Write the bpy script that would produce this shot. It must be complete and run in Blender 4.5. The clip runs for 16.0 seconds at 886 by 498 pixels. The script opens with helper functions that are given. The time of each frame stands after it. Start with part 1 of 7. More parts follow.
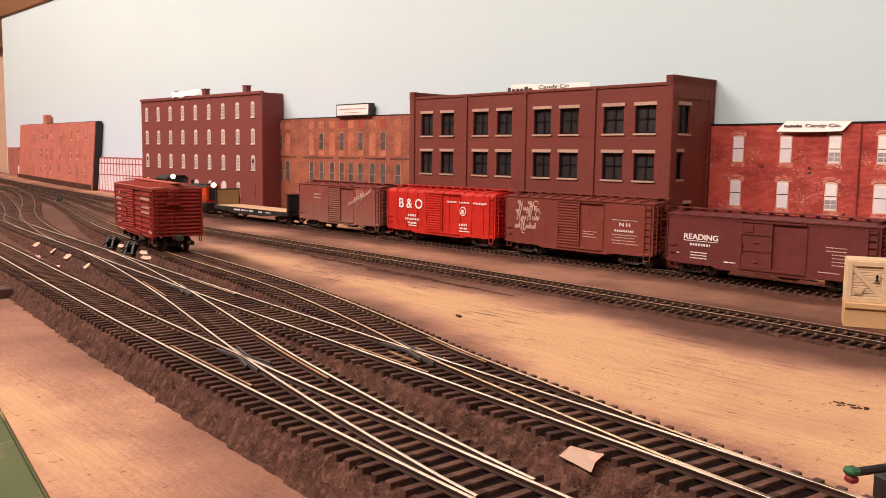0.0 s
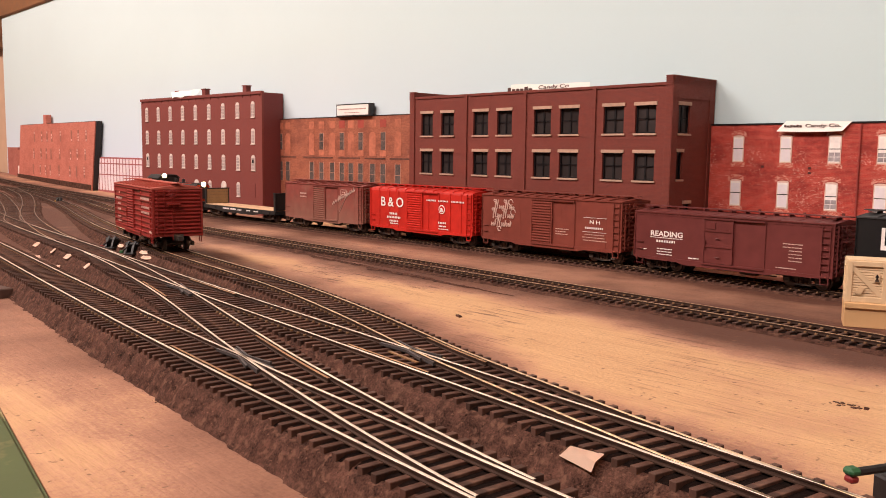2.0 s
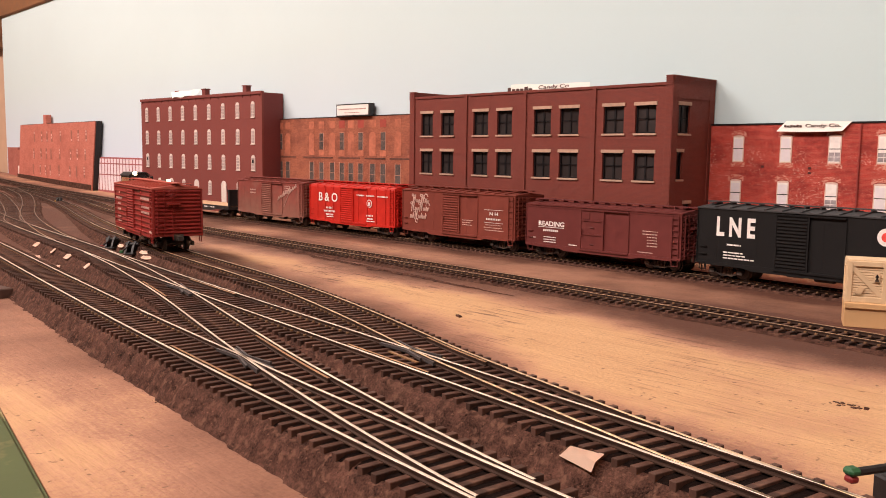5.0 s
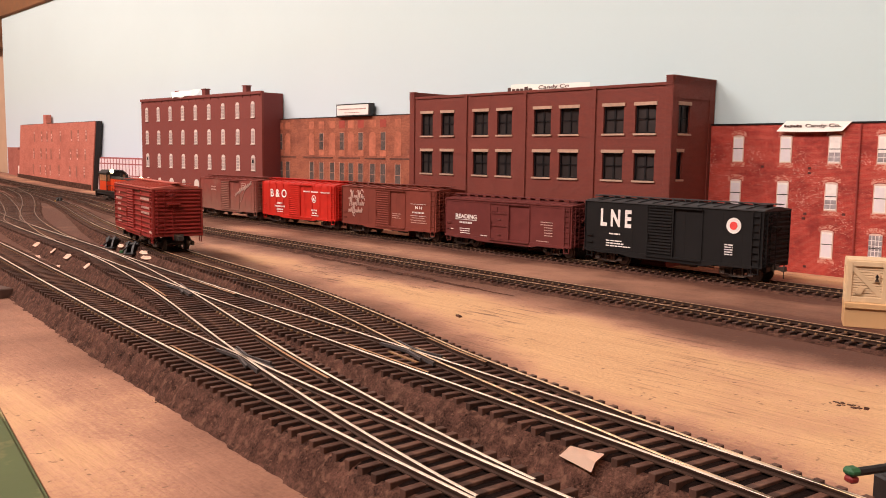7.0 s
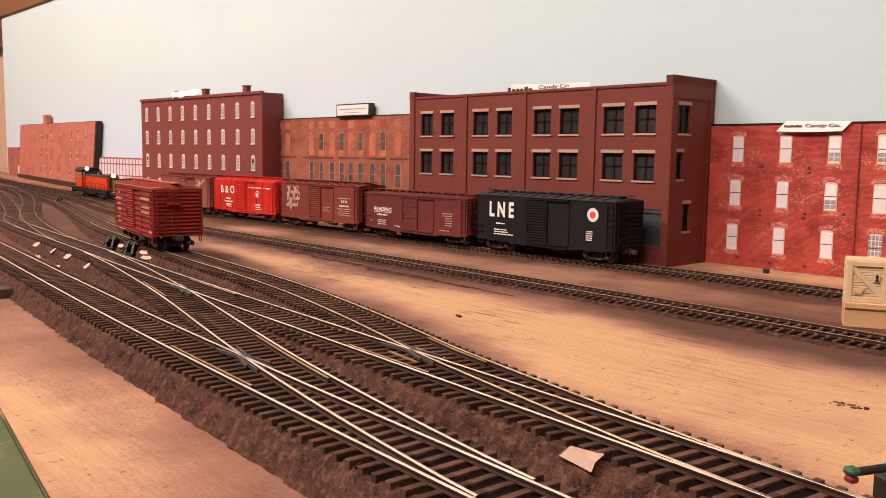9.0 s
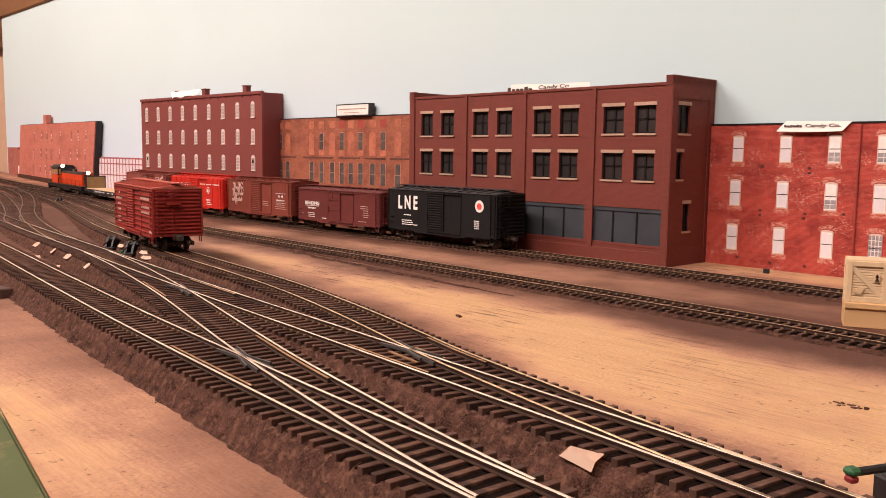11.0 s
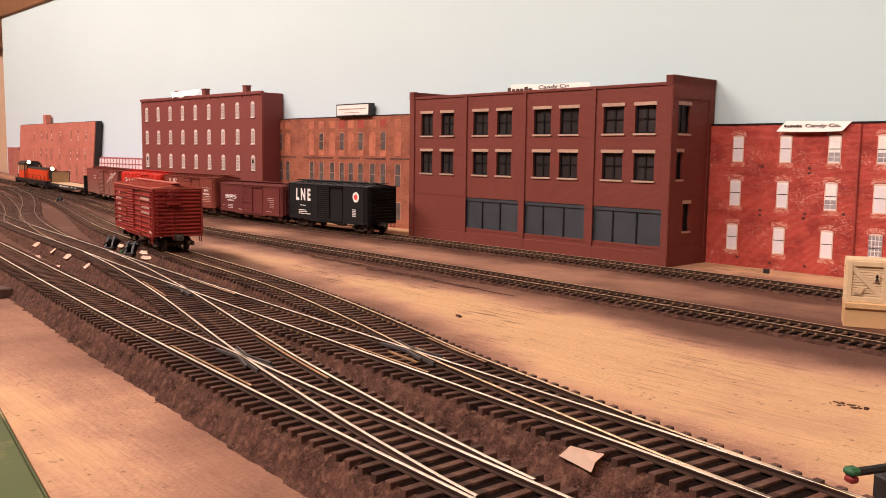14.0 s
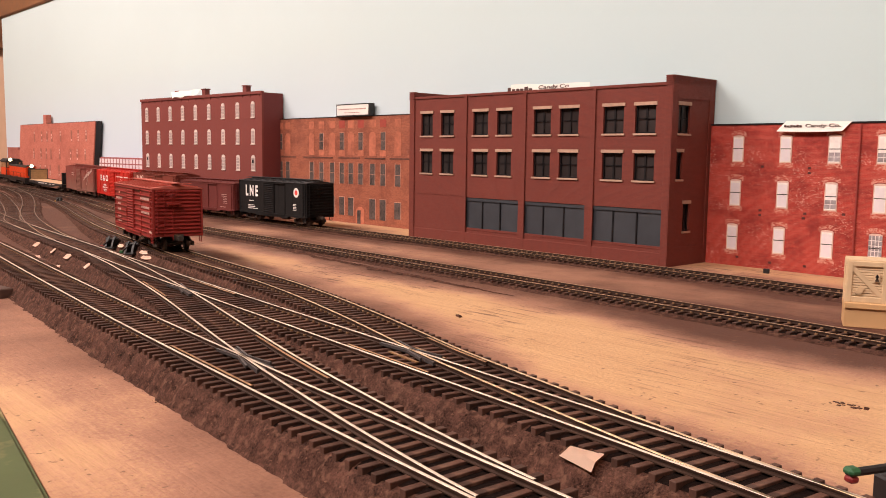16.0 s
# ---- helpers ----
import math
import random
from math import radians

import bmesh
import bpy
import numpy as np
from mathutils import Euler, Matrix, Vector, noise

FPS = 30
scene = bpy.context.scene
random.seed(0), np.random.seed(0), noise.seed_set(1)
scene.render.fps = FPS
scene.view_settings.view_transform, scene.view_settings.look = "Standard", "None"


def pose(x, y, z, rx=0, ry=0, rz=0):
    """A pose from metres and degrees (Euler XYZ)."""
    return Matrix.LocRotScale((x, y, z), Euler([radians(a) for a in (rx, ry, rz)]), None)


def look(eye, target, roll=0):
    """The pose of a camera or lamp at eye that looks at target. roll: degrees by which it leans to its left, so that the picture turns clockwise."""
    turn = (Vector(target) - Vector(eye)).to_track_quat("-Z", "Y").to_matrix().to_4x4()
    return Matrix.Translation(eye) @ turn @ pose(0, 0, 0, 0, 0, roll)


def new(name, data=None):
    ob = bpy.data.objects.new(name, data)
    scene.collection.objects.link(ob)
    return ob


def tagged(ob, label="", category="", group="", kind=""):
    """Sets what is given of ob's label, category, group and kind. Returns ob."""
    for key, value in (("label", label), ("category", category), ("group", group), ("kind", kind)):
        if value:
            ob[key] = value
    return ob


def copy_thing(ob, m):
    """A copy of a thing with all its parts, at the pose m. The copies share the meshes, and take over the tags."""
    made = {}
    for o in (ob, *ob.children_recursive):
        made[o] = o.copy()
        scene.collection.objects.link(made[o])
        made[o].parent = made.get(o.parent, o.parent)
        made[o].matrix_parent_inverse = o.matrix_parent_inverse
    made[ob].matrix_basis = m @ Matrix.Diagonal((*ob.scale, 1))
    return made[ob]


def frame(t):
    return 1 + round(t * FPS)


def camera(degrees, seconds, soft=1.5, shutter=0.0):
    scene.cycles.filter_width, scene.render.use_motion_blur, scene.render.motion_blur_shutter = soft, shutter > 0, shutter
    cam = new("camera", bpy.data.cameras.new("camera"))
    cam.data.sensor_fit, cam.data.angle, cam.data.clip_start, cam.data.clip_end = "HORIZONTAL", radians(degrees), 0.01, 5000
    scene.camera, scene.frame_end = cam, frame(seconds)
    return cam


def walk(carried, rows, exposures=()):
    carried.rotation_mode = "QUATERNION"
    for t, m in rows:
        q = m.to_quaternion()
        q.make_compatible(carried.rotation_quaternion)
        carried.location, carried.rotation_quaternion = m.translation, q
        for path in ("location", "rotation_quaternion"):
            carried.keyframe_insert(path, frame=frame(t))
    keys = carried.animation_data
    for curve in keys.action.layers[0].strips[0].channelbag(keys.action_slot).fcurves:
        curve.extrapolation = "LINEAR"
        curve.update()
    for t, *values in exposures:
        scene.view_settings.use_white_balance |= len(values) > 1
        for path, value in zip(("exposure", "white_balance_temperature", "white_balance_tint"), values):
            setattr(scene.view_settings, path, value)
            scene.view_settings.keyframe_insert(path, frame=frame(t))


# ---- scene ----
# A model railway in 1:87, at its true small size. x runs along the backdrop, y away from the aisle, z up.
# Rail tops of the back tracks lie at z = 0, the plywood at GZ.
GZ = -0.0043
cam = camera(54.66, 16.0, soft=0.95)
EYE = Vector((0.0, 0.0, 0.0797))
TILT, HEAD, LEAN = radians(6.27), radians(47.2), 0.7555
AIM = EYE + Vector((-math.sin(HEAD) * math.cos(TILT), math.cos(HEAD) * math.cos(TILT), -math.sin(TILT)))
walk(cam, [(0.0, look(EYE, AIM, LEAN)), (16.0, look(EYE, AIM, LEAN))])
scene.view_settings.exposure = 0.0

# ---- light: two ceiling lamps of the room, and a faint grey world ----
world = bpy.data.worlds.new("room_air")
scene.world = world
world.use_nodes = True
world.node_tree.nodes["Background"].inputs[0].default_value = (0.9, 0.85, 0.8, 1)
world.node_tree.nodes["Background"].inputs[1].default_value = 0.012


def area_lamp(name, loc, target, sx, sy, watts, colour):
    data = bpy.data.lights.new(name, "AREA")
    data.shape, data.size, data.size_y, data.energy, data.color = "RECTANGLE", sx, sy, watts, colour
    ob = new(name, data)
    ob.matrix_basis = look(loc, target)
    return ob


WARM = (1.0, 0.822, 0.757)
area_lamp("ceiling_lamp", (-1.62, -0.55, 1.36), (-1.50, 0.3, 0.0), 1.4, 0.35, 66.0, WARM)
area_lamp("ceiling_lamp", (-0.05, -0.80, 1.36), (-0.10, 0.2, 0.0), 1.2, 0.35, 44.5, WARM)

# ---- materials ----


def mat(name, base, rough=0.6, metal=0.0, scale=300.0, vary=0.25, bump=0.15, bscale=None, spot=None, emit=0.0, coat=0.0, rand=0.0, spec=0.4):
    """A painted or natural surface: base colour with blotches at two scales, uneven gloss and fine relief."""
    m = bpy.data.materials.new(name)
    m.use_nodes = True
    nt = m.node_tree
    N, L = nt.nodes, nt.links
    b = N["Principled BSDF"]
    tc = N.new("ShaderNodeTexCoord")
    n1, n2 = N.new("ShaderNodeTexNoise"), N.new("ShaderNodeTexNoise")
    n1.inputs["Scale"].default_value, n1.inputs["Detail"].default_value = scale, 5
    n2.inputs["Scale"].default_value, n2.inputs["Detail"].default_value = scale * 0.13, 4
    L.new(tc.outputs["Object"], n1.inputs["Vector"])
    L.new(tc.outputs["Object"], n2.inputs["Vector"])
    add = N.new("ShaderNodeMath")
    add.operation = "ADD"
    L.new(n1.outputs["Fac"], add.inputs[0])
    L.new(n2.outputs["Fac"], add.inputs[1])
    ramp = N.new("ShaderNodeMapRange")
    ramp.inputs["From Min"].default_value, ramp.inputs["From Max"].default_value = 0.65, 1.35
    ramp.inputs["To Min"].default_value, ramp.inputs["To Max"].default_value = 1 - vary, 1 + vary
    L.new(add.outputs[0], ramp.inputs["Value"])
    val = ramp.outputs[0]
    if rand:
        info = N.new("ShaderNodeObjectInfo")
        mr = N.new("ShaderNodeMapRange")
        mr.inputs["To Min"].default_value, mr.inputs["To Max"].default_value = 1 - rand, 1 + rand
        L.new(info.outputs["Random"], mr.inputs["Value"])
        mu = N.new("ShaderNodeMath")
        mu.operation = "MULTIPLY"
        L.new(val, mu.inputs[0])
        L.new(mr.outputs[0], mu.inputs[1])
        val = mu.outputs[0]
    mix = N.new("ShaderNodeVectorMath")
    mix.operation = "SCALE"
    mix.inputs[0].default_value = base[:3]
    L.new(val, mix.inputs["Scale"])
    out = mix.outputs[0]
    if spot:
        colour, amount, sscale = spot
        n3 = N.new("ShaderNodeTexNoise")
        n3.inputs["Scale"].default_value, n3.inputs["Detail"].default_value = sscale, 6
        L.new(tc.outputs["Object"], n3.inputs["Vector"])
        mr = N.new("ShaderNodeMapRange")
        mr.inputs["From Min"].default_value, mr.inputs["From Max"].default_value = 0.62 - 0.3 * amount, 0.72 - 0.1 * amount
        L.new(n3.outputs["Fac"], mr.inputs["Value"])
        mc = N.new("ShaderNodeMix")
        mc.data_type = "RGBA"
        L.new(mr.outputs[0], mc.inputs[0])
        L.new(out, mc.inputs[6])
        mc.inputs[7].default_value = (*colour, 1)
        out = mc.outputs[2]
    L.new(out, b.inputs["Base Color"])
    rr = N.new("ShaderNodeMapRange")
    rr.inputs["To Min"].default_value, rr.inputs["To Max"].default_value = max(0.02, rough - 0.12), min(1, rough + 0.12)
    L.new(n1.outputs["Fac"], rr.inputs["Value"])
    L.new(rr.outputs[0], b.inputs["Roughness"])
    b.inputs["Metallic"].default_value = metal
    b.inputs["Coat Weight"].default_value = coat
    b.inputs["Specular IOR Level"].default_value = spec
    if bump:
        n4 = N.new("ShaderNodeTexNoise")
        n4.inputs["Scale"].default_value, n4.inputs["Detail"].default_value = bscale or scale * 4, 4
        L.new(tc.outputs["Object"], n4.inputs["Vector"])
        bp = N.new("ShaderNodeBump")
        bp.inputs["Strength"].default_value, bp.inputs["Distance"].default_value = bump, 0.0004
        L.new(n4.outputs["Fac"], bp.inputs["Height"])
        L.new(bp.outputs[0], b.inputs["Normal"])
    if emit:
        b.inputs["Emission Color"].default_value = (*base[:3], 1)
        b.inputs["Emission Strength"].default_value = emit
    return m


def brick_mat(name, c1, c2, mortar, bw, bh, axis="xz", stain_scale=420, stain_from=0.56, joint=0.12, stain=None, stain_amount=0.3, rough=0.75, bump=0.4):
    """Brickwork in the plane of the wall, with stained and weathered patches."""
    m = mat(name, c1, rough, scale=120, vary=0.22, bump=0)
    nt = m.node_tree
    N, L = nt.nodes, nt.links
    b = N["Principled BSDF"]
    old = b.inputs["Base Color"].links[0].from_socket
    tc = N.new("ShaderNodeTexCoord")
    sep, com = N.new("ShaderNodeSeparateXYZ"), N.new("ShaderNodeCombineXYZ")
    L.new(tc.outputs["Object"], sep.inputs[0])
    L.new(sep.outputs["X" if axis == "xz" else "Y"], com.inputs["X"])
    L.new(sep.outputs["Z"], com.inputs["Y"])
    bt = N.new("ShaderNodeTexBrick")
    bt.inputs["Scale"].default_value = 1.0
    bt.inputs["Brick Width"].default_value, bt.inputs["Row Height"].default_value = bw, bh
    bt.inputs["Mortar Size"].default_value = bh * joint
    bt.inputs["Mortar Smooth"].default_value = 0.3
    bt.inputs["Color1"].default_value, bt.inputs["Color2"].default_value = (*c1, 1), (*c2, 1)
    bt.inputs["Mortar"].default_value = (*mortar, 1)
    L.new(com.outputs[0], bt.inputs["Vector"])
    mul = N.new("ShaderNodeMix")
    mul.data_type, mul.blend_type = "RGBA", "MIX"
    mul.inputs[0].default_value = 0.2
    L.new(bt.outputs["Color"], mul.inputs[6])
    L.new(old, mul.inputs[7])
    out = mul.outputs[2]
    if stain:
        n3 = N.new("ShaderNodeTexNoise")
        n3.inputs["Scale"].default_value, n3.inputs["Detail"].default_value, n3.inputs["Roughness"].default_value = stain_scale, 8, 0.8
        L.new(tc.outputs["Object"], n3.inputs["Vector"])
        mr = N.new("ShaderNodeMapRange")
        mr.inputs["From Min"].default_value, mr.inputs["From Max"].default_value = stain_from, stain_from + 0.11
        mr.inputs["To Max"].default_value = stain_amount
        L.new(n3.outputs["Fac"], mr.inputs["Value"])
        mc = N.new("ShaderNodeMix")
        mc.data_type = "RGBA"
        L.new(mr.outputs[0], mc.inputs[0])
        L.new(out, mc.inputs[6])
        mc.inputs[7].default_value = (*stain, 1)
        out = mc.outputs[2]
    L.new(out, b.inputs["Base Color"])
    if bump:
        bp = N.new("ShaderNodeBump")
        bp.inputs["Strength"].default_value, bp.inputs["Distance"].default_value = bump, 0.0001
        bp.invert = True
        L.new(bt.outputs["Fac"], bp.inputs["Height"])
        L.new(bp.outputs[0], b.inputs["Normal"])
    return m


def printed_brick(name, base, dark, pale, pale_amount=0.5, bw=0.0022, bh=0.00085, blotch=55, pale_at=0.50, speck_at=0.56):
    """A printed photograph of old brickwork: uneven courses, dark weathered patches and clusters of spalled pale bricks."""
    m = bpy.data.materials.new(name)
    m.use_nodes = True
    N, L = m.node_tree.nodes, m.node_tree.links
    b = N["Principled BSDF"]
    tc = N.new("ShaderNodeTexCoord")

    def noise_at(scale, stretch, detail=6, rough=0.65):
        mp, n = N.new("ShaderNodeMapping"), N.new("ShaderNodeTexNoise")
        mp.inputs["Scale"].default_value = stretch
        L.new(tc.outputs["Object"], mp.inputs["Vector"])
        L.new(mp.outputs[0], n.inputs["Vector"])
        n.inputs["Scale"].default_value, n.inputs["Detail"].default_value, n.inputs["Roughness"].default_value = scale, detail, rough
        return n.outputs["Fac"]

    def limits(value, lo, hi, a=0.0, c=1.0):
        mr = N.new("ShaderNodeMapRange")
        mr.inputs["From Min"].default_value, mr.inputs["From Max"].default_value = lo, hi
        mr.inputs["To Min"].default_value, mr.inputs["To Max"].default_value = a, c
        L.new(value, mr.inputs["Value"])
        return mr.outputs[0]

    def blend(fac, one, two):
        mx = N.new("ShaderNodeMix")
        mx.data_type = "RGBA"
        L.new(fac, mx.inputs[0])
        for k, v in ((6, one), (7, two)):
            if isinstance(v, tuple):
                mx.inputs[k].default_value = (*v, 1)
            else:
                L.new(v, mx.inputs[k])
        return mx.outputs[2]

    def times(one, two):
        mu = N.new("ShaderNodeMath")
        mu.operation = "MULTIPLY"
        L.new(one, mu.inputs[0])
        L.new(two, mu.inputs[1])
        return mu.outputs[0]
    sep, com = N.new("ShaderNodeSeparateXYZ"), N.new("ShaderNodeCombineXYZ")
    L.new(tc.outputs["Object"], sep.inputs[0])
    L.new(sep.outputs["X"], com.inputs["X"])
    L.new(sep.outputs["Z"], com.inputs["Y"])
    bt = N.new("ShaderNodeTexBrick")
    bt.inputs["Scale"].default_value = 1.0
    bt.inputs["Brick Width"].default_value, bt.inputs["Row Height"].default_value = bw, bh
    bt.inputs["Mortar Size"].default_value, bt.inputs["Mortar Smooth"].default_value = bh * 0.16, 0.4
    mid = tuple(0.55 * p + 0.45 * q for p, q in zip(base, dark))
    bt.inputs["Color1"].default_value, bt.inputs["Color2"].default_value = (*base, 1), (*mid, 1)
    bt.inputs["Mortar"].default_value = (*[0.75 * p + 0.25 * q for p, q in zip(base, pale)], 1)
    L.new(com.outputs[0], bt.inputs["Vector"])
    out = bt.outputs["Color"]
    out = blend(limits(noise_at(blotch, (1, 1, 1.3), 8, 0.7), 0.46, 0.68, 0, 0.85), out, dark)
    out = blend(limits(noise_at(1.0, (120, 1, 1300), 5, 0.6), 0.52, 0.68, 0, 0.55), out, dark)
    specks = limits(noise_at(1.0, (620, 1, 1150), 3, 0.6), speck_at, speck_at + 0.08)
    patches = limits(noise_at(34, (1, 1, 1.6), 5, 0.6), pale_at, pale_at + 0.16, 0.06, pale_amount)
    out = blend(times(specks, patches), out, pale)
    L.new(out, b.inputs["Base Color"])
    b.inputs["Roughness"].default_value, b.inputs["Specular IOR Level"].default_value = 0.62, 0.25
    return m


def ground_mat():
    """Bare plywood with long torn grain, and brown paint sprayed along the tracks."""
    m = bpy.data.materials.new("plywood")
    m.use_nodes = True
    nt = m.node_tree
    N, L = nt.nodes, nt.links
    b = N["Principled BSDF"]
    tc = N.new("ShaderNodeTexCoord")
    mp = N.new("ShaderNodeMapping")
    mp.inputs["Scale"].default_value = (14, 210, 100)
    mp.inputs["Rotation"].default_value = (0, 0, 0.12)
    L.new(tc.outputs["Object"], mp.inputs["Vector"])
    grain = N.new("ShaderNodeTexNoise")
    grain.inputs["Scale"].default_value, grain.inputs["Detail"].default_value, grain.inputs["Roughness"].default_value = 1.0, 7, 0.65
    L.new(mp.outputs[0], grain.inputs["Vector"])
    wide = N.new("ShaderNodeTexNoise")
    wide.inputs["Scale"].default_value, wide.inputs["Detail"].default_value = 9, 5
    L.new(tc.outputs["Object"], wide.inputs["Vector"])
    grit = N.new("ShaderNodeTexNoise")
    grit.inputs["Scale"].default_value, grit.inputs["Detail"].default_value = 700, 5
    L.new(tc.outputs["Object"], grit.inputs["Vector"])
    cr = N.new("ShaderNodeValToRGB")
    e = cr.color_ramp.elements
    e[0].position, e[0].color = 0.30, (0.46, 0.262, 0.135, 1)
    e[1].position, e[1].color = 0.64, (0.575, 0.352, 0.188, 1)
    k = cr.color_ramp.elements.new(0.40)
    k.color = (0.520, 0.312, 0.162, 1)
    L.new(grain.outputs["Fac"], cr.inputs["Fac"])
    # fine dark cracks of the torn veneer
    mp2 = N.new("ShaderNodeMapping")
    mp2.inputs["Scale"].default_value, mp2.inputs["Rotation"].default_value = (42, 640, 100), (0, 0, 0.12)
    L.new(tc.outputs["Object"], mp2.inputs["Vector"])
    crack = N.new("ShaderNodeTexNoise")
    crack.inputs["Scale"].default_value, crack.inputs["Detail"].default_value, crack.inputs["Roughness"].default_value = 1.0, 4, 0.6
    L.new(mp2.outputs[0], crack.inputs["Vector"])
    cm = N.new("ShaderNodeMapRange")
    cm.inputs["From Min"].default_value, cm.inputs["From Max"].default_value, cm.inputs["To Max"].default_value = 0.56, 0.61, 0.95
    L.new(crack.outputs["Fac"], cm.inputs["Value"])
    ckm = N.new("ShaderNodeMix")
    ckm.data_type = "RGBA"
    pm = N.new("ShaderNodeMapRange")
    pm.inputs["From Min"].default_value, pm.inputs["From Max"].default_value = 0.45, 0.55
    L.new(wide.outputs["Fac"], pm.inputs["Value"])
    pk = N.new("ShaderNodeMath")
    pk.operation = "MULTIPLY"
    L.new(cm.outputs[0], pk.inputs[0])
    where, wx, wy, wxy, wall = N.new("ShaderNodeSeparateXYZ"), N.new("ShaderNodeMapRange"), N.new("ShaderNodeMapRange"), N.new("ShaderNodeMath"), N.new("ShaderNodeMath")
    L.new(tc.outputs["Object"], where.inputs[0])
    wx.inputs["From Min"].default_value, wx.inputs["From Max"].default_value, wx.inputs["To Min"].default_value = -0.12, -0.24, 0.10
    wy.inputs["From Min"].default_value, wy.inputs["From Max"].default_value, wy.inputs["To Min"].default_value = 0.17, 0.22, 0.12
    L.new(where.outputs["X"], wx.inputs["Value"])
    L.new(where.outputs["Y"], wy.inputs["Value"])
    wxy.operation = wall.operation = "MULTIPLY"
    L.new(wx.outputs[0], wxy.inputs[0])
    L.new(wy.outputs[0], wxy.inputs[1])
    L.new(wxy.outputs[0], wall.inputs[0])
    L.new(pm.outputs[0], wall.inputs[1])
    L.new(wall.outputs[0], pk.inputs[1])
    L.new(pk.outputs[0], ckm.inputs[0])
    ckm.inputs[7].default_value = (0.115, 0.055, 0.034, 1)
    # sprayed brown
    at = N.new("ShaderNodeAttribute")
    at.attribute_name = "overspray"
    ad = N.new("ShaderNodeMath")
    ad.operation = "ADD"
    L.new(at.outputs["Fac"], ad.inputs[0])
    wm = N.new("ShaderNodeMapRange")
    wm.inputs["From Min"].default_value, wm.inputs["From Max"].default_value = 0.3, 0.7
    wm.inputs["To Min"].default_value, wm.inputs["To Max"].default_value = -0.26, 0.30
    L.new(wide.outputs["Fac"], wm.inputs["Value"])
    L.new(wm.outputs[0], ad.inputs[1])
    gm = N.new("ShaderNodeMapRange")
    gm.inputs["From Min"].default_value, gm.inputs["From Max"].default_value = 0.3, 0.7
    gm.inputs["To Min"].default_value, gm.inputs["To Max"].default_value = -0.13, 0.13
    L.new(grit.outputs["Fac"], gm.inputs["Value"])
    mid = N.new("ShaderNodeTexNoise")
    mid.inputs["Scale"].default_value, mid.inputs["Detail"].default_value, mid.inputs["Roughness"].default_value = 48, 8, 0.7
    L.new(tc.outputs["Object"], mid.inputs["Vector"])
    mm = N.new("ShaderNodeMapRange")
    mm.inputs["From Min"].default_value, mm.inputs["From Max"].default_value = 0.3, 0.7
    mm.inputs["To Min"].default_value, mm.inputs["To Max"].default_value = -0.12, 0.12
    L.new(mid.outputs["Fac"], mm.inputs["Value"])
    ad3 = N.new("ShaderNodeMath")
    ad3.operation = "ADD"
    L.new(ad.outputs[0], ad3.inputs[0])
    L.new(mm.outputs[0], ad3.inputs[1])
    ad2 = N.new("ShaderNodeMath")
    ad2.operation, ad2.use_clamp = "ADD", True
    L.new(ad3.outputs[0], ad2.inputs[0])
    L.new(gm.outputs[0], ad2.inputs[1])
    paint = N.new("ShaderNodeMix")
    paint.data_type = "RGBA"
    deep = N.new("ShaderNodeMapRange")
    deep.inputs["From Min"].default_value = 0.30
    L.new(ad2.outputs[0], deep.inputs["Value"])
    L.new(deep.outputs[0], paint.inputs[0])
    thin = N.new("ShaderNodeMapRange")
    thin.inputs["From Min"].default_value, thin.inputs["From Max"].default_value = 0.10, 0.48
    L.new(ad2.outputs[0], thin.inputs["Value"])
    haze = N.new("ShaderNodeMix")
    haze.data_type = "RGBA"
    L.new(thin.outputs[0], haze.inputs[0])
    L.new(cr.outputs[0], haze.inputs[6])
    haze.inputs[7].default_value = (0.41, 0.215, 0.140, 1)
    L.new(haze.outputs[2], paint.inputs[6])
    paint.inputs[7].default_value = (0.100, 0.043, 0.029, 1)
    # specks of dirt
    sp = N.new("ShaderNodeTexNoise")
    sp.inputs["Scale"].default_value, sp.inputs["Detail"].default_value = 330, 3
    L.new(tc.outputs["Object"], sp.inputs["Vector"])
    sm = N.new("ShaderNodeMapRange")
    sm.inputs["From Min"].default_value, sm.inputs["From Max"].default_value, sm.inputs["To Max"].default_value = 0.66, 0.74, 0.8
    L.new(sp.outputs["Fac"], sm.inputs["Value"])
    dirt = N.new("ShaderNodeMix")
    dirt.data_type = "RGBA"
    L.new(sm.outputs[0], dirt.inputs[0])
    L.new(paint.outputs[2], ckm.inputs[6])
    L.new(ckm.outputs[2], dirt.inputs[6])
    dirt.inputs[7].default_value = (0.16, 0.085, 0.05, 1)
    gv = N.new("ShaderNodeMapRange")
    gv.inputs["From Min"].default_value, gv.inputs["From Max"].default_value = 0.3, 0.7
    gv.inputs["To Min"].default_value, gv.inputs["To Max"].default_value = 0.88, 1.12
    L.new(grit.outputs["Fac"], gv.inputs["Value"])
    gs = N.new("ShaderNodeVectorMath")
    gs.operation = "SCALE"
    L.new(dirt.outputs[2], gs.inputs[0])
    L.new(gv.outputs[0], gs.inputs["Scale"])
    L.new(gs.outputs[0], b.inputs["Base Color"])
    b.inputs["Roughness"].default_value = 0.7
    b.inputs["Specular IOR Level"].default_value = 0.2
    hs = N.new("ShaderNodeMath")
    hs.operation = "MULTIPLY_ADD"
    L.new(grit.outputs["Fac"], hs.inputs[0])
    hs.inputs[1].default_value = 0.35
    L.new(grain.outputs["Fac"], hs.inputs[2])
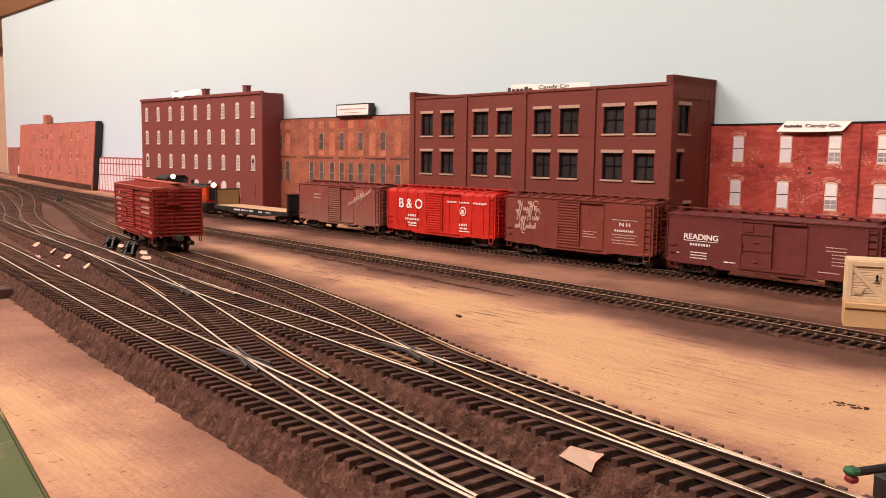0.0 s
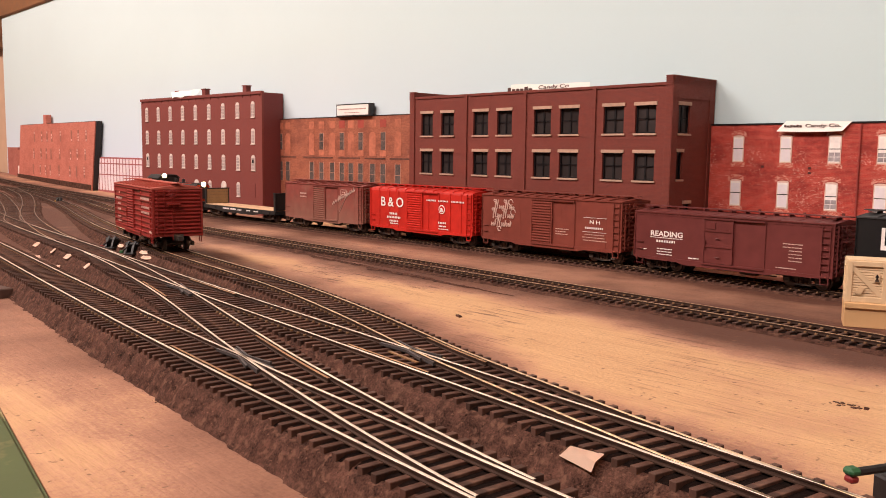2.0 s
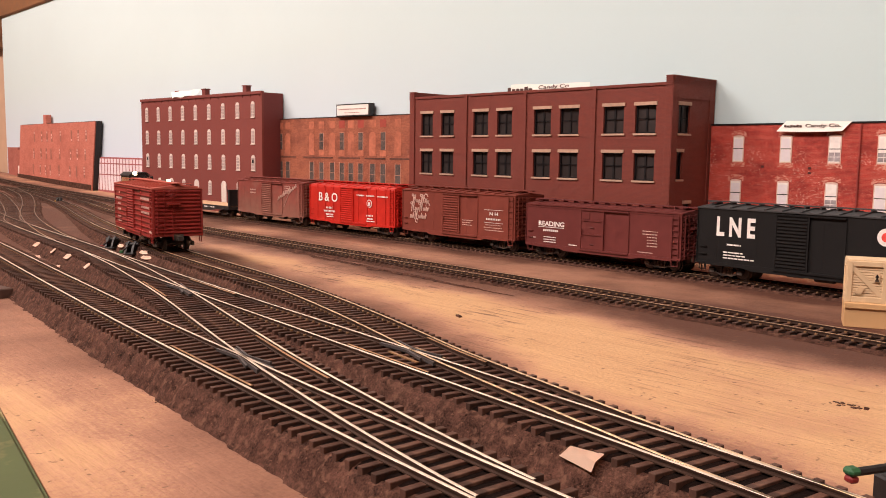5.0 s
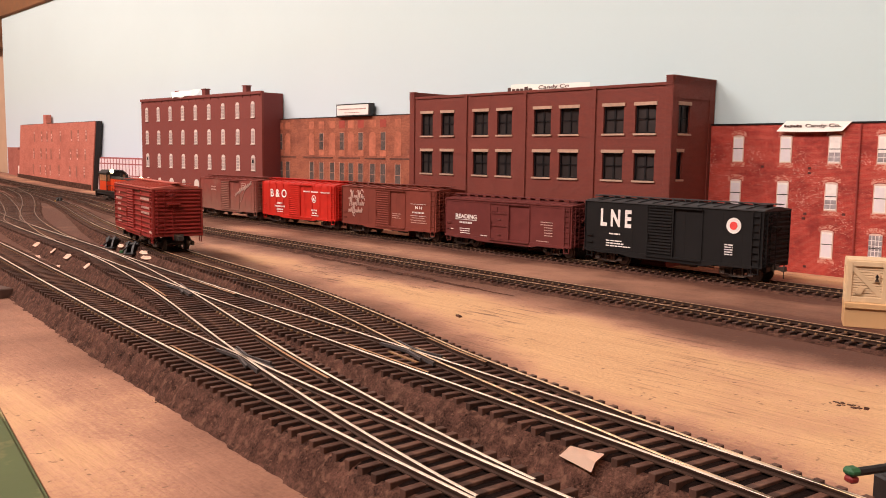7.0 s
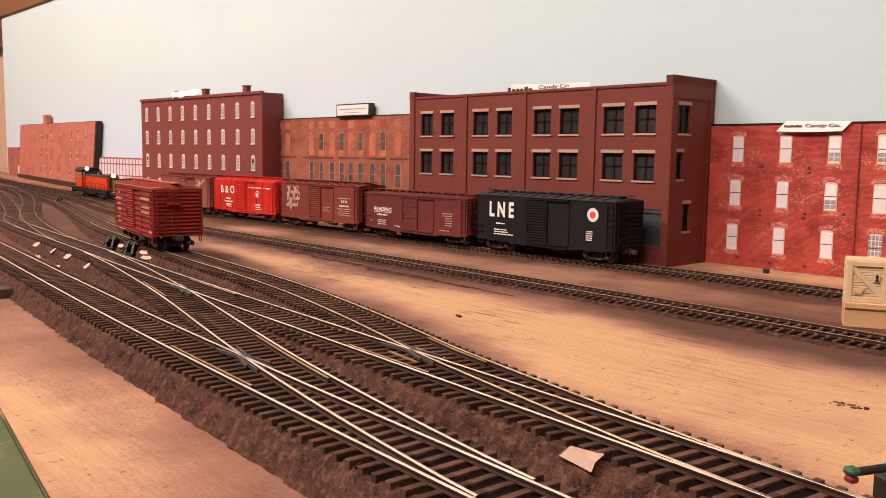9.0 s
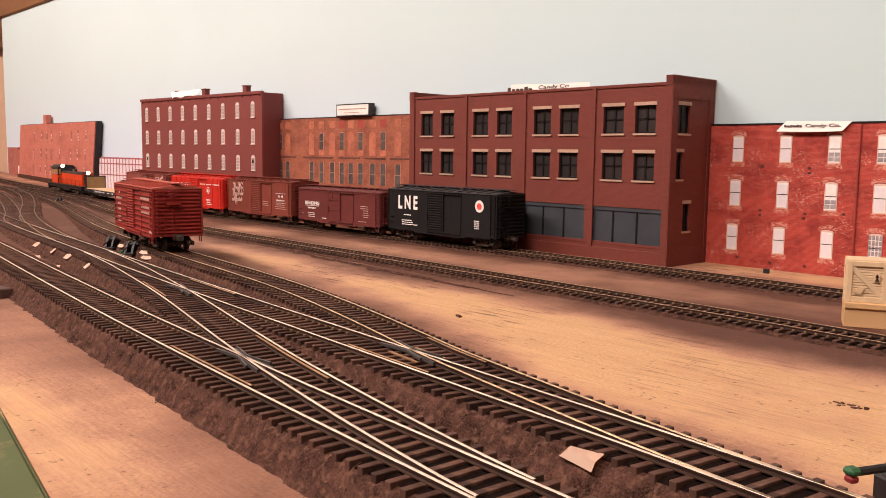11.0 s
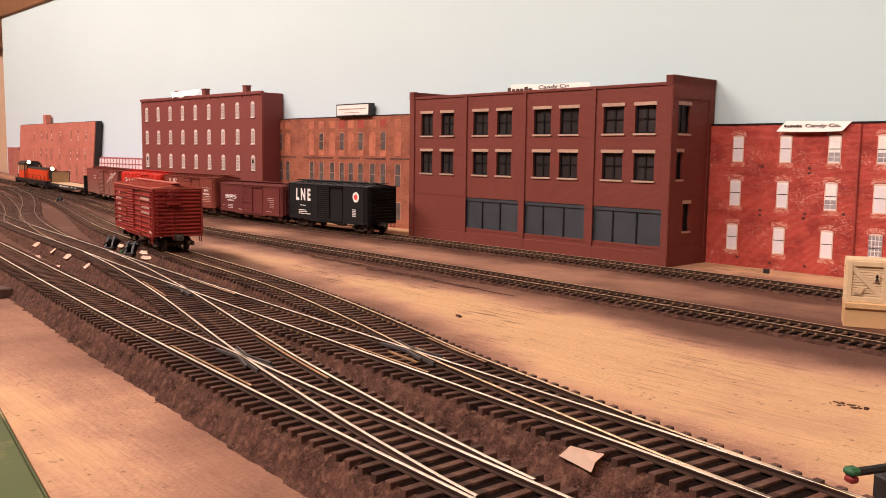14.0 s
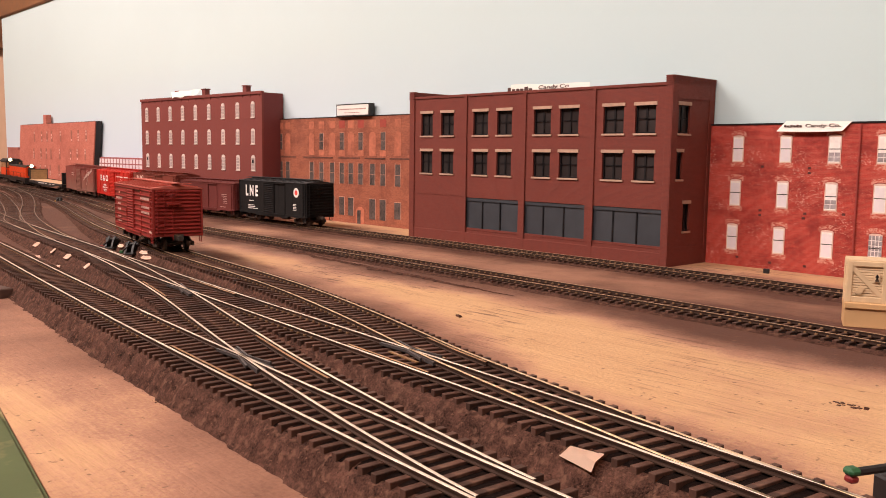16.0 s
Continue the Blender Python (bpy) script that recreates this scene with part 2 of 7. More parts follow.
    bp = N.new("ShaderNodeBump")
    bp.inputs["Strength"].default_value, bp.inputs["Distance"].default_value = 0.55, 0.0012
    L.new(hs.outputs[0], bp.inputs["Height"])
    L.new(bp.outputs[0], b.inputs["Normal"])
    return m


PLY = ground_mat()
EARTH = mat("brown_scenic_earth", (0.066, 0.031, 0.022), 0.95, scale=1500, vary=0.85, bump=1.0, bscale=2200, spot=((0.135, 0.069, 0.047), 0.33, 420), spec=0.08)
GRIT = mat("pale_brown_grit", (0.15, 0.078, 0.053), 0.95, scale=900, vary=0.5, bump=0.3, spec=0.1)
# near-black roadbed colour: the shade between the ties is put into it
GAPSHADE = mat("dark_sprayed_roadbed", (0.009, 0.005, 0.004), 0.95, scale=500, vary=0.4, bump=0.8, bscale=1100, spec=0.05)
TIE = mat("dark_plastic_tie", (0.076, 0.037, 0.026), 0.66, scale=500, vary=0.4, bump=0.25, rand=0.4, spot=((0.16, 0.085, 0.057), 0.3, 200), spec=0.2)
SPIKE = mat("brassy_rail_spike", (0.26, 0.150, 0.075), 0.5, metal=0.3, scale=300, vary=0.4, bump=0)
RAILTOP = mat("polished_rail_head", (0.64, 0.53, 0.42), 0.45, metal=0.3, scale=160, vary=0.25, bump=0.05)
BRONZE = mat("bronzed_rail_head", (0.42, 0.265, 0.155), 0.45, metal=0.4, scale=150, vary=0.25, bump=0.05)
GOLDEN = mat("golden_rail_head", (0.66, 0.47, 0.28), 0.33, metal=0.55, scale=150, vary=0.2, bump=0.05)
DULLRAIL = mat("dull_brown_rail_head", (0.22, 0.142, 0.100), 0.6, metal=0.2, scale=160, vary=0.3, bump=0.05)
RAILSIDE = mat("tarnished_rail_side", (0.040, 0.021, 0.014), 0.65, scale=200, vary=0.35, bump=0.1, spec=0.2)
FROGGREY = mat("dark_grey_frog_plastic", (0.060, 0.050, 0.048), 0.45, scale=300, vary=0.3, bump=0.1)
BRASS = mat("brass_guard_rail", (0.34, 0.185, 0.085), 0.45, metal=0.45, scale=200, vary=0.3, bump=0.1)
SKY = mat("pale_painted_hardboard", (0.55, 0.655, 0.650), 0.75, scale=6, vary=0.035, bump=0.12, bscale=400)


def bluer_below(m):
    """The painted sky turns a little bluer towards its foot."""
    N, L = m.node_tree.nodes, m.node_tree.links
    b = N["Principled BSDF"]
    src = b.inputs["Base Color"].links[0].from_socket
    tc, sep, mr, mx = N.new("ShaderNodeTexCoord"), N.new("ShaderNodeSeparateXYZ"), N.new("ShaderNodeMapRange"), N.new("ShaderNodeMix")
    L.new(tc.outputs["Object"], sep.inputs[0])
    mr.inputs["From Min"].default_value, mr.inputs["From Max"].default_value = 0.22, 0.05
    L.new(sep.outputs["Z"], mr.inputs["Value"])
    mx.data_type = "RGBA"
    L.new(mr.outputs[0], mx.inputs[0])
    L.new(src, mx.inputs[6])
    mx.inputs[7].default_value = (0.55, 0.635, 0.73, 1)
    # the colour turns cooler and greener towards the end nearer the factory, broken by noise
    coat, mc, ns, ad = N.new("ShaderNodeMapRange"), N.new("ShaderNodeMix"), N.new("ShaderNodeTexNoise"), N.new("ShaderNodeMath")
    ns.inputs["Scale"].default_value, ns.inputs["Detail"].default_value = 5, 4
    L.new(tc.outputs["Object"], ns.inputs["Vector"])
    ad.operation = "MULTIPLY_ADD"
    L.new(ns.outputs["Fac"], ad.inputs[0])
    ad.inputs[1].default_value = 0.5
    L.new(sep.outputs["X"], ad.inputs[2])
    coat.inputs["From Min"].default_value, coat.inputs["From Max"].default_value = -0.75, 0.05
    L.new(ad.outputs[0], coat.inputs["Value"])
    mc.data_type = "RGBA"
    L.new(coat.outputs[0], mc.inputs[0])
    L.new(mx.outputs[2], mc.inputs[6])
    mc.inputs[7].default_value = (0.51, 0.655, 0.672, 1)
    L.new(mc.outputs[2], b.inputs["Base Color"])


bluer_below(SKY)
WOOD = mat("varnished_brown_wood", (0.20, 0.09, 0.04), 0.5, scale=40, vary=0.4, bump=0.2)
WALLPAINT = mat("tan_wall_paint", (0.50, 0.33, 0.22), 0.8, scale=30, vary=0.1)
CEILING = mat("white_ceiling_paint", (0.8, 0.78, 0.74), 0.9, scale=20, vary=0.05)
CARPET = mat("grey_floor", (0.12, 0.11, 0.10), 0.9, scale=60, vary=0.3)
GREEN = mat("green_fascia_paint", (0.070, 0.095, 0.035), 0.55, scale=60, vary=0.2, spot=((0.30, 0.26, 0.12), 0.2, 50))
BLACK = mat("black_plastic", (0.018, 0.016, 0.016), 0.5, scale=500, vary=0.3)
TRUCKM = mat("weathered_black_plastic", (0.052, 0.040, 0.034), 0.6, scale=600, vary=0.5, spot=((0.12, 0.08, 0.055), 0.3, 220))
RUSTY = mat("rusty_brown_spring", (0.10, 0.055, 0.035), 0.7, scale=500, vary=0.4)
WHEELM = mat("dull_metal_wheel", (0.10, 0.075, 0.062), 0.42, metal=0.7, scale=500, vary=0.3)
PINKWHITE = mat("worn_white_lettering", (0.62, 0.44, 0.38), 0.6, scale=900, vary=0.3, bump=0)
WHITE = mat("white_lettering_paint", (0.78, 0.74, 0.70), 0.6, scale=900, vary=0.12, bump=0)
FADED = mat("faded_pink_lettering", (0.55, 0.35, 0.29), 0.6, scale=900, vary=0.3, bump=0)
PAPER = mat("white_paper", (0.80, 0.76, 0.70), 0.85, scale=80, vary=0.05)
INK = mat("brown_black_ink", (0.07, 0.035, 0.03), 0.7, bump=0)

# ---- mesh helpers ----


def part(name, bm, material, parent=None, label="", m=None):
    """Links a bmesh as one mesh object under a thing or a part."""
    me = bpy.data.meshes.new(name)
    bmesh.ops.recalc_face_normals(bm, faces=bm.faces)
    bm.to_mesh(me)
    bm.free()
    for one in material if isinstance(material, (list, tuple)) else [material]:
        me.materials.append(one)
    ob = new(name, me)
    ob.parent = parent
    if m is not None:
        ob.matrix_basis = m
    if label:
        ob["label"] = label
    return ob


def again(ob, m, parent=None):
    """Another object on the same mesh."""
    o = new(ob.name.split(".")[0], ob.data)
    o.parent = parent or ob.parent
    o.matrix_basis = m
    if "label" in ob:
        o["label"] = ob["label"]
    return o


def thing(name, label, category, m=None, group="", kind=""):
    ob = new(name)
    ob.empty_display_size = 0.01
    if m is not None:
        ob.matrix_basis = m
    return tagged(ob, label, category, group, kind)


def BM():
    return bmesh.new()


def box(bm, x0, x1, y0, y1, z0, z1, bev=0.0):
    vs = [bm.verts.new(p) for p in ((x0, y0, z0), (x1, y0, z0), (x1, y1, z0), (x0, y1, z0), (x0, y0, z1), (x1, y0, z1), (x1, y1, z1), (x0, y1, z1))]
    fs = [bm.faces.new([vs[i] for i in f]) for f in ((3, 2, 1, 0), (4, 5, 6, 7), (0, 1, 5, 4), (1, 2, 6, 5), (2, 3, 7, 6), (3, 0, 4, 7))]
    if bev:
        es = list({e for f in fs for e in f.edges})
        bmesh.ops.bevel(bm, geom=es, offset=bev, segments=1, affect="EDGES", profile=0.5)
    return bm


def prism(bm, profile, a, b, axis="x"):
    """A profile of 2D points pulled from a to b: along x the profile is (y, z), along y it is (x, z), along z (x, y)."""
    def at(p, s):
        return (s, p[0], p[1]) if axis == "x" else ((p[0], s, p[1]) if axis == "y" else (p[0], p[1], s))
    v0 = [bm.verts.new(at(p, a)) for p in profile]
    v1 = [bm.verts.new(at(p, b)) for p in profile]
    n = len(profile)
    bm.faces.new(v0[::-1])
    bm.faces.new(v1)
    for i in range(n):
        bm.faces.new((v0[i], v0[(i + 1) % n], v1[(i + 1) % n], v1[i]))
    return bm


def tube(bm, p, q, r, n=6):
    p, q = Vector(p), Vector(q)
    turn = (q - p).to_track_quat("Z", "Y").to_matrix()
    rings = []
    for c in (p, q):
        rings.append([bm.verts.new(c + turn @ Vector((r * math.cos(2 * math.pi * i / n), r * math.sin(2 * math.pi * i / n), 0))) for i in range(n)])
    for i in range(n):
        bm.faces.new((rings[0][i], rings[0][(i + 1) % n], rings[1][(i + 1) % n], rings[1][i]))
    bm.faces.new(rings[0][::-1])
    bm.faces.new(rings[1])
    return bm


def lathe(bm, ring, n=20, axis="y"):
    """Rings of (radius, place along the axis)."""
    rows = []
    for r, s in ring:
        row = []
        for i in range(n):
            c, d = r * math.cos(2 * math.pi * i / n), r * math.sin(2 * math.pi * i / n)
            row.append(bm.verts.new((c, s, d) if axis == "y" else ((c, d, s) if axis == "z" else (s, c, d))))
        rows.append(row)
    for a, b in zip(rows, rows[1:]):
        for i in range(n):
            bm.faces.new((a[i], a[(i + 1) % n], b[(i + 1) % n], b[i]))
    bm.faces.new(rows[0][::-1])
    bm.faces.new(rows[-1])
    return bm


def lettering(words, height, width, material, parent, m, name="lettering", bold=0.012):
    """Words as a flat mesh of the given height and width; its middle left stands at m's origin."""
    cu = bpy.data.curves.new("font", "FONT")
    cu.body, cu.extrude, cu.offset = words, 0.00002, bold
    tmp = bpy.data.objects.new("font", cu)
    scene.collection.objects.link(tmp)
    dg = bpy.context.evaluated_depsgraph_get()
    me = bpy.data.meshes.new_from_object(tmp.evaluated_get(dg))
    scene.collection.objects.unlink(tmp)
    bpy.data.objects.remove(tmp)
    co = np.zeros(len(me.vertices) * 3)
    me.vertices.foreach_get("co", co)
    co = co.reshape(-1, 3)
    lo, hi = co.min(0), co.max(0)
    co[:, 0] = (co[:, 0] - lo[0]) / (hi[0] - lo[0]) * width
    co[:, 1] = ((co[:, 1] - lo[1]) / (hi[1] - lo[1]) - 0.5) * height
    co[:, 2] = np.where(co[:, 2] > 0, 0.00008, -0.0001)
    me.vertices.foreach_set("co", co.ravel())
    me.materials.append(material)
    ob = new(name, me)
    ob.parent = parent
    ob.matrix_basis = m
    return ob


def bars(rows, material, parent, y, name="lettering"):
    """Unreadable writing as plain bars on a side that faces -y: rows of (x, z, width, height), broken into short words."""
    bm = BM()
    rnd = random.Random(len(rows) * 7 + int(rows[0][0] * 1e5))
    for x, z, w, h in rows:
        s = x
        while s < x + w - 1e-5:
            e = min(x + w, s + h * (0.56 if h > 0.00175 else rnd.uniform(1.6, 4.0)))
            box(bm, s, e, y - 0.00008, y + 0.0001, z - h * 0.38, z + h * 0.38)
            s = e + h * (0.42 if h > 0.00175 else 0.55)
    return tagged(part(name, bm, material, parent), kind="stuff")

# ---- the tracks' lines on the plan ----


def step01(t):
    t = min(1.0, max(0.0, t))
    return t * t * (3 - 2 * t)


def rise(x):
    """How far the front tracks lie above the back ones."""
    return 0.008 * step01((x + 1.2) / 0.6)


def far_rise(x):
    """The whole board climbs a little towards its far end."""
    return 0.018 * max(0.0, -1.0 - x) ** 2


def main_y(x):
    y = 0.5368
    if x < -1.1:
        y += 0.013 * step01((-1.1 - x) / 0.5) - 0.006 * step01((-1.50 - x) / 0.45)
    if x > -0.42:
        e = min(x, -0.15)
        y -= 0.09 * (e + 0.42) ** 2 + (0.0486 * (x + 0.15) if x > -0.15 else 0)
    return y


LINES = {
    "front": [(0.3, 0.112), (0, 0.124), (-0.1, 0.130), (-0.2, 0.1371), (-0.3, 0.1454), (-0.4, 0.1546), (-0.6, 0.1758), (-0.8, 0.1997), (-1.0, 0.2255), (-1.3, 0.27)],
    "ladder": [(0.2, 0.138), (0, 0.169), (-0.1, 0.1819), (-0.2, 0.1918), (-0.3, 0.2011), (-0.4, 0.2103), (-0.6, 0.2309), (-0.8, 0.2563), (-1.0, 0.2867), (-1.2774, 0.3292)],
    "spur": [(0.3, 0.121), (0, 0.167), (-0.1, 0.183), (-0.127, 0.1878), (-0.165, 0.1958), (-0.2, 0.2034), (-0.23, 0.2104), (-0.26, 0.2190), (-0.30, 0.2300), (-0.345, 0.2411), (-0.384, 0.2494), (-0.423, 0.2562), (-0.47, 0.2630), (-0.52, 0.2692), (-0.56, 0.2745), (-0.6, 0.281), (-0.75, 0.31), (-0.87, 0.337), (-1.0493, 0.3847), (-1.2345, 0.4316), (-1.4357, 0.469), (-1.6357, 0.4862), (-1.845, 0.4822)],
    "siding": [(0.25, 0.366), (0, 0.3929), (-0.2, 0.408), (-0.4, 0.4165), (-0.6, 0.4195), (-0.8, 0.425), (-1.0, 0.44), (-1.163, 0.4632), (-1.3904, 0.504), (-1.5736, 0.5147), (-1.7475, 0.505)],
    "main": [(x / 20, main_y(x / 20)) for x in range(3, -45, -1)],
    "lead": [(-0.62, 0.2332), (-0.7488, 0.2515), (-0.8444, 0.271), (-0.9987, 0.3079), (-1.1611, 0.3522), (-1.3218, 0.4029), (-1.5121, 0.4563), (-1.6935, 0.4902)],
    "crossover": [(0.02, 0.1228), (-0.1, 0.1308), (-0.16, 0.1385), (-0.24, 0.1535), (-0.3, 0.1672), (-0.4, 0.1915), (-0.48, 0.2085), (-0.56, 0.2235), (-0.66, 0.2380)],
    "far_lead": [(-0.85, 0.2635), (-1.0159, 0.293), (-1.169, 0.3367), (-1.3328, 0.3783), (-1.5262, 0.4209), (-1.7475, 0.4544)],
}


def smooth_line(pts, step=0.0057):
    """A Catmull-Rom line through the points, cut into equal steps: arrays of place and direction."""
    p = [np.array(q, float) for q in pts]
    p = [2 * p[0] - p[1]] + p + [2 * p[-1] - p[-2]]
    out = []
    for i in range(1, len(p) - 2):
        for k in range(24):
            t = k / 24
            a, b, c, d = p[i - 1:i + 3]
            out.append(0.5 * (2 * b + (c - a) * t + (2 * a - 5 * b + 4 * c - d) * t * t + (3 * b - a - 3 * c + d) * t ** 3))
    out.append(p[-2])
    out = np.array(out)
    s = np.concatenate([[0], np.cumsum(np.linalg.norm(np.diff(out, axis=0), axis=1))])
    u = np.arange(0, s[-1], step)
    q = np.stack([np.interp(u, s, out[:, 0]), np.interp(u, s, out[:, 1])], 1)
    d = np.gradient(q, axis=0)
    return q, d / np.linalg.norm(d, axis=1)[:, None]


TRACKS = {n: smooth_line(p) for n, p in LINES.items()}
FLAT = ("siding", "main")
FRONT = [n for n in TRACKS if n not in FLAT]


def rail_z(n, x):
    return far_rise(x) + (0.0 if n in FLAT else rise(x))


# ---- the room ----


def slab(name, x0, x1, y0, y1, z0, z1, material, label, cat, bev=0.0):
    return tagged(part(name, box(BM(), x0, x1, y0, y1, z0, z1, bev), material), label, cat, kind="structure")


slab("floor", -3.3, 1.7, -2.2, 1.1, -1.15, -1.10, CARPET, "dark grey floor of the train room", "floor")
slab("ceiling", -3.3, 1.7, -2.2, 1.1, 1.40, 1.45, CEILING, "white painted ceiling of the train room", "ceiling")
slab("wall_north", -3.3, 1.7, 1.0, 1.1, -1.10, 1.40, WALLPAINT, "tan painted wall behind the layout", "wall")
slab("wall_south", -3.3, 1.7, -2.3, -2.2, -1.10, 1.40, WALLPAINT, "tan painted wall across the aisle", "wall")
slab("wall_east", 1.7, 1.8, -2.3, 1.1, -1.10, 1.40, WALLPAINT, "tan painted end wall", "wall")
slab("wall_west", -3.4, -3.3, -2.3, 1.1, -1.10, 1.40, WALLPAINT, "tan painted end wall", "wall")
slab("backdrop", -2.217, 0.49, 0.632, 0.638, GZ, 0.3838, SKY, "pale sky-painted hardboard backdrop behind the layout", "backdrop")
slab("trim", -2.5, 0.49, 0.6265, 0.66, 0.3842, 0.46, WOOD, "dark varnished wood valance over the backdrop", "trim", 0.003)
slab("wall_end_panel", -2.55, -2.222, 0.640, 0.66, GZ, 0.3838, WALLPAINT, "tan panel beside the end of the backdrop", "wall")
slab("trim", -2.30, -2.2245, 0.620, 0.6385, 0.315, 0.3838, WOOD, "dark wood bracket at the end of the backdrop", "trim", 0.002)


def edge_y(x):
    """The layout's front edge along the aisle."""
    return 0.0353 - 0.1487 * x


def build_table():
    xs = np.concatenate([np.arange(-2.6, -1.0, 0.02), np.arange(-1.0, 0.5, 0.01)])
    nv = 70
    verts, spray = [], []
    pm = np.concatenate([TRACKS[n][0] for n in FLAT])
    pf = np.concatenate([TRACKS[n][0] for n in FRONT])
    for x in xs:
        y0 = edge_y(x)
        for j in range(nv + 1):
            y = y0 + (0.632 - y0) * j / nv
            verts.append((x, y, GZ + far_rise(x)))
            dm = np.min(np.hypot(pm[:, 0] - x, pm[:, 1] - y))
            df = np.min(np.hypot(pf[:, 0] - x, pf[:, 1] - y))
            kf = int(np.argmin(np.hypot(pf[:, 0] - x, pf[:, 1] - y)))
            far_side = step01((x + 0.38) / 0.2) if pf[kf, 1] < y else 0.0
            a = max((0.95 + 0.25 * far_side) * (1 - step01((dm - 0.016) / (0.066 + 0.008 * far_side))), (1.05 - 0.25 * far_side) * (1 - step01((df - 0.020) / (0.072 - 0.028 * far_side))))
            if y < 0.14 - 0.1 * (x + 0.2):
                a = max(a * 0.6, 0.28)
            if x < -0.36:
                a = max(a, 0.52 * step01((-0.36 - x) / 0.38))
            if 0.40 < y < 0.53:
                a = max(a, 0.42 + 0.33 * step01((x + 0.62) / 0.3))
            if x < -0.95:
                k = step01((-0.95 - x) / 0.15)
                a = max(a, k * (0.16 + 0.82 * (1 - step01((min(dm, df) - 0.022) / 0.030))))
            elif y > 0.56:
                a = max(a * 0.6, 0.15)
            spray.append(a)
    faces = []
    w = nv + 1
    for i in range(len(xs) - 1):
        for j in range(nv):
            faces.append((i * w + j, (i + 1) * w + j, (i + 1) * w + j + 1, i * w + j + 1))
    me = bpy.data.meshes.new("ground")
    me.from_pydata(verts, [], faces)
    at = me.attributes.new("overspray", "FLOAT", "POINT")
    at.data.foreach_set("value", np.array(spray, dtype=np.float32))
    me.materials.append(PLY)
    ob = tagged(new("ground", me), "bare plywood layout top with brown paint sprayed along the tracks", "layout top", kind="structure")
    bm = prism(BM(), [(-2.6, edge_y(-2.6)), (0.49, edge_y(0.49)), (0.49, 0.638), (-2.6, 0.638)], GZ - 0.016, GZ - 0.0006, "z")
    part("table_edge", bm, WOOD, ob, "plywood thickness of the layout top")
    bm = prism(BM(), [(-2.6, edge_y(-2.6) - 0.024), (0.49, edge_y(0.49) - 0.024), (0.49, edge_y(0.49) - 0.0004), (-2.6, edge_y(-2.6) - 0.0004)], GZ - 0.10, GZ + 0.0015, "z")
    bmesh.ops.bevel(bm, geom=list(bm.edges), offset=0.0015, segments=2, affect="EDGES")
    tagged(part("fascia", bm, GREEN), "green painted fascia board along the front of the layout", "fascia", kind="structure")


build_table()
bm = prism(BM(), [(-2.55, edge_y(-2.55) + 0.06), (0.44, edge_y(0.44) + 0.06), (0.44, 0.62), (-2.55, 0.62)], -1.10, GZ - 0.0162, "z")
tagged(part("bench", bm, WOOD), "closed brown wooden bench under the layout", "bench", kind="structure")


BED = {}


def build_bed():
    """Raised earth bed under the front tracks, with rough shoulders."""
    xs = np.concatenate([np.arange(-2.2, -1.0, 0.010), np.arange(-1.0, 0.4, 0.0026)])
    ys = np.arange(0.06, 0.60, 0.0024)
    pf = np.concatenate([np.column_stack([TRACKS[n][0][::2], np.zeros(len(TRACKS[n][0][::2]))]) for n in FRONT])
    idx = {}
    verts, faces = [], []
    under = []
    H = np.full((len(xs), len(ys)), -1.0)
    D = np.full((len(xs), len(ys)), 1.0)
    for i, x in enumerate(xs):
        near = pf[np.abs(pf[:, 0] - x) < 0.07]
        if not len(near):
            continue
        d = np.min(np.hypot(near[:, 0][None, :] - x, near[:, 1][None, :] - ys[:, None]), axis=1)
        D[i] = d
        top = rise(x) - 0.0034
        for j, y in enumerate(ys):
            n = noise.noise((x * 60, y * 60, 0.3))
            n2 = noise.noise((x * 230, y * 230, 1.3))
            h0 = top - GZ
            e = d[j] + 0.0005 * n + 0.0003 * n2
            wide = 0.0020 + 0.43 * h0
            if e < 0.0160:
                h = h0
            else:
                h = h0 * (1 - min(1.0, (e - 0.0160) / wide)) - 0.0009 * step01((e - 0.0160) / 0.004)
            h += 0.0010 * (1 - step01((d[j] - 0.0122) / 0.002))
            h += 0.00035 * n2 * step01((d[j] - 0.015) / 0.006) - 0.0001
            if e > 0.0160 + wide * 1.3:
                h = -0.0012
            H[i, j] = h
    ok = H > -0.5
    BED.update(x=xs, y=ys, h=H)
    for i in range(len(xs) - 1):
        for j in range(len(ys) - 1):
            c = [(i, j), (i + 1, j), (i + 1, j + 1), (i, j + 1)]
            if all(ok[a] for a in c) and max(H[a] for a in c) > 0:
                f = []
                for a in c:
                    if a not in idx:
                        idx[a] = len(verts)
                        verts.append((xs[a[0]], ys[a[1]], GZ + far_rise(xs[a[0]]) + H[a]))
                    f.append(idx[a])
                faces.append(f)
                # faces beneath the ties take the colour that holds the gap shade
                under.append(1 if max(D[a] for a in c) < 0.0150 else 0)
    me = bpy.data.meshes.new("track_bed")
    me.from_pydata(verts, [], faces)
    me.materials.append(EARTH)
    me.materials.append(GAPSHADE)
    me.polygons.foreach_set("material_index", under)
    for p in me.polygons:
        p.use_smooth = True
    tagged(new("track_bed", me), "dark brown earth bed with crumbling shoulders under the front tracks", "track bed", kind="structure")


build_bed()


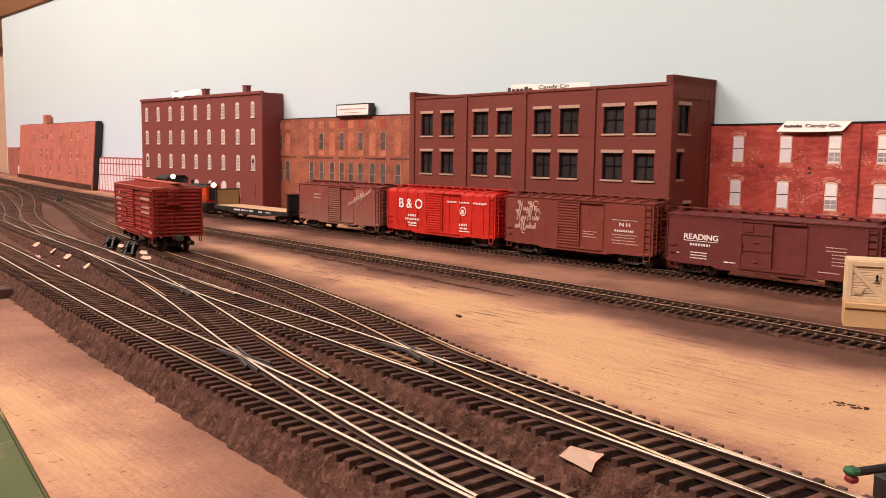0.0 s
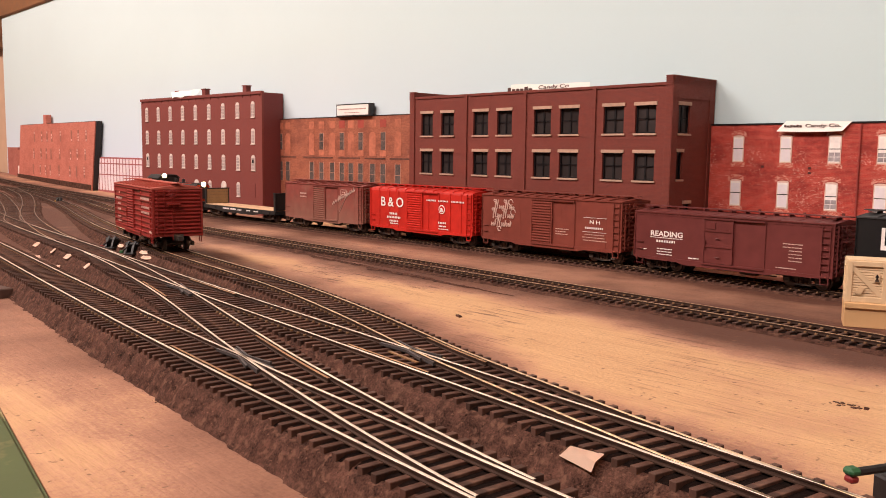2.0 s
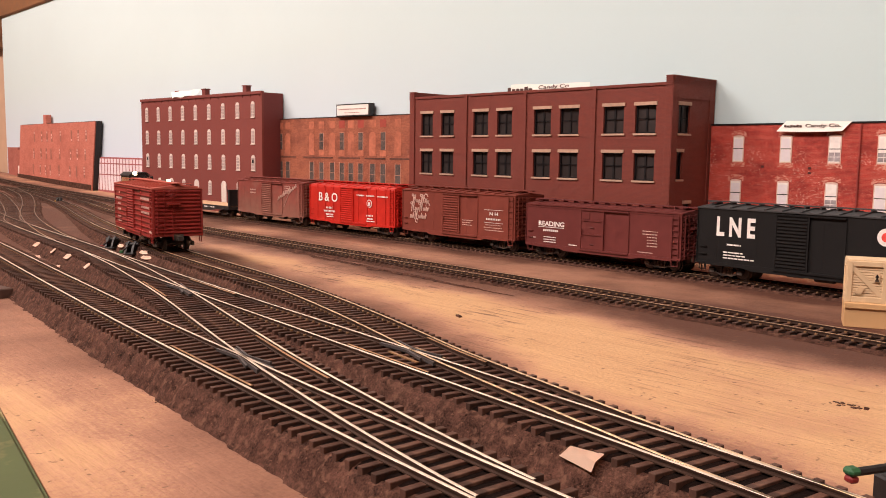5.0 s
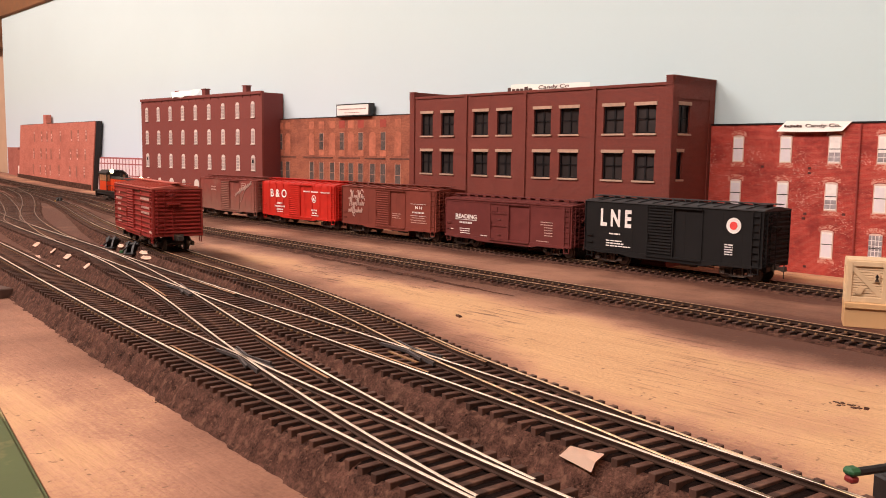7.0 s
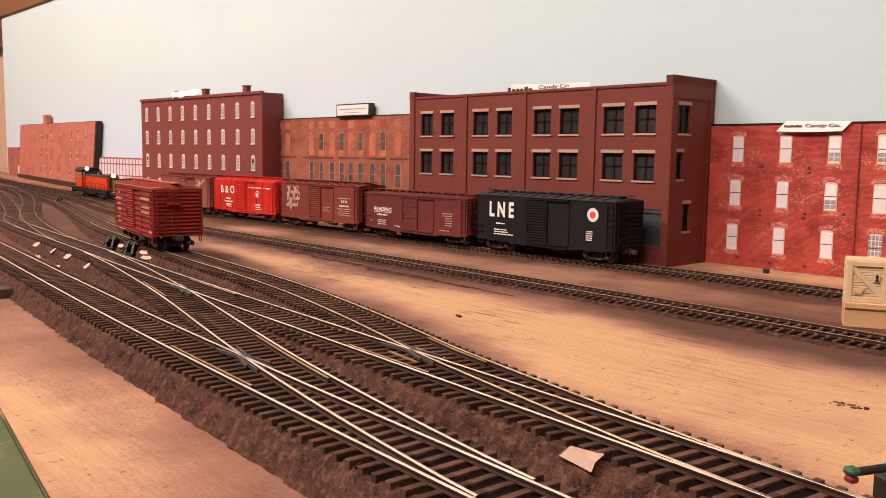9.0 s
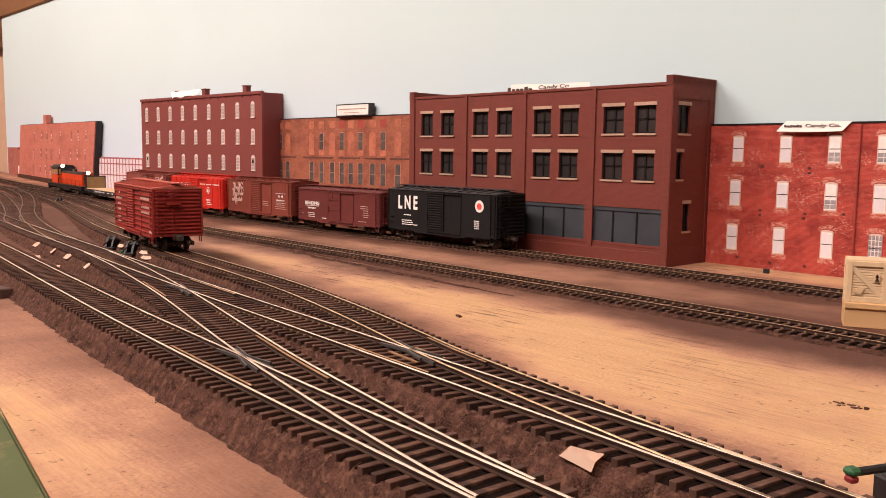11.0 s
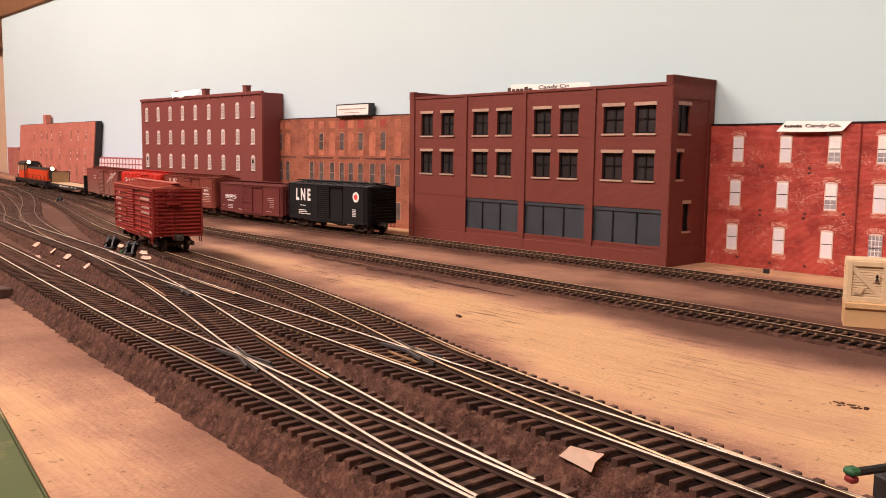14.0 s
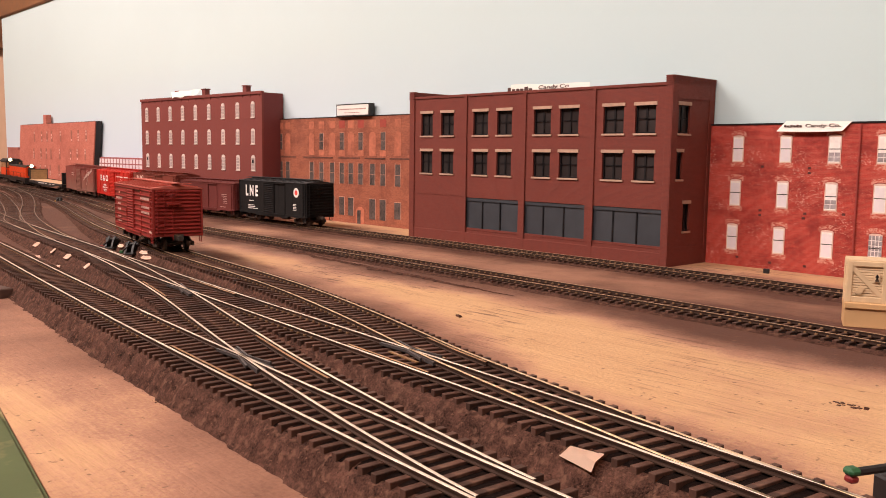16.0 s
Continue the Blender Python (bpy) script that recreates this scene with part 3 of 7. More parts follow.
def build_gravel():
    """Loose grains of earth on the shoulders of the bed."""
    rnd = random.Random(21)
    pf = np.concatenate([TRACKS[n][0] for n in FRONT])
    octa = ((1, 0, 0), (0, 1, 0), (-1, 0, 0), (0, -1, 0), (0, 0, 1), (0, 0, -1))
    tri = ((0, 1, 4), (1, 2, 4), (2, 3, 4), (3, 0, 4), (1, 0, 5), (2, 1, 5), (3, 2, 5), (0, 3, 5))
    verts, faces, mats = [], [], []
    made = 0
    while made < 15000:
        x, y = rnd.uniform(-0.95, 0.02), rnd.uniform(0.07, 0.36)
        i = min(len(BED["x"]) - 1, int(np.searchsorted(BED["x"], x)))
        j = min(len(BED["y"]) - 1, int(np.searchsorted(BED["y"], y)))
        if not 0 < i or not 0 < j:
            continue
        h = BED["h"][i - 1:i + 1, j - 1:j + 1]
        if h.min() < -0.0011:
            continue
        d = np.min(np.hypot(pf[:, 0] - x, pf[:, 1] - y))
        if d < 0.0158 or (d > 0.024 and rnd.random() < 0.7):
            continue
        u = (x - BED["x"][i - 1]) / (BED["x"][i] - BED["x"][i - 1])
        v = (y - BED["y"][j - 1]) / (BED["y"][j] - BED["y"][j - 1])
        z = GZ + far_rise(x) + max(0.0, h[0, 0] * (1 - u) * (1 - v) + h[1, 0] * u * (1 - v) + h[0, 1] * (1 - u) * v + h[1, 1] * u * v)
        s = 0.0002 + 0.0004 * rnd.random() ** 4
        t = rnd.uniform(0, 1.6)
        k = len(verts)
        for a, b, c in octa:
            q = s * rnd.uniform(0.6, 1.3)
            verts.append((x + q * (a * math.cos(t) - b * math.sin(t)), y + q * (a * math.sin(t) + b * math.cos(t)), z + 0.7 * q * c))
        faces += [tuple(k + e for e in f) for f in tri]
        mats += [1 if rnd.random() < 0.3 else 0] * 8
        made += 1
    me = bpy.data.meshes.new("loose_earth")
    me.from_pydata(verts, [], faces)
    me.materials.append(EARTH)
    me.materials.append(GRIT)
    me.polygons.foreach_set("material_index", mats)
    tagged(new("loose_earth", me), "loose brown grains of earth on the bed's shoulders", "earth grains", kind="stuff")


build_gravel()

# ---- tracks: two rails and single ties each ----


RAIL_PAINT = {"siding": 1, "main": 1, "lead": 1, "far_lead": 1, "spur": 2}


def rail_mesh(line, dirs, off, n):
    """A rail of head, web and foot swept along the line at that offset."""
    prof = [(-0.0008, -0.0018), (0.0008, -0.0018), (0.0008, -0.0015), (0.00030, -0.0013), (0.00028, -0.0008), (0.0005, -0.0006), (0.0005, -0.0001), (0.0004, 0.0), (-0.0004, 0.0), (-0.0005, -0.0001), (-0.0005, -0.0006), (-0.00028, -0.0008), (-0.00030, -0.0013), (-0.0008, -0.0015)]
    verts, faces, mats = [], [], []
    k = len(prof)
    far_end = -0.92 if n not in FLAT else -1.25
    for p, d in zip(line, dirs):
        nx, ny = -d[1], d[0]
        z = rail_z(n, p[0])
        for a, b in prof:
            verts.append((p[0] + nx * (off + a), p[1] + ny * (off + a), z + b))
    for i in range(len(line) - 1):
        for j in range(k):
            faces.append((i * k + j, i * k + (j + 1) % k, (i + 1) * k + (j + 1) % k, (i + 1) * k + j))
            mats.append((2 if line[i][0] < far_end else 0) if j in (6, 7, 8) else 1)
    faces.append(list(range(k))[::-1])
    faces.append([(len(line) - 1) * k + j for j in range(k)])
    mats += [1, 1]
    me = bpy.data.meshes.new("rail")
    me.from_pydata(verts, [], faces)
    me.materials.append((RAILTOP, BRONZE, GOLDEN)[RAIL_PAINT.get(n, 0)])
    me.materials.append(RAILSIDE)
    me.materials.append(DULLRAIL)
    me.polygons.foreach_set("material_index", mats)
    return me


def box_faces(bm, *edges):
    """The faces of a box that is added to the mesh."""
    before = set(bm.faces)
    box(bm, *edges)
    return [f for f in bm.faces if f not in before]


def tie_mesh(spikes):
    bm = box(BM(), -0.0011, 0.0011, -0.015, 0.015, -0.0044, -0.0017, 0.00014)
    if spikes:
        for s in (-1, 1):
            for q in (-1, 1):
                y = s * 0.00825 + q * 0.00125
                for f in box_faces(bm, -0.0006, 0.0006, y - 0.00045, y + 0.00045, -0.0018, -0.0010):
                    f.material_index = 1
    bmesh.ops.recalc_face_normals(bm, faces=bm.faces)
    me = bpy.data.meshes.new("tie")
    bm.to_mesh(me)
    bm.free()
    me.materials.append(TIE)
    me.materials.append(SPIKE)
    return me


TIE_MESH, LONG_TIE = tie_mesh(True), tie_mesh(False)
LABELS = {
    "front": "near yard track with bright rails on dark ties", "ladder": "yard ladder track with bright rails on dark ties",
    "spur": "spur track with brassy rails on which a red boxcar stands", "siding": "siding track of brown rails laid on bare plywood",
    "main": "back track in front of the factories carrying the train", "lead": "curving lead track with bright rails",
    "crossover": "crossover track with frogs joining two yard tracks", "far_lead": "outer curving lead track of the yard throat",
}


def build_track(n, done):
    line, dirs = TRACKS[n]
    top = thing("railway_track", LABELS[n], "railway track", group="tracks of the yard", kind="structure")
    keep = np.ones(len(line), bool)
    # a branch gives way where it runs within the rails of a track already laid
    for o in done:
        q = TRACKS[o][0]
        for i, p in enumerate(line):
            if np.min(np.hypot(q[:, 0] - p[0], q[:, 1] - p[1])) < 0.0016:
                keep[i] = False
    run = np.where(keep)[0]
    l2, d2 = line[run[0]:run[-1] + 1], dirs[run[0]:run[-1] + 1]
    for s in (-1, 1):
        r = new("rail", rail_mesh(l2, d2, s * 0.00825, n))
        r.parent = top
    if n in FLAT:
        bm = BM()
        prev = None
        for p, d in zip(line, dirs):
            row = []
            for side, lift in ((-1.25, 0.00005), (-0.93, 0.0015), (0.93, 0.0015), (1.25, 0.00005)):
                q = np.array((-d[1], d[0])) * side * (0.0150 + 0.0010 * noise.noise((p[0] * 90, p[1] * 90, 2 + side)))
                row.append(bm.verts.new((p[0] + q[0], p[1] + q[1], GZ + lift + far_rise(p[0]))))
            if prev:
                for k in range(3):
                    # middle quads: shade of the tie gaps as colour; outer ones: plain earth
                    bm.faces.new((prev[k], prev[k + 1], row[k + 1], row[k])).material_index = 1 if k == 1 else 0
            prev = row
        part("roadbed_strip", bm, [EARTH, GAPSHADE], top, "brown strip under the ties, its middle blackened as gap shade")
    far = BM()
    for i in range(len(line)):
        p, d = line[i], dirs[i]
        if not keep[i]:
            continue
        nrm = np.array((-d[1], d[0]))
        host = False
        for o in done:
            q = TRACKS[o][0]
            if np.min(np.hypot(q[:, 0] - p[0], q[:, 1] - p[1])) < 0.0245:
                host = True
        if host:
            continue
        lo, hi = -0.015, 0.015
        for o in TRACKS:
            if o == n or o in done or o in FLAT or n in FLAT:
                continue
            q = TRACKS[o][0] - p
            a = q @ d
            k = int(np.argmin(np.abs(a)))
            if abs(a[k]) < 0.005:
                off = float(q[k] @ nrm)
                if abs(off) < 0.0245:
                    lo, hi = min(lo, off - 0.015), max(hi, off + 0.015)
        ang = math.atan2(d[1], d[0]) + random.uniform(-0.02, 0.02)
        mid = p + nrm * (lo + hi) / 2
        m = Matrix.Translation((mid[0], mid[1], rail_z(n, p[0]))) @ Matrix.Rotation(ang, 4, "Z")
        std = abs(hi - lo - 0.03) < 1e-6
        if p[0] < -1.3:
            f0 = len(far.verts)
            box(far, -0.00135, 0.00135, lo, hi, -0.0044, -0.0017)
            far.verts.ensure_lookup_table()
            mm = Matrix.Translation((p[0], p[1], rail_z(n, p[0]))) @ Matrix.Rotation(ang, 4, "Z")
            for v in far.verts[f0:]:
                v.co = mm @ v.co
            continue
        t = new("tie", TIE_MESH if std else LONG_TIE)
        t.parent = top
        t.matrix_basis = m if std else m @ Matrix.Diagonal((1, (hi - lo) / 0.03, 1, 1))
    if len(far.verts):
        tagged(part("far_ties", far, TIE, top), kind="stuff")
    else:
        far.free()
    return top


def build_tracks():
    done = []
    for n in ("front", "spur", "ladder", "siding", "main", "lead", "far_lead", "crossover"):
        build_track(n, done)
        done.append(n)


def guard_rail(n, x0, x1, side, inset, material, label):
    """A short check rail beside a running rail."""
    line, dirs = TRACKS[n]
    k = (line[:, 0] > x0) & (line[:, 0] < x1)
    me = rail_mesh(line[k], dirs[k], side * (0.00825 - inset), n)
    me.materials[0] = material
    tagged(new("guard_rail", me), label, "guard rail", group="guard rails of the turnouts")


def frog(n, x, y, turn, plates, label):
    """The moulded block between two crossing rails, with wing rails and brassy contact plates."""
    f = thing("frog", label, "rail frog", pose(x, y, rail_z(n, x), 0, 0, turn), group="frogs of the turnouts")
    part("casting", prism(BM(), [(-0.019, -0.0030), (-0.004, -0.0012), (0.016, -0.0032), (0.016, 0.0032), (-0.004, 0.0012), (-0.019, 0.0030)], -0.0019, -0.0005, "z"), FROGGREY, f)
    for s in (-1, 1):
        bm = prism(BM(), [(-0.020, s * 0.0042), (-0.004, s * 0.0020), (0.010, s * 0.0048), (0.010, s * 0.0040), (-0.004, s * 0.0012), (-0.020, s * 0.0034)][::s], -0.0012, -0.00015, "z")
        part("wing_rail", bm, FROGGREY, f)
        if plates:
            part("contact_plate", box(BM(), -0.010, 0.010, s * 0.0058 - 0.0006, s * 0.0058 + 0.0006, -0.0018, -0.0013), BRASS, f, "brassy contact plate")

# ---- freight cars ----
TXT = pose(0, 0, 0, 90, 0, 0)


def build_truck(parent, x, side_mat=TRUCKM):
    """A freight truck with two side frames, a bolster and two wheelsets that turn."""
    bm = box(BM(), -0.0030, 0.0030, -0.0112, 0.0112, 0.0046, 0.0078, 0.0003)
    box(bm, -0.0010, 0.0010, -0.0030, 0.0030, 0.0078, 0.0100)
    tr = part("truck", bm, side_mat, parent, m=pose(x, 0, 0))
    for s in (-1, 1):
        a, b = sorted((s * 0.0108, s * 0.0122))
        bm = BM()
        # upper chord, lower chord and the two columns, with open windows between them
        prism(bm, [(-0.0128, 0.0058), (-0.0090, 0.0062), (-0.0045, 0.0082), (0.0045, 0.0082), (0.0090, 0.0062), (0.0128, 0.0058), (0.0128, 0.0066), (0.0092, 0.0072), (0.0048, 0.0092), (-0.0048, 0.0092), (-0.0092, 0.0072), (-0.0128, 0.0066)], a, b, "y")
        prism(bm, [(-0.0092, 0.0040), (-0.0042, 0.0020), (0.0042, 0.0020), (0.0092, 0.0040), (0.0092, 0.0049), (0.0038, 0.0030), (-0.0038, 0.0030), (-0.0092, 0.0049)], a, b, "y")
        for q in (-1, 1):
            box(bm, q * 0.0040 - 0.0006, q * 0.0040 + 0.0006, a, b, 0.0026, 0.0086)
        part("side_frame", bm, side_mat, tr)
        for q in (-1, 1):
            bm = box(BM(), q * 0.0102 - 0.0019, q * 0.0102 + 0.0019, s * 0.0126 - 0.0011, s * 0.0126 + 0.0011, 0.0033, 0.0066, 0.0004)
            part("axle_box", bm, side_mat, tr)
        bm = BM()
        for k in (-1, 1):
            for i in range(4):
                tube(bm, (k * 0.0016, s * 0.0116, 0.0030 + 0.0010 * i), (k * 0.0016, s * 0.0116, 0.0036 + 0.0010 * i), 0.0012, 8)
        part("spring", bm, RUSTY, tr, "brown coil springs")
    wheels = []
    for q in (-1, 1):
        bm = BM()
        for s in (-1, 1):
            lathe(bm, [(0.0010, s * 0.0095), (0.0044, s * 0.0094), (0.0048, s * 0.0092), (0.0049, s * 0.0075), (0.0056, s * 0.0073), (0.0056, s * 0.0069), (0.0032, s * 0.0067), (0.0010, s * 0.0066)], 18)
        tube(bm, (0, -0.0105, 0), (0, 0.0105, 0), 0.0010, 8)
        w = part("wheelset", bm, WHEELM, tr, m=pose(q * 0.0102, 0, 0.0049))
        wheels.append((w, q * 0.0102))
    return wheels


def rung_ladder(parent, x, y, z0, z1, w, n, material, face="y"):
    bm = BM()
    d = -0.0009 if face == "y" else 0.0009
    for i in range(n):
        z = z0 + (z1 - z0) * (i + 0.5) / n
        if face == "y":
            box(bm, x - w / 2, x + w / 2, y + d - 0.00025, y + d + 0.00025, z - 0.0003, z + 0.0003)
        else:
            box(bm, x + d - 0.00025, x + d + 0.00025, y - w / 2, y + w / 2, z - 0.0003, z + 0.0003)
    for s in (-1, 1):
        if face == "y":
            box(bm, x + s * w / 2 - 0.00028, x + s * w / 2 + 0.00028, y + d, y + 0.0001, z0, z1)
        else:
            box(bm, x - 0.0001, x + d, y + s * w / 2 - 0.00028, y + s * w / 2 + 0.00028, z0, z1)
    return part("ladder", bm, material, parent)


def boxcar(label, paint, roofpaint, length=0.1425, width=0.0341, z0=0.0102, z1=0.047, door="ribbed", roof="panel", ends=True, ribbed_sides=False, plain=False):
    """A boxcar on two trucks; its middle at the origin, its rails' top at z = 0. Returns the thing and its wheels."""
    car = thing("boxcar", label, "boxcar", group="freight cars")
    h, w = length / 2, width / 2
    peak = z1 + 0.0022
    bm = BM()
    if roof == "wagon":
        prof = [(-w, z0), (w, z0), (w, z1 - 0.0025), (w - 0.0006, z1 - 0.0006), (w - 0.0025, z1 + 0.0004), (0, peak), (-w + 0.0025, z1 + 0.0004), (-w + 0.0006, z1 - 0.0006), (-w, z1 - 0.0025)]
    else:
        prof = [(-w, z0), (w, z0), (w, z1), (0, peak - 0.0004), (-w, z1)]
    prism(bm, prof, -h, h)
    body = part("body", bm, paint, car)
    # sheathing joints and rivet strips
    bm = BM()
    if ribbed_sides:
        for i in range(9):
            z = z0 + 0.002 + (z1 - z0 - 0.004) * i / 8
            for s in (-1, 1):
                prism(bm, [(s * w, z - 0.0005), (s * (w + 0.0009), z - 0.0003), (s * (w + 0.0009), z + 0.0003), (s * w, z + 0.0005)], -h, h)
    elif plain:
        for s in (-1, 1):
            box(bm, -h, h, min(s * w, s * (w + 0.0003)), max(s * w, s * (w + 0.0003)), z1 - 0.0022, z1 - 0.0012)
    else:
        for i in range(11):
            x = -h + length * i / 10
            x = min(max(x, -h + 0.0005), h - 0.0005)
            for s in (-1, 1):
                box(bm, x - 0.0004, x + 0.0004, min(s * w, s * (w + (0.0005 if roof == "wagon" else 0.00008))), max(s * w, s * (w + (0.0005 if roof == "wagon" else 0.00008))), z0 + 0.0005, z1 - 0.0015)
    tagged(part("side_panel", bm, paint, body), kind="stuff")
    bm = BM()
    for s in (-1, 1):
        y = s * (w + 0.0003)
        pr = [(-h, z0 + 0.001), (h, z0 + 0.001), (h, z0 - 0.0004), (h - 0.012, z0 - 0.0012), (h - 0.034, z0 - 0.0012), (h - 0.040, z0 - 0.0026), (-h + 0.040, z0 - 0.0026), (-h + 0.034, z0 - 0.0012), (-h + 0.012, z0 - 0.0012), (-h, z0 - 0.0004)]
        prism(bm, pr, y - 0.0003, y + 0.0003, "y")
    part("side_sill", bm, paint, car)
    # roof
    if roof != "wagon":
        bm = BM()
        prism(bm, [(-w - 0.0007, z1 - 0.0005), (-w - 0.0007, z1 + 0.0003), (0, peak), (w + 0.0007, z1 + 0.0003), (w + 0.0007, z1 - 0.0005)], -h - 0.0008, h + 0.0008)
        top = part("roof", bm, roofpaint, car)
        n = 12
        high = 0.0002 if plain else 0.0008
        first = None
        for i in range(1, n):
            x = -h + length * i / n
            if first is None:
                first = part("roof_rib", prism(BM(), [(-w - 0.0006, z1 + 0.0003), (-w - 0.0006, z1 + 0.0003 + high), (0, peak + high), (w + 0.0006, z1 + 0.0003 + high), (w + 0.0006, z1 + 0.0003), (0, peak - 0.0002)], -0.0006, 0.0006), roofpaint, top, m=pose(x, 0, 0))
            else:
                again(first, pose(x, 0, 0))
    else:
        for i in range(1, 11):
            x = -h + length * i / 11
            o = [(p[0] * 1.018, p[1] + 0.0005) for p in prof[2:]]
            part("roof_rib", prism(BM(), o + [(-w, z1 - 0.0035), (0, z1 - 0.004), (w, z1 - 0.0035)], x - 0.0004, x + 0.0004), roofpaint, body)
    bm = BM()
    rb = peak + 0.0012
    for k in (-1, 0, 1):
        box(bm, -h - 0.003, h + 0.003, k * 0.0021 - 0.00095, k * 0.0021 + 0.00095, rb, rb + 0.0006)
    for i in range(14):
        x = -h + length * (i + 0.5) / 14
        box(bm, x - 0.0005, x + 0.0005, -0.003, 0.003, peak - 0.0004, rb)
    for s in (-1, 1):
        box(bm, s * (h - 0.005) - 0.002, s * (h - 0.005) + 0.002, -0.011, 0.011, rb - 0.0003, rb + 0.0003)
    part("running_board", bm, roofpaint, car)
    # ends
    for s in (-1, 1):
        bm = BM()
        for q in (-1, 1):
            box(bm, min(s * h, s * (h + 0.0005)), max(s * h, s * (h + 0.0005)), q * w - 0.0007, q * w + 0.0007, z0, z1)
        box(bm, min(s * h, s * (h + 0.0004)), max(s * h, s * (h + 0.0004)), -w + 0.0008, w - 0.0008, z0 + 0.0002, z0 + 0.0016)
        end = part("end", bm, paint, car)
        n = 12 if ribbed_sides else 11
        first = None
        deep = 0.0012 if ribbed_sides else 0.0011
        for i in range(n):
            z = z0 + 0.003 + (z1 - z0 - 0.005) * i / (n - 1)
            if first is None:
                pr = [(s * h, -0.0010), (s * (h + deep), -0.0003), (s * (h + deep), 0.0003), (s * h, 0.0010)]
                first = part("rib", prism(BM(), pr, -w + 0.0012, w - 0.0012, "y"), paint, end, m=pose(0, 0, z))
            else:
                again(first, pose(0, 0, z))
        if s > 0:
            bm = box(BM(), h + 0.0004, h + 0.0046, -0.0085, 0.0012, z1 - 0.0112, z1 - 0.0104)
            for y in (-0.0075, 0.0):
                tube(bm, (h + 0.0036, y, z1 - 0.0110), (h + 0.0004, y, z1 - 0.0150), 0.0003, 5)
            part("brake_platform", bm, paint, car)
            part("brake_rod", tube(BM(), (h + 0.0022, -0.0042, z0 - 0.002), (h + 0.0022, -0.0042, z1 - 0.004), 0.00035, 6), paint, car)
        rung_ladder(car, s * (h + (0.0009 if s > 0 else -0.0027 + 0.0018)), -w + 0.0050, z0 + 0.001, z1 - 0.001, 0.0048, 7, paint, "x")
        bm = BM()
        by, bz, bx = -0.0042, z1 - 0.0035, s * (h + 0.0026)
        tube(bm, (s * (h + 0.001), by, bz), (bx, by, bz), 0.0004, 6)
        for i in range(12):
            a, b = 2 * math.pi * i / 12, 2 * math.pi * (i + 1) / 12
            tube(bm, (bx, by + 0.0028 * math.cos(a), bz + 0.0028 * math.sin(a)), (bx, by + 0.0028 * math.cos(b), bz + 0.0028 * math.sin(b)), 0.00035, 5)
        for i in range(3):
            a = math.pi * i / 3
            tube(bm, (bx, by + 0.0028 * math.cos(a), bz + 0.0028 * math.sin(a)), (bx, by - 0.0028 * math.cos(a), bz - 0.0028 * math.sin(a)), 0.00028, 5)
        if s > 0:
            part("brake_wheel", bm, paint, car)
        else:
            bm.free()
        bm = BM()
        box(bm, min(s * h, s * (h + 0.0015)), max(s * h, s * (h + 0.0015)), -0.0035, 0.0035, z0 - 0.0022, z0 + 0.0015)
        box(bm, min(s * h, s * (h + 0.0068)), max(s * h, s * (h + 0.0068)), -0.0011, 0.0011, z0 - 0.0018, z0 + 0.0002)
        box(bm, min(s * (h + 0.0052), s * (h + 0.0078)), max(s * (h + 0.0052), s * (h + 0.0078)), -0.0020, 0.0016, z0 - 0.0026, z0 + 0.0006, 0.0003)
        tube(bm, (s * (h + 0.006), 0.0008, z0 - 0.002), (s * (h + 0.0052), 0.0025, z0 - 0.0078), 0.00035, 5)
        part("coupler", bm, TRUCKM, car)
    # doors on both sides
    dx0, dx1, dx2 = -0.0155, 0.0055, 0.028
    for s in (-1, 1):
        def yy(a, b):
            return (s * (w + a), s * (w + b)) if s > 0 else (s * (w + b), s * (w + a))
        bm = BM()
        box(bm, dx0, dx1, *yy(0.0001, 0.0009), z0 + 0.001, z1 - 0.0022)
        for x in (dx0, dx1):
            box(bm, x - 0.0005, x + 0.0005, *yy(0.0001, 0.0013), z0 + 0.001, z1 - 0.0022)
        dr = part("door", bm, paint, car)
        if door == "ribbed":
            first = None
            for i in range(15):
                z = z0 + 0.0028 + (z1 - z0 - 0.0068) * i / 14
                if first is None:
                    first = part("rib", prism(BM(), [(s * (w + 0.0008), -0.0009), (s * (w + 0.0016), -0.0003), (s * (w + 0.0016), 0.0002), (s * (w + 0.0008), 0.0006)], dx0 + 0.001, dx1 - 0.001), paint, dr, m=pose(0, 0, z))
                else:
                    again(first, pose(0, 0, z))
        else:
            for i in range(2):
                z = z0 + 0.0122 + 0.0105 * i
                part("batten", box(BM(), dx0, dx1, *yy(0.0008, 0.0015), z - 0.0006, z + 0.0006), paint, dr)
            part("door_plate", box(BM(), dx0 + 0.0015, dx0 + 0.0085, *yy(0.0008, 0.0013), z1 - 0.0085, z1 - 0.0040), paint, dr)
            for z in (z0 + 0.005, z0 + 0.0175):
                part("grab_iron", tube(BM(), (dx0 + 0.009, s * (w + 0.0016), z), (dx0 + 0.0125, s * (w + 0.0016), z), 0.00035, 6), paint, dr)
        bm = BM()
        box(bm, dx0 + 0.001, dx0 + 0.0016, *yy(0.0012, 0.0022), z0 + 0.010, z0 + 0.016)
        part("handle", bm, paint, dr)
        bm = BM()
        box(bm, dx0 - 0.001, dx2, *yy(0.0002, 0.0017), z1 - 0.0022, z1 - 0.0014)
        box(bm, dx0 - 0.001, dx2, *yy(0.0002, 0.0015), z0 - 0.0004, z0 + 0.0008)
        box(bm, dx2 - 0.0006, dx2 + 0.0002, *yy(0.0001, 0.0006), z0 + 0.001, z1 - 0.002)
        part("door_track", bm, paint, car)
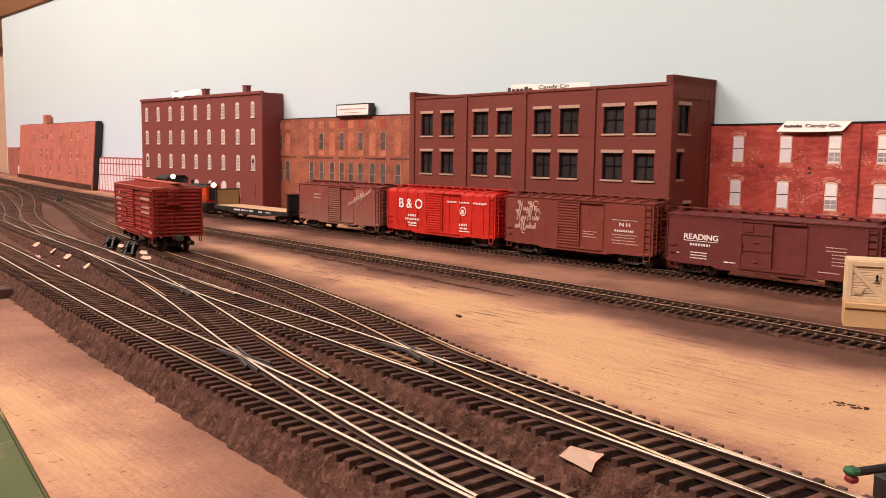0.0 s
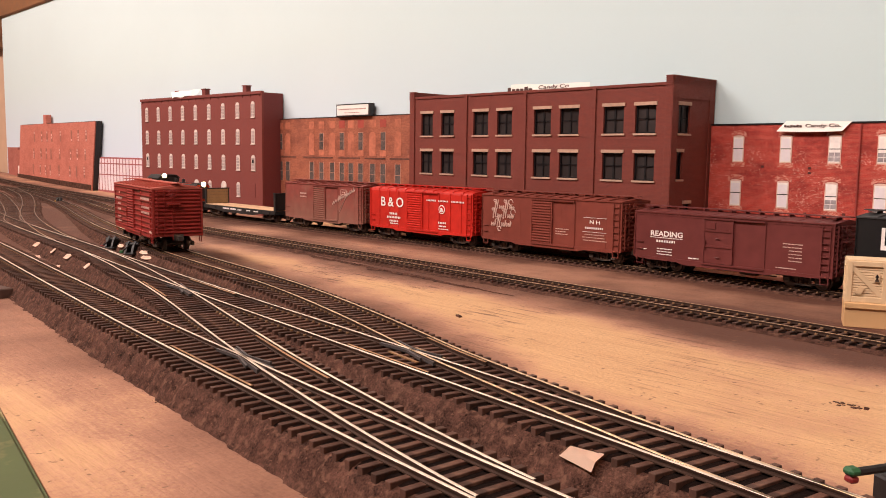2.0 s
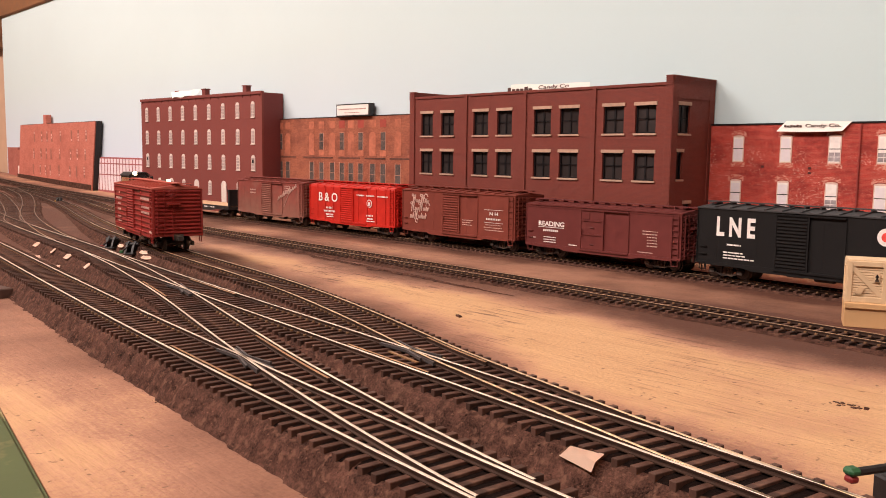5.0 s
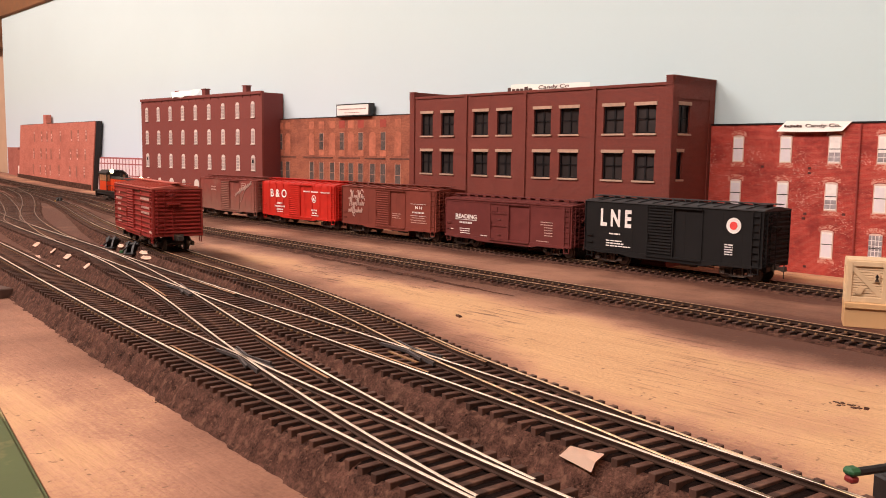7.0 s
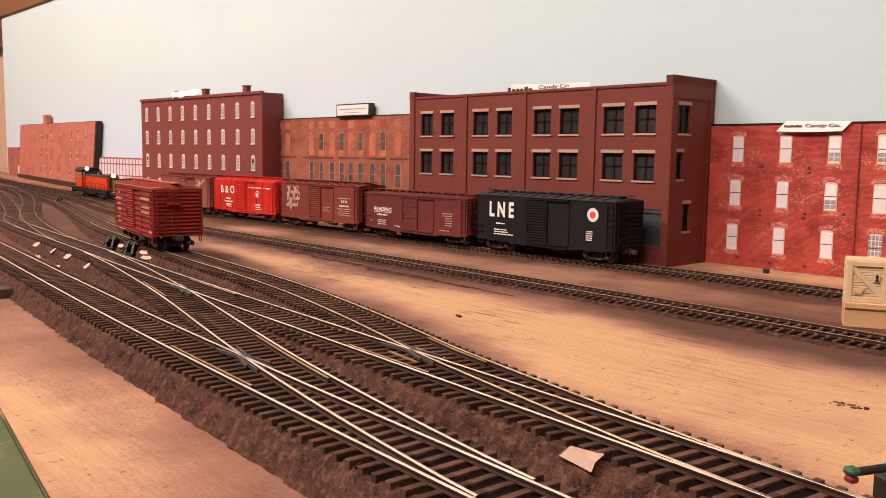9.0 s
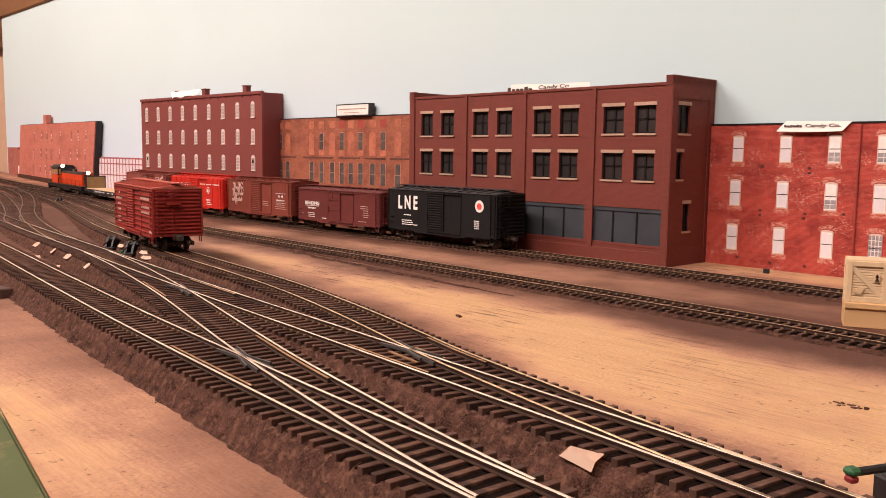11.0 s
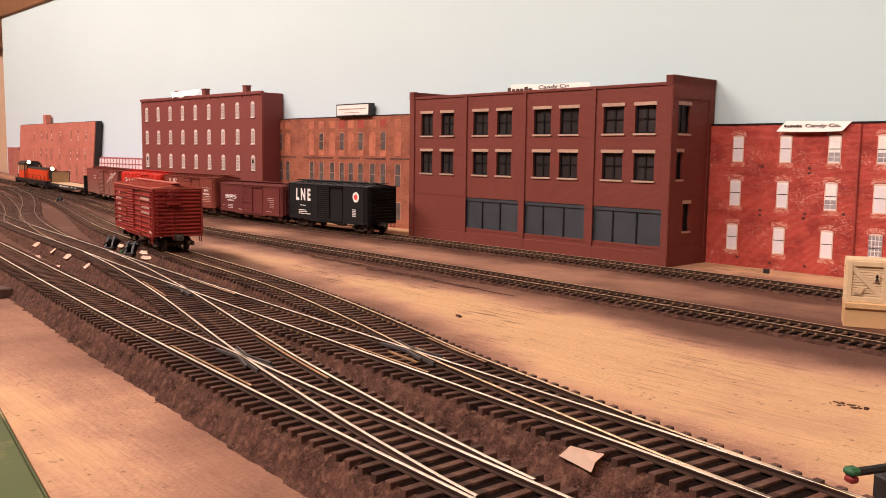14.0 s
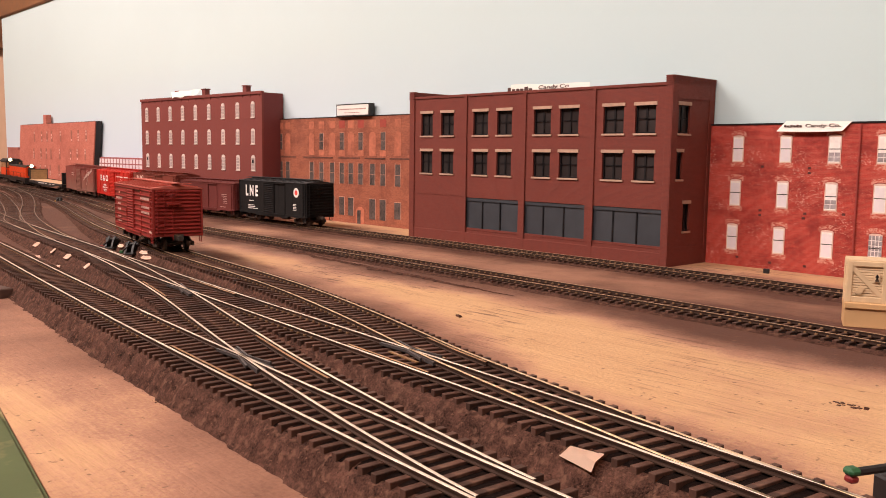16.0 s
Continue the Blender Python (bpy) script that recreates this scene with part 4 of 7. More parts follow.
        rung_ladder(car, s * -1 * (h - 0.0045), s * w, z0 - 0.002, z1 - 0.0015, 0.0052, 8, paint, "y") if s < 0 else None
        for z in (z0 + 0.006, z0 + 0.011):
            x = -h + 0.0045
            part("grab_iron", box(BM(), x - 0.0026, x + 0.0026, *yy(0.0, 0.0011), z - 0.00025, z + 0.00025), paint, car)
        for q in (-1, 1):
            x = q * (h - 0.0045)
            pr = [(-0.0027, 0.0002), (-0.0021, 0.0002), (-0.0021, -0.0041), (0.0021, -0.0041), (0.0021, 0.0002), (0.0027, 0.0002), (0.0027, -0.0046), (-0.0027, -0.0046)]
            part("step", prism(BM(), [(x + u, z0 + v) for u, v in pr], *yy(0.0, 0.0005), "y"), paint, car)
    bm = BM()
    box(bm, -h + 0.004, h - 0.004, -0.0028, 0.0028, z0 - 0.0038, z0)
    box(bm, -0.018, -0.007, 0.004, 0.009, z0 - 0.0062, z0)
    tube(bm, (0.006, -0.006, z0 - 0.003), (0.018, -0.006, z0 - 0.003), 0.0028, 10)
    tube(bm, (-0.02, -0.004, z0 - 0.004), (0.03, -0.004, z0 - 0.0048), 0.0005, 5)
    part("underframe", bm, TRUCKM, car)
    wheels = []
    for q in (-1, 1):
        wheels += build_truck(car, q * (h - 0.0195))
    return car, wheels


def disc(bm, x, z, y, r, n=24):
    prism(bm, [(x + r * math.cos(2 * math.pi * i / n), z + r * math.sin(2 * math.pi * i / n)) for i in range(n)], y - 0.0001, y + 0.0001, "y")
    return bm


def paint(name, base, rough=0.5, fade=None, vary=0.16):
    return mat(name, base, rough, scale=160, vary=vary, bump=0.08, bscale=900, spot=fade, spec=0.3)


COAL = mat("black_car_paint", (0.0105, 0.0098, 0.0098), 0.65, scale=160, vary=0.16, bump=0.08, bscale=900, spec=0.16)
COALROOF = paint("grey_black_roof_paint", (0.040, 0.039, 0.040), 0.6)
MAROON = paint("maroon_car_paint", (0.122, 0.027, 0.024), 0.5)
OXIDE = paint("oxide_red_car_paint", (0.172, 0.038, 0.025), 0.55)
SCARLET = paint("bright_red_car_paint", (0.46, 0.022, 0.014), 0.42)
DUSTY = paint("dusty_weathered_red_paint", (0.205, 0.047, 0.035), 0.75, ((0.22, 0.080, 0.058), 0.35, 60), 0.25)
BRICKRED = paint("brick_red_car_paint", (0.245, 0.026, 0.021), 0.45)
# paler copy of the brick red for the roof: light from above as colour
LITROOF = paint("dusty_red_roof_paint", (0.42, 0.100, 0.072), 0.6)


def dust_up(m, colour, z0, z1):
    """Road dust thrown up from the rails: a ragged tan film that thins out with height."""
    N, L = m.node_tree.nodes, m.node_tree.links
    b = N["Principled BSDF"]
    src = b.inputs["Base Color"].links[0].from_socket
    tc, sep, mr, mx, ns, ad = N.new("ShaderNodeTexCoord"), N.new("ShaderNodeSeparateXYZ"), N.new("ShaderNodeMapRange"), N.new("ShaderNodeMix"), N.new("ShaderNodeTexNoise"), N.new("ShaderNodeMath")
    ns.inputs["Scale"].default_value, ns.inputs["Detail"].default_value = 70, 6
    L.new(tc.outputs["Object"], sep.inputs[0])
    L.new(tc.outputs["Object"], ns.inputs["Vector"])
    ad.operation = "MULTIPLY_ADD"
    L.new(ns.outputs["Fac"], ad.inputs[0])
    ad.inputs[1].default_value = 0.030
    L.new(sep.outputs["Z"], ad.inputs[2])
    mr.inputs["From Min"].default_value, mr.inputs["From Max"].default_value = z1 + 0.015, z0 + 0.015
    mr.inputs["To Max"].default_value = 0.62
    L.new(ad.outputs[0], mr.inputs["Value"])
    mx.data_type = "RGBA"
    L.new(mr.outputs[0], mx.inputs[0])
    L.new(src, mx.inputs[6])
    mx.inputs[7].default_value = (*colour, 1)
    L.new(mx.outputs[2], b.inputs["Base Color"])


dust_up(DUSTY, (0.215, 0.112, 0.078), 0.010, 0.040)
CORAL = mat("red_herald_paint", (0.75, 0.07, 0.06), 0.6, bump=0)
W = 0.0341 / 2


def txt(x, z, y=-W - 0.00022):
    return pose(x, y, z, 90, 0, 0)


def build_cars():
    """The five boxcars of the train, by the end that trails."""
    cars = []
    L = -0.0712
    car, wh = boxcar("black steel boxcar with white letters and a round herald", COAL, COALROOF)
    lettering("L N E", 0.0128, 0.0275, WHITE, car, txt(L + 0.0140, 0.0352), bold=0.035)
    bars([(L + 0.022, 0.0235, 0.010, 0.0013), (L + 0.0195, 0.0184, 0.014, 0.0011), (L + 0.0195, 0.0165, 0.016, 0.0011), (L + 0.0195, 0.0146, 0.022, 0.0011)], WHITE, car, -W - 0.0003)
    part("herald", disc(BM(), L + 0.122, 0.0362, -W - 0.0003, 0.0052), WHITE, car, "round white herald")
    part("herald_centre", disc(BM(), L + 0.122, 0.0362, -W - 0.0005, 0.0027), CORAL, car, "red centre of the herald")
    bars([(L + 0.116, 0.0170 + 0.0016 * i, 0.006, 0.0010) for i in range(5)], WHITE, car, -W - 0.0003)
    cars.append((car, wh, -0.4022 + 0.0712))

    car, wh = boxcar("dark maroon wooden boxcar with white lettering and a planked door", MAROON, MAROON, z1=0.0415, z0=0.0092, door="plank", plain=True)
    lettering("READING", 0.0038, 0.0260, WHITE, car, txt(L + 0.0130, 0.0268), bold=0.018)
    bars([(L + 0.0125, 0.0240, 0.0265, 0.0006)], WHITE, car, -W - 0.0003, "underline")
    bars([(L + 0.0180, 0.0215, 0.0150, 0.0021)], WHITE, car, -W - 0.0003)
    bars([(L + 0.0185, 0.0162 - 0.0019 * i, 0.0125, 0.0008) for i in range(3)] + [(L + 0.044, 0.0118, 0.008, 0.0009), (L + 0.005, 0.0150, 0.005, 0.0007)], WHITE, car, -W - 0.0003)
    bars([(L + 0.111 + 0.004 * (i > 1), 0.0275 - 0.0021 * i, 0.0125 - 0.004 * (i > 1), 0.0007) for i in range(6)] + [(L + 0.107, 0.0122, 0.013, 0.0007)], PINKWHITE, car, -W - 0.0003)
    cars.append((car, wh, -0.558 + 0.0712))

    car, wh = boxcar("oxide red steel boxcar with a white script emblem", OXIDE, OXIDE)
    bm = BM()
    # three slanted rows of looping script: tall stems with hairline joins
    for zz, x0, word in ((0.0385, 0.0150, "Toco Tooc"), (0.0312, 0.0130, "Toco Toooo"), (0.0240, 0.0110, "oot Tootoot")):
        x = L + x0
        for ch in word:
            hh = {"T": 0.0078, "t": 0.0052, "o": 0.0030, "c": 0.0026}.get(ch, 0)
            if not hh:
                x += 0.0010
                continue
            lean = 0.16 * hh
            base = zz - 0.0028
            tube(bm, (x - lean * 0.4, -W - 0.0003, base - (0.0010 if ch == "T" else 0)), (x + lean * 0.6, -W - 0.0003, base + hh), 0.00062, 4)
            if ch == "T":
                tube(bm, (x + lean * 0.6, -W - 0.0003, base + hh), (x + 0.0024, -W - 0.0003, base + 0.0005), 0.00042, 4)
                tube(bm, (x + 0.0020, -W - 0.0003, base), (x + 0.0033, -W - 0.0003, base + hh * 0.95), 0.00062, 4)
                for i in range(6):
                    a, b = 0.9 * i, 0.9 * (i + 1)
                    tube(bm, (x - 0.0008 + 0.0012 * math.cos(a), -W - 0.0003, base + hh * 0.85 + 0.0010 * math.sin(a)), (x - 0.0008 + 0.0012 * math.cos(b), -W - 0.0003, base + hh * 0.85 + 0.0010 * math.sin(b)), 0.00036, 4)
                x += 0.0048
            else:
                tube(bm, (x, -W - 0.0003, base), (x + 0.0014, -W - 0.0003, base + hh * 0.7), 0.00038, 4)
                x += 0.0019
    for x, z, r in ((0.0325, 0.0415, 0.0024), (0.0350, 0.0335, 0.0026), (0.0200, 0.0190, 0.0018)):
        for i in range(9):
            a, b = 0.6 * i, 0.6 * (i + 1)
            tube(bm, (L + x + r * math.cos(a), -W - 0.0003, z + r * math.sin(a)), (L + x + r * math.cos(b), -W - 0.0003, z + r * math.sin(b)), 0.00042, 4)
    part("script_emblem", bm, PINKWHITE, car, "white script emblem")
    lettering("N H", 0.0027, 0.0095, WHITE, car, txt(L + 0.1135, 0.0308))
    bars([(L + 0.107, 0.0340, 0.022, 0.0004), (L + 0.107, 0.0232, 0.022, 0.0004)], WHITE, car, -W - 0.0003, "underline")
    bars([(L + 0.1095, 0.0262, 0.0165, 0.0020)], WHITE, car, -W - 0.0003)
    bars([(L + 0.109, 0.0212, 0.018, 0.0008), (L + 0.107, 0.0190, 0.021, 0.0008), (L + 0.108, 0.0168, 0.022, 0.0008), (L + 0.0805, 0.0235, 0.013, 0.0008), (L + 0.0805, 0.0215, 0.010, 0.0008), (L + 0.0805, 0.0195, 0.012, 0.0008)], FADED, car, -W - 0.0003)
    cars.append((car, wh, -0.7132 + 0.0712))

    car, wh = boxcar("bright red boxcar with a rounded ribbed roof and white letters", SCARLET, SCARLET, roof="wagon")
    lettering("B & O", 0.0090, 0.0330, WHITE, car, txt(L + 0.0170, 0.0345, -W - 0.00055))
    bars([(L + 0.083, 0.0385, 0.013, 0.0019), (L + 0.099, 0.0385, 0.013, 0.0019), (L + 0.116, 0.0385, 0.016, 0.0019)], WHITE, car, -W - 0.0006)
    bars([(L + 0.030, 0.0235, 0.011, 0.0026), (L + 0.026, 0.0200, 0.020, 0.0024), (L + 0.030, 0.0165, 0.013, 0.0022), (L + 0.031, 0.0142, 0.012, 0.0012)], WHITE, car, -W - 0.0006)
    part("herald", disc(BM(), L + 0.1035, 0.0310, -W - 0.0006, 0.0040), WHITE, car, "round white herald")
    part("herald_centre", disc(BM(), L + 0.1035, 0.0310, -W - 0.0008, 0.0032), SCARLET, car, "red field of the herald")
    bm = disc(BM(), L + 0.1035, 0.0308, -W - 0.0010, 0.0017)
    box(bm, L + 0.1014, L + 0.1056, -W - 0.0011, -W - 0.0009, 0.0288, 0.0302)
    part("herald_dome", bm, WHITE, car, "white dome of the herald")
    bars([(L + 0.099, 0.0190, 0.010, 0.0022), (L + 0.100, 0.0160, 0.009, 0.0016), (L + 0.099, 0.0135, 0.013, 0.0010)], WHITE, car, -W - 0.0006)
    cars.append((car, wh, -0.8677 + 0.0712))

    car, wh = boxcar("dusty faded red boxcar with pale script slogan", DUSTY, DUSTY, length=0.1400)
    bm = BM()
    rnd = random.Random(9)
    for x0, z0 in ((0.090, 0.0285), (0.100, 0.0325), (0.112, 0.0365)):
        for i in range(5):
            x, z = L + x0 + 0.0032 * i, z0 + 0.0016 * i
            tube(bm, (x, -W - 0.0003, z - 0.002), (x + 0.0022, -W - 0.0003, z + rnd.uniform(0.001, 0.0035)), 0.0007, 4)
            tube(bm, (x + 0.0022, -W - 0.0003, z + 0.001), (x + 0.0034, -W - 0.0003, z - 0.0006), 0.0004, 4)
    tube(bm, (L + 0.102, -W - 0.0003, 0.020), (L + 0.116, -W - 0.0003, 0.040), 0.0004, 4)
    part("script_slogan", bm, PINKWHITE, car, "pale script slogan")
    bm = BM()
    for a, b, c, d in ((0.104, 0.114, 0.0425, 0.0430), (0.104, 0.114, 0.0345, 0.0350), (0.104, 0.1045, 0.0345, 0.043), (0.1135, 0.114, 0.0345, 0.043)):
        box(bm, L + a, L + b, -W - 0.0003, -W, c, d)
    part("herald", bm, FADED, car, "square pale herald")
    bars([(L + 0.106, 0.0405, 0.006, 0.0012), (L + 0.106, 0.038, 0.006, 0.0012), (L + 0.030, 0.0365, 0.012, 0.0020), (L + 0.030, 0.0330, 0.012, 0.0020)], FADED, car, -W - 0.0003)
    cars.append((car, wh, -1.0205 + 0.0700))
    return cars


def build_flat_car():
    car = thing("flat_car", "black flat car with a bare wooden deck and two bulkheads", "flat car", group="freight cars")
    h, w = 0.0845, 0.0165
    DECK = mat("bare_wood_deck", (0.60, 0.40, 0.24), 0.7, scale=200, vary=0.2)
    TAN = mat("tan_wood_bulkhead", (0.30, 0.185, 0.085), 0.7, scale=120, vary=0.2)
    bm = BM()
    for i in range(40):
        x = -h + 0.004 + (2 * h - 0.008) * i / 40
        box(bm, x, x + (2 * h - 0.008) / 40 - 0.00025, -w, w, 0.0125, 0.0140)
    part("deck", bm, DECK, car, "bare wooden deck of planks")
    bm = BM()
    for s in (-1, 1):
        y0, y1 = (s * w, s * (w + 0.0009)) if s > 0 else (s * (w + 0.0009), s * w)
        prism(bm, [(-h, 0.0135), (h, 0.0135), (h, 0.0095), (h - 0.03, 0.0085), (h - 0.05, 0.0062), (-h + 0.05, 0.0062), (-h + 0.03, 0.0085), (-h, 0.0095)], y0, y1, "y")
        for i in range(9):
            x = -h + 0.012 + i * (2 * h - 0.024) / 8
            box(bm, x - 0.0012, x + 0.0012, min(y0, y1) - 0.0006, max(y0, y1) + 0.0006, 0.010, 0.0125)
    box(bm, -h, h, -0.004, 0.004, 0.0065, 0.012)
    for s in (-1, 1):
        box(bm, min(s * h, s * (h - 0.006)), max(s * h, s * (h - 0.006)), -w, w, 0.0090, 0.0130)
    part("underframe", bm, BLACK, car)
    for s in (-1, 1):
        xa, xb = sorted((s * (h - 0.001), s * (h - 0.0035)))
        bm = box(BM(), xa, xb, -w, w, 0.0138, 0.0330, 0.0002)
        bh = part("bulkhead", bm, BLACK, car, "black bulkhead lined with tan wood")
        bm = BM()
        xi = xa if s > 0 else xb
        for i in range(5):
            z = 0.0145 + i * 0.0036
            box(bm, min(xi, xi - s * 0.0006), max(xi, xi - s * 0.0006), -w + 0.0005, w - 0.0005, z, z + 0.00345)
        part("lining", bm, TAN, bh, "tan wood lining of the bulkhead")
        bm = BM()
        for q in (-1, 0, 1):
            box(bm, min(xa, xb) - 0.0008, max(xa, xb) + 0.0008, q * (w - 0.001) - 0.0007, q * (w - 0.001) + 0.0007, 0.012, 0.0325) if q * s else None
        box(bm, xa - 0.0006, xb + 0.0006, -w - 0.0004, w + 0.0004, 0.0325, 0.0338)
        part("brace", bm, BLACK, bh)
        bm = BM()
        box(bm, min(s * h, s * (h + 0.0070)), max(s * h, s * (h + 0.0070)), -0.0012, 0.0012, 0.0082, 0.0104)
        part("coupler", bm, TRUCKM, car)
    bars([(-0.035, 0.0108, 0.045, 0.0026), (0.022, 0.0108, 0.008, 0.0016), (0.034, 0.0108, 0.014, 0.0014)], WHITE, car, -w - 0.0010)
    wheels = []
    for q in (-1, 1):
        wheels += build_truck(car, q * (h - 0.021))
    return car, wheels, -1.1285


def build_loco():
    car = thing("switcher_locomotive", "orange and black diesel switcher with both headlights lit", "locomotive")
    ORANGE = paint("orange_red_engine_paint", (0.60, 0.055, 0.012), 0.45)
    GLOW = mat("lit_headlight", (1.0, 0.80, 0.45), 0.3, bump=0, emit=7.0)
    # brown cab panes with a slight emission added, no lamp stands inside
    CABPANE = mat("lit_cab_window", (0.30, 0.15, 0.07), 0.4, bump=0, emit=0.05)
    bm = BM()
    box(bm, -0.084, 0.078, -0.0165, 0.0165, 0.0125, 0.0145, 0.0002)
    box(bm, -0.084, 0.078, -0.0150, 0.0150, 0.0085, 0.0125)
    box(bm, -0.020, 0.020, -0.0140, 0.0140, 0.0042, 0.0090, 0.0008)
    for s in (-1, 1):
        box(bm, s * 0.0805 - 0.0035, s * 0.0805 - 0.0025 + 0.001, -0.0165, 0.0165, 0.004, 0.0145)
    part("frame", bm, BLACK, car)
    bm = BM()
    prof = [(-0.0095, 0.0145), (0.0095, 0.0145), (0.0095, 0.0345), (0.0078, 0.0365), (-0.0078, 0.0365), (-0.0095, 0.0345)]
    prism(bm, prof, -0.034, 0.066)
    hood = part("hood", bm, ORANGE, car, "orange hood")
    bm = BM()
    for i in range(9):
        x = -0.030 + i * 0.0105
        box(bm, x, x + 0.0085, -0.0099, -0.0094, 0.0165, 0.0325)
    part("hood_doors", bm, ORANGE, hood)
    bm = BM()
    prism(bm, [(-0.0098, 0.0343), (-0.0080, 0.0368), (0.0080, 0.0368), (0.0098, 0.0343), (0.0098, 0.0335), (0.0076, 0.0360), (-0.0076, 0.0360), (-0.0098, 0.0335)], -0.034, 0.0663)
    box(bm, 0.035, 0.064, -0.0070, 0.0070, 0.0366, 0.0378)
    tube(bm, (0.010, 0, 0.0365), (0.010, 0, 0.0420), 0.0022, 10)
    tube(bm, (-0.012, 0, 0.0365), (-0.012, 0, 0.0420), 0.0022, 10)
    box(bm, 0.0655, 0.0675, -0.0062, 0.0062, 0.018, 0.034)
    part("hood_roof", bm, BLACK, car, "black hood roof with two stacks")
    bm = BM()
    prof = [(-0.0150, 0.0145), (0.0150, 0.0145), (0.0150, 0.0415), (0.0100, 0.0450), (-0.0100, 0.0450), (-0.0150, 0.0415)]
    prism(bm, prof, -0.068, -0.035)
    cab = part("cab", bm, BLACK, car, "black cab")
    bm = BM()
    box(bm, -0.0650, -0.0365, -0.0154, -0.0149, 0.0150, 0.0295)
    part("cab_side", bm, ORANGE, cab, "orange cab side panel")
    part("cab_front", box(BM(), -0.0350, -0.0346, -0.0145, 0.0145, 0.0150, 0.0290), ORANGE, cab, "orange cab front panel")
    bm = BM()
    prism(bm, [(-0.0165, 0.0410), (-0.0105, 0.0455), (0.0105, 0.0455), (0.0165, 0.0410), (0.0165, 0.0418), (0.0105, 0.0466), (-0.0105, 0.0466), (-0.0165, 0.0418)], -0.0695, -0.0335)
    part("cab_roof", bm, BLACK, cab)
    bm = BM()
    for x0, x1 in ((-0.0655, -0.0570), (-0.0550, -0.0460), (-0.0445, -0.0370)):
        box(bm, x0, x1, -0.01525, -0.0149, 0.0300, 0.0390)
    for y0, y1 in ((-0.0135, -0.0100), (0.0100, 0.0135)):
        box(bm, -0.0352, -0.0348, y0, y1, 0.0300, 0.0395)
    part("cab_window", bm, CABPANE, cab, "brown cab windows with a faint glow added")
    for x, z, y in ((0.0680, 0.0370, 0.0), (-0.0335, 0.0452, -0.0075)):
        bm = BM()
        lathe(bm, [(0.0030, -0.001), (0.0032, 0.001), (0.0024, 0.0016), (0.0006, 0.0020)], 16, "x")
        part("headlight", bm, GLOW, car, "glowing headlight", m=pose(x, y, z))
        bm = BM()
        lathe(bm, [(0.0036, -0.003), (0.0036, 0.0004), (0.0031, 0.0004)], 16, "x")
        part("headlight_case", bm, BLACK, car, m=pose(x - 0.0008, y, z))
    bm = BM()
    for s in (-1, 1):
        tube(bm, (-0.033, s * 0.0158, 0.0235), (0.074, s * 0.0158, 0.0235), 0.00035, 5)
        for i in range(6):
            x = -0.030 + i * 0.0206
            tube(bm, (x, s * 0.0158, 0.0140), (x, s * 0.0158, 0.0235), 0.00035, 5)
    part("handrail", bm, BLACK, car)
    for s in (-1, 1):
        bm = box(BM(), min(s * 0.080, s * 0.0895), max(s * 0.080, s * 0.0895), -0.0013, 0.0013, 0.0078, 0.0102)
        part("coupler", bm, TRUCKM, car)
    wheels = []
    for q in (-1, 1):
        wheels += build_truck(car, q * 0.047)
    return car, wheels, -1.3150


# travel of the train along its track, against where it stands at seven seconds
TRAVEL = [(0.0, 0.2283), (0.5, 0.2256), (1.0, 0.2203), (1.5, 0.2122), (2.0, 0.2012), (2.5, 0.1893), (3.0, 0.1745), (3.5, 0.1570), (4.0, 0.1375), (4.5, 0.1170), (5.0, 0.0960),
          (5.5, 0.0740), (6.0, 0.0525), (6.5, 0.0290), (7.0, 0.0), (7.5, -0.0289), (8.0, -0.0576), (8.5, -0.0865), (9.0, -0.1155), (9.5, -0.1455), (10.0, -0.1755), (10.5, -0.2056),
          (11.0, -0.2358), (11.5, -0.2660), (12.0, -0.2952), (12.5, -0.3241), (13.0, -0.3532), (13.5, -0.3828), (14.0, -0.4104), (14.5, -0.4370), (15.0, -0.4638), (15.5, -0.4915), (16.0, -0.5185)]


def travel(t):
    return float(np.interp(t, [a for a, b in TRAVEL], [b for a, b in TRAVEL]))


def on_main(x):
    d = 0.02
    tip = math.degrees(math.atan2(far_rise(x - d) - far_rise(x + d), 2 * d))
    return pose(x, (main_y(x - d) + main_y(x + d)) / 2, far_rise(x), 0, tip, math.degrees(math.atan2(main_y(x + d) - main_y(x - d), 2 * d)))


TRAIN = []


def motions():
    """The train rolls off to the left; its wheels turn with the way it goes."""
    for car, wheels, x in TRAIN:
        walk(car, [(t, on_main(x + s)) for t, s in TRAVEL])
    total = travel(0) - travel(16)
    turns = math.degrees(total / 0.0049)
    k = int(turns / 72) + 1
    ts = np.linspace(0, 16, 1601)
    gone = np.array([travel(0) - travel(t) for t in ts])
    times = sorted({round(float(np.interp(total * i / k, gone, ts)), 3) for i in range(k + 1)} | {0.0, 16.0})
    rows = [(t, math.degrees((travel(0) - travel(t)) / 0.0049)) for t in times]
    for car, wheels, x in TRAIN:
        for wheel, off in wheels:
            walk(wheel, [(t, pose(off, 0, 0.0049, 0, -a, 0)) for t, a in rows])

# ---- factories along the backdrop ----
FACADE = 0.5712
KITBRICK = brick_mat("moulded_red_brown_brick", (0.182, 0.037, 0.024), (0.150, 0.030, 0.019), (0.108, 0.024, 0.017), 0.0026, 0.0009, stain=(0.23, 0.070, 0.052), stain_amount=0.25, bump=0.6)
KITSIDE = brick_mat("moulded_red_brown_brick_side", (0.182, 0.037, 0.024), (0.150, 0.030, 0.019), (0.108, 0.024, 0.017), 0.0026, 0.0009, axis="yz", stain=(0.23, 0.070, 0.052), stain_amount=0.25, bump=0.6)
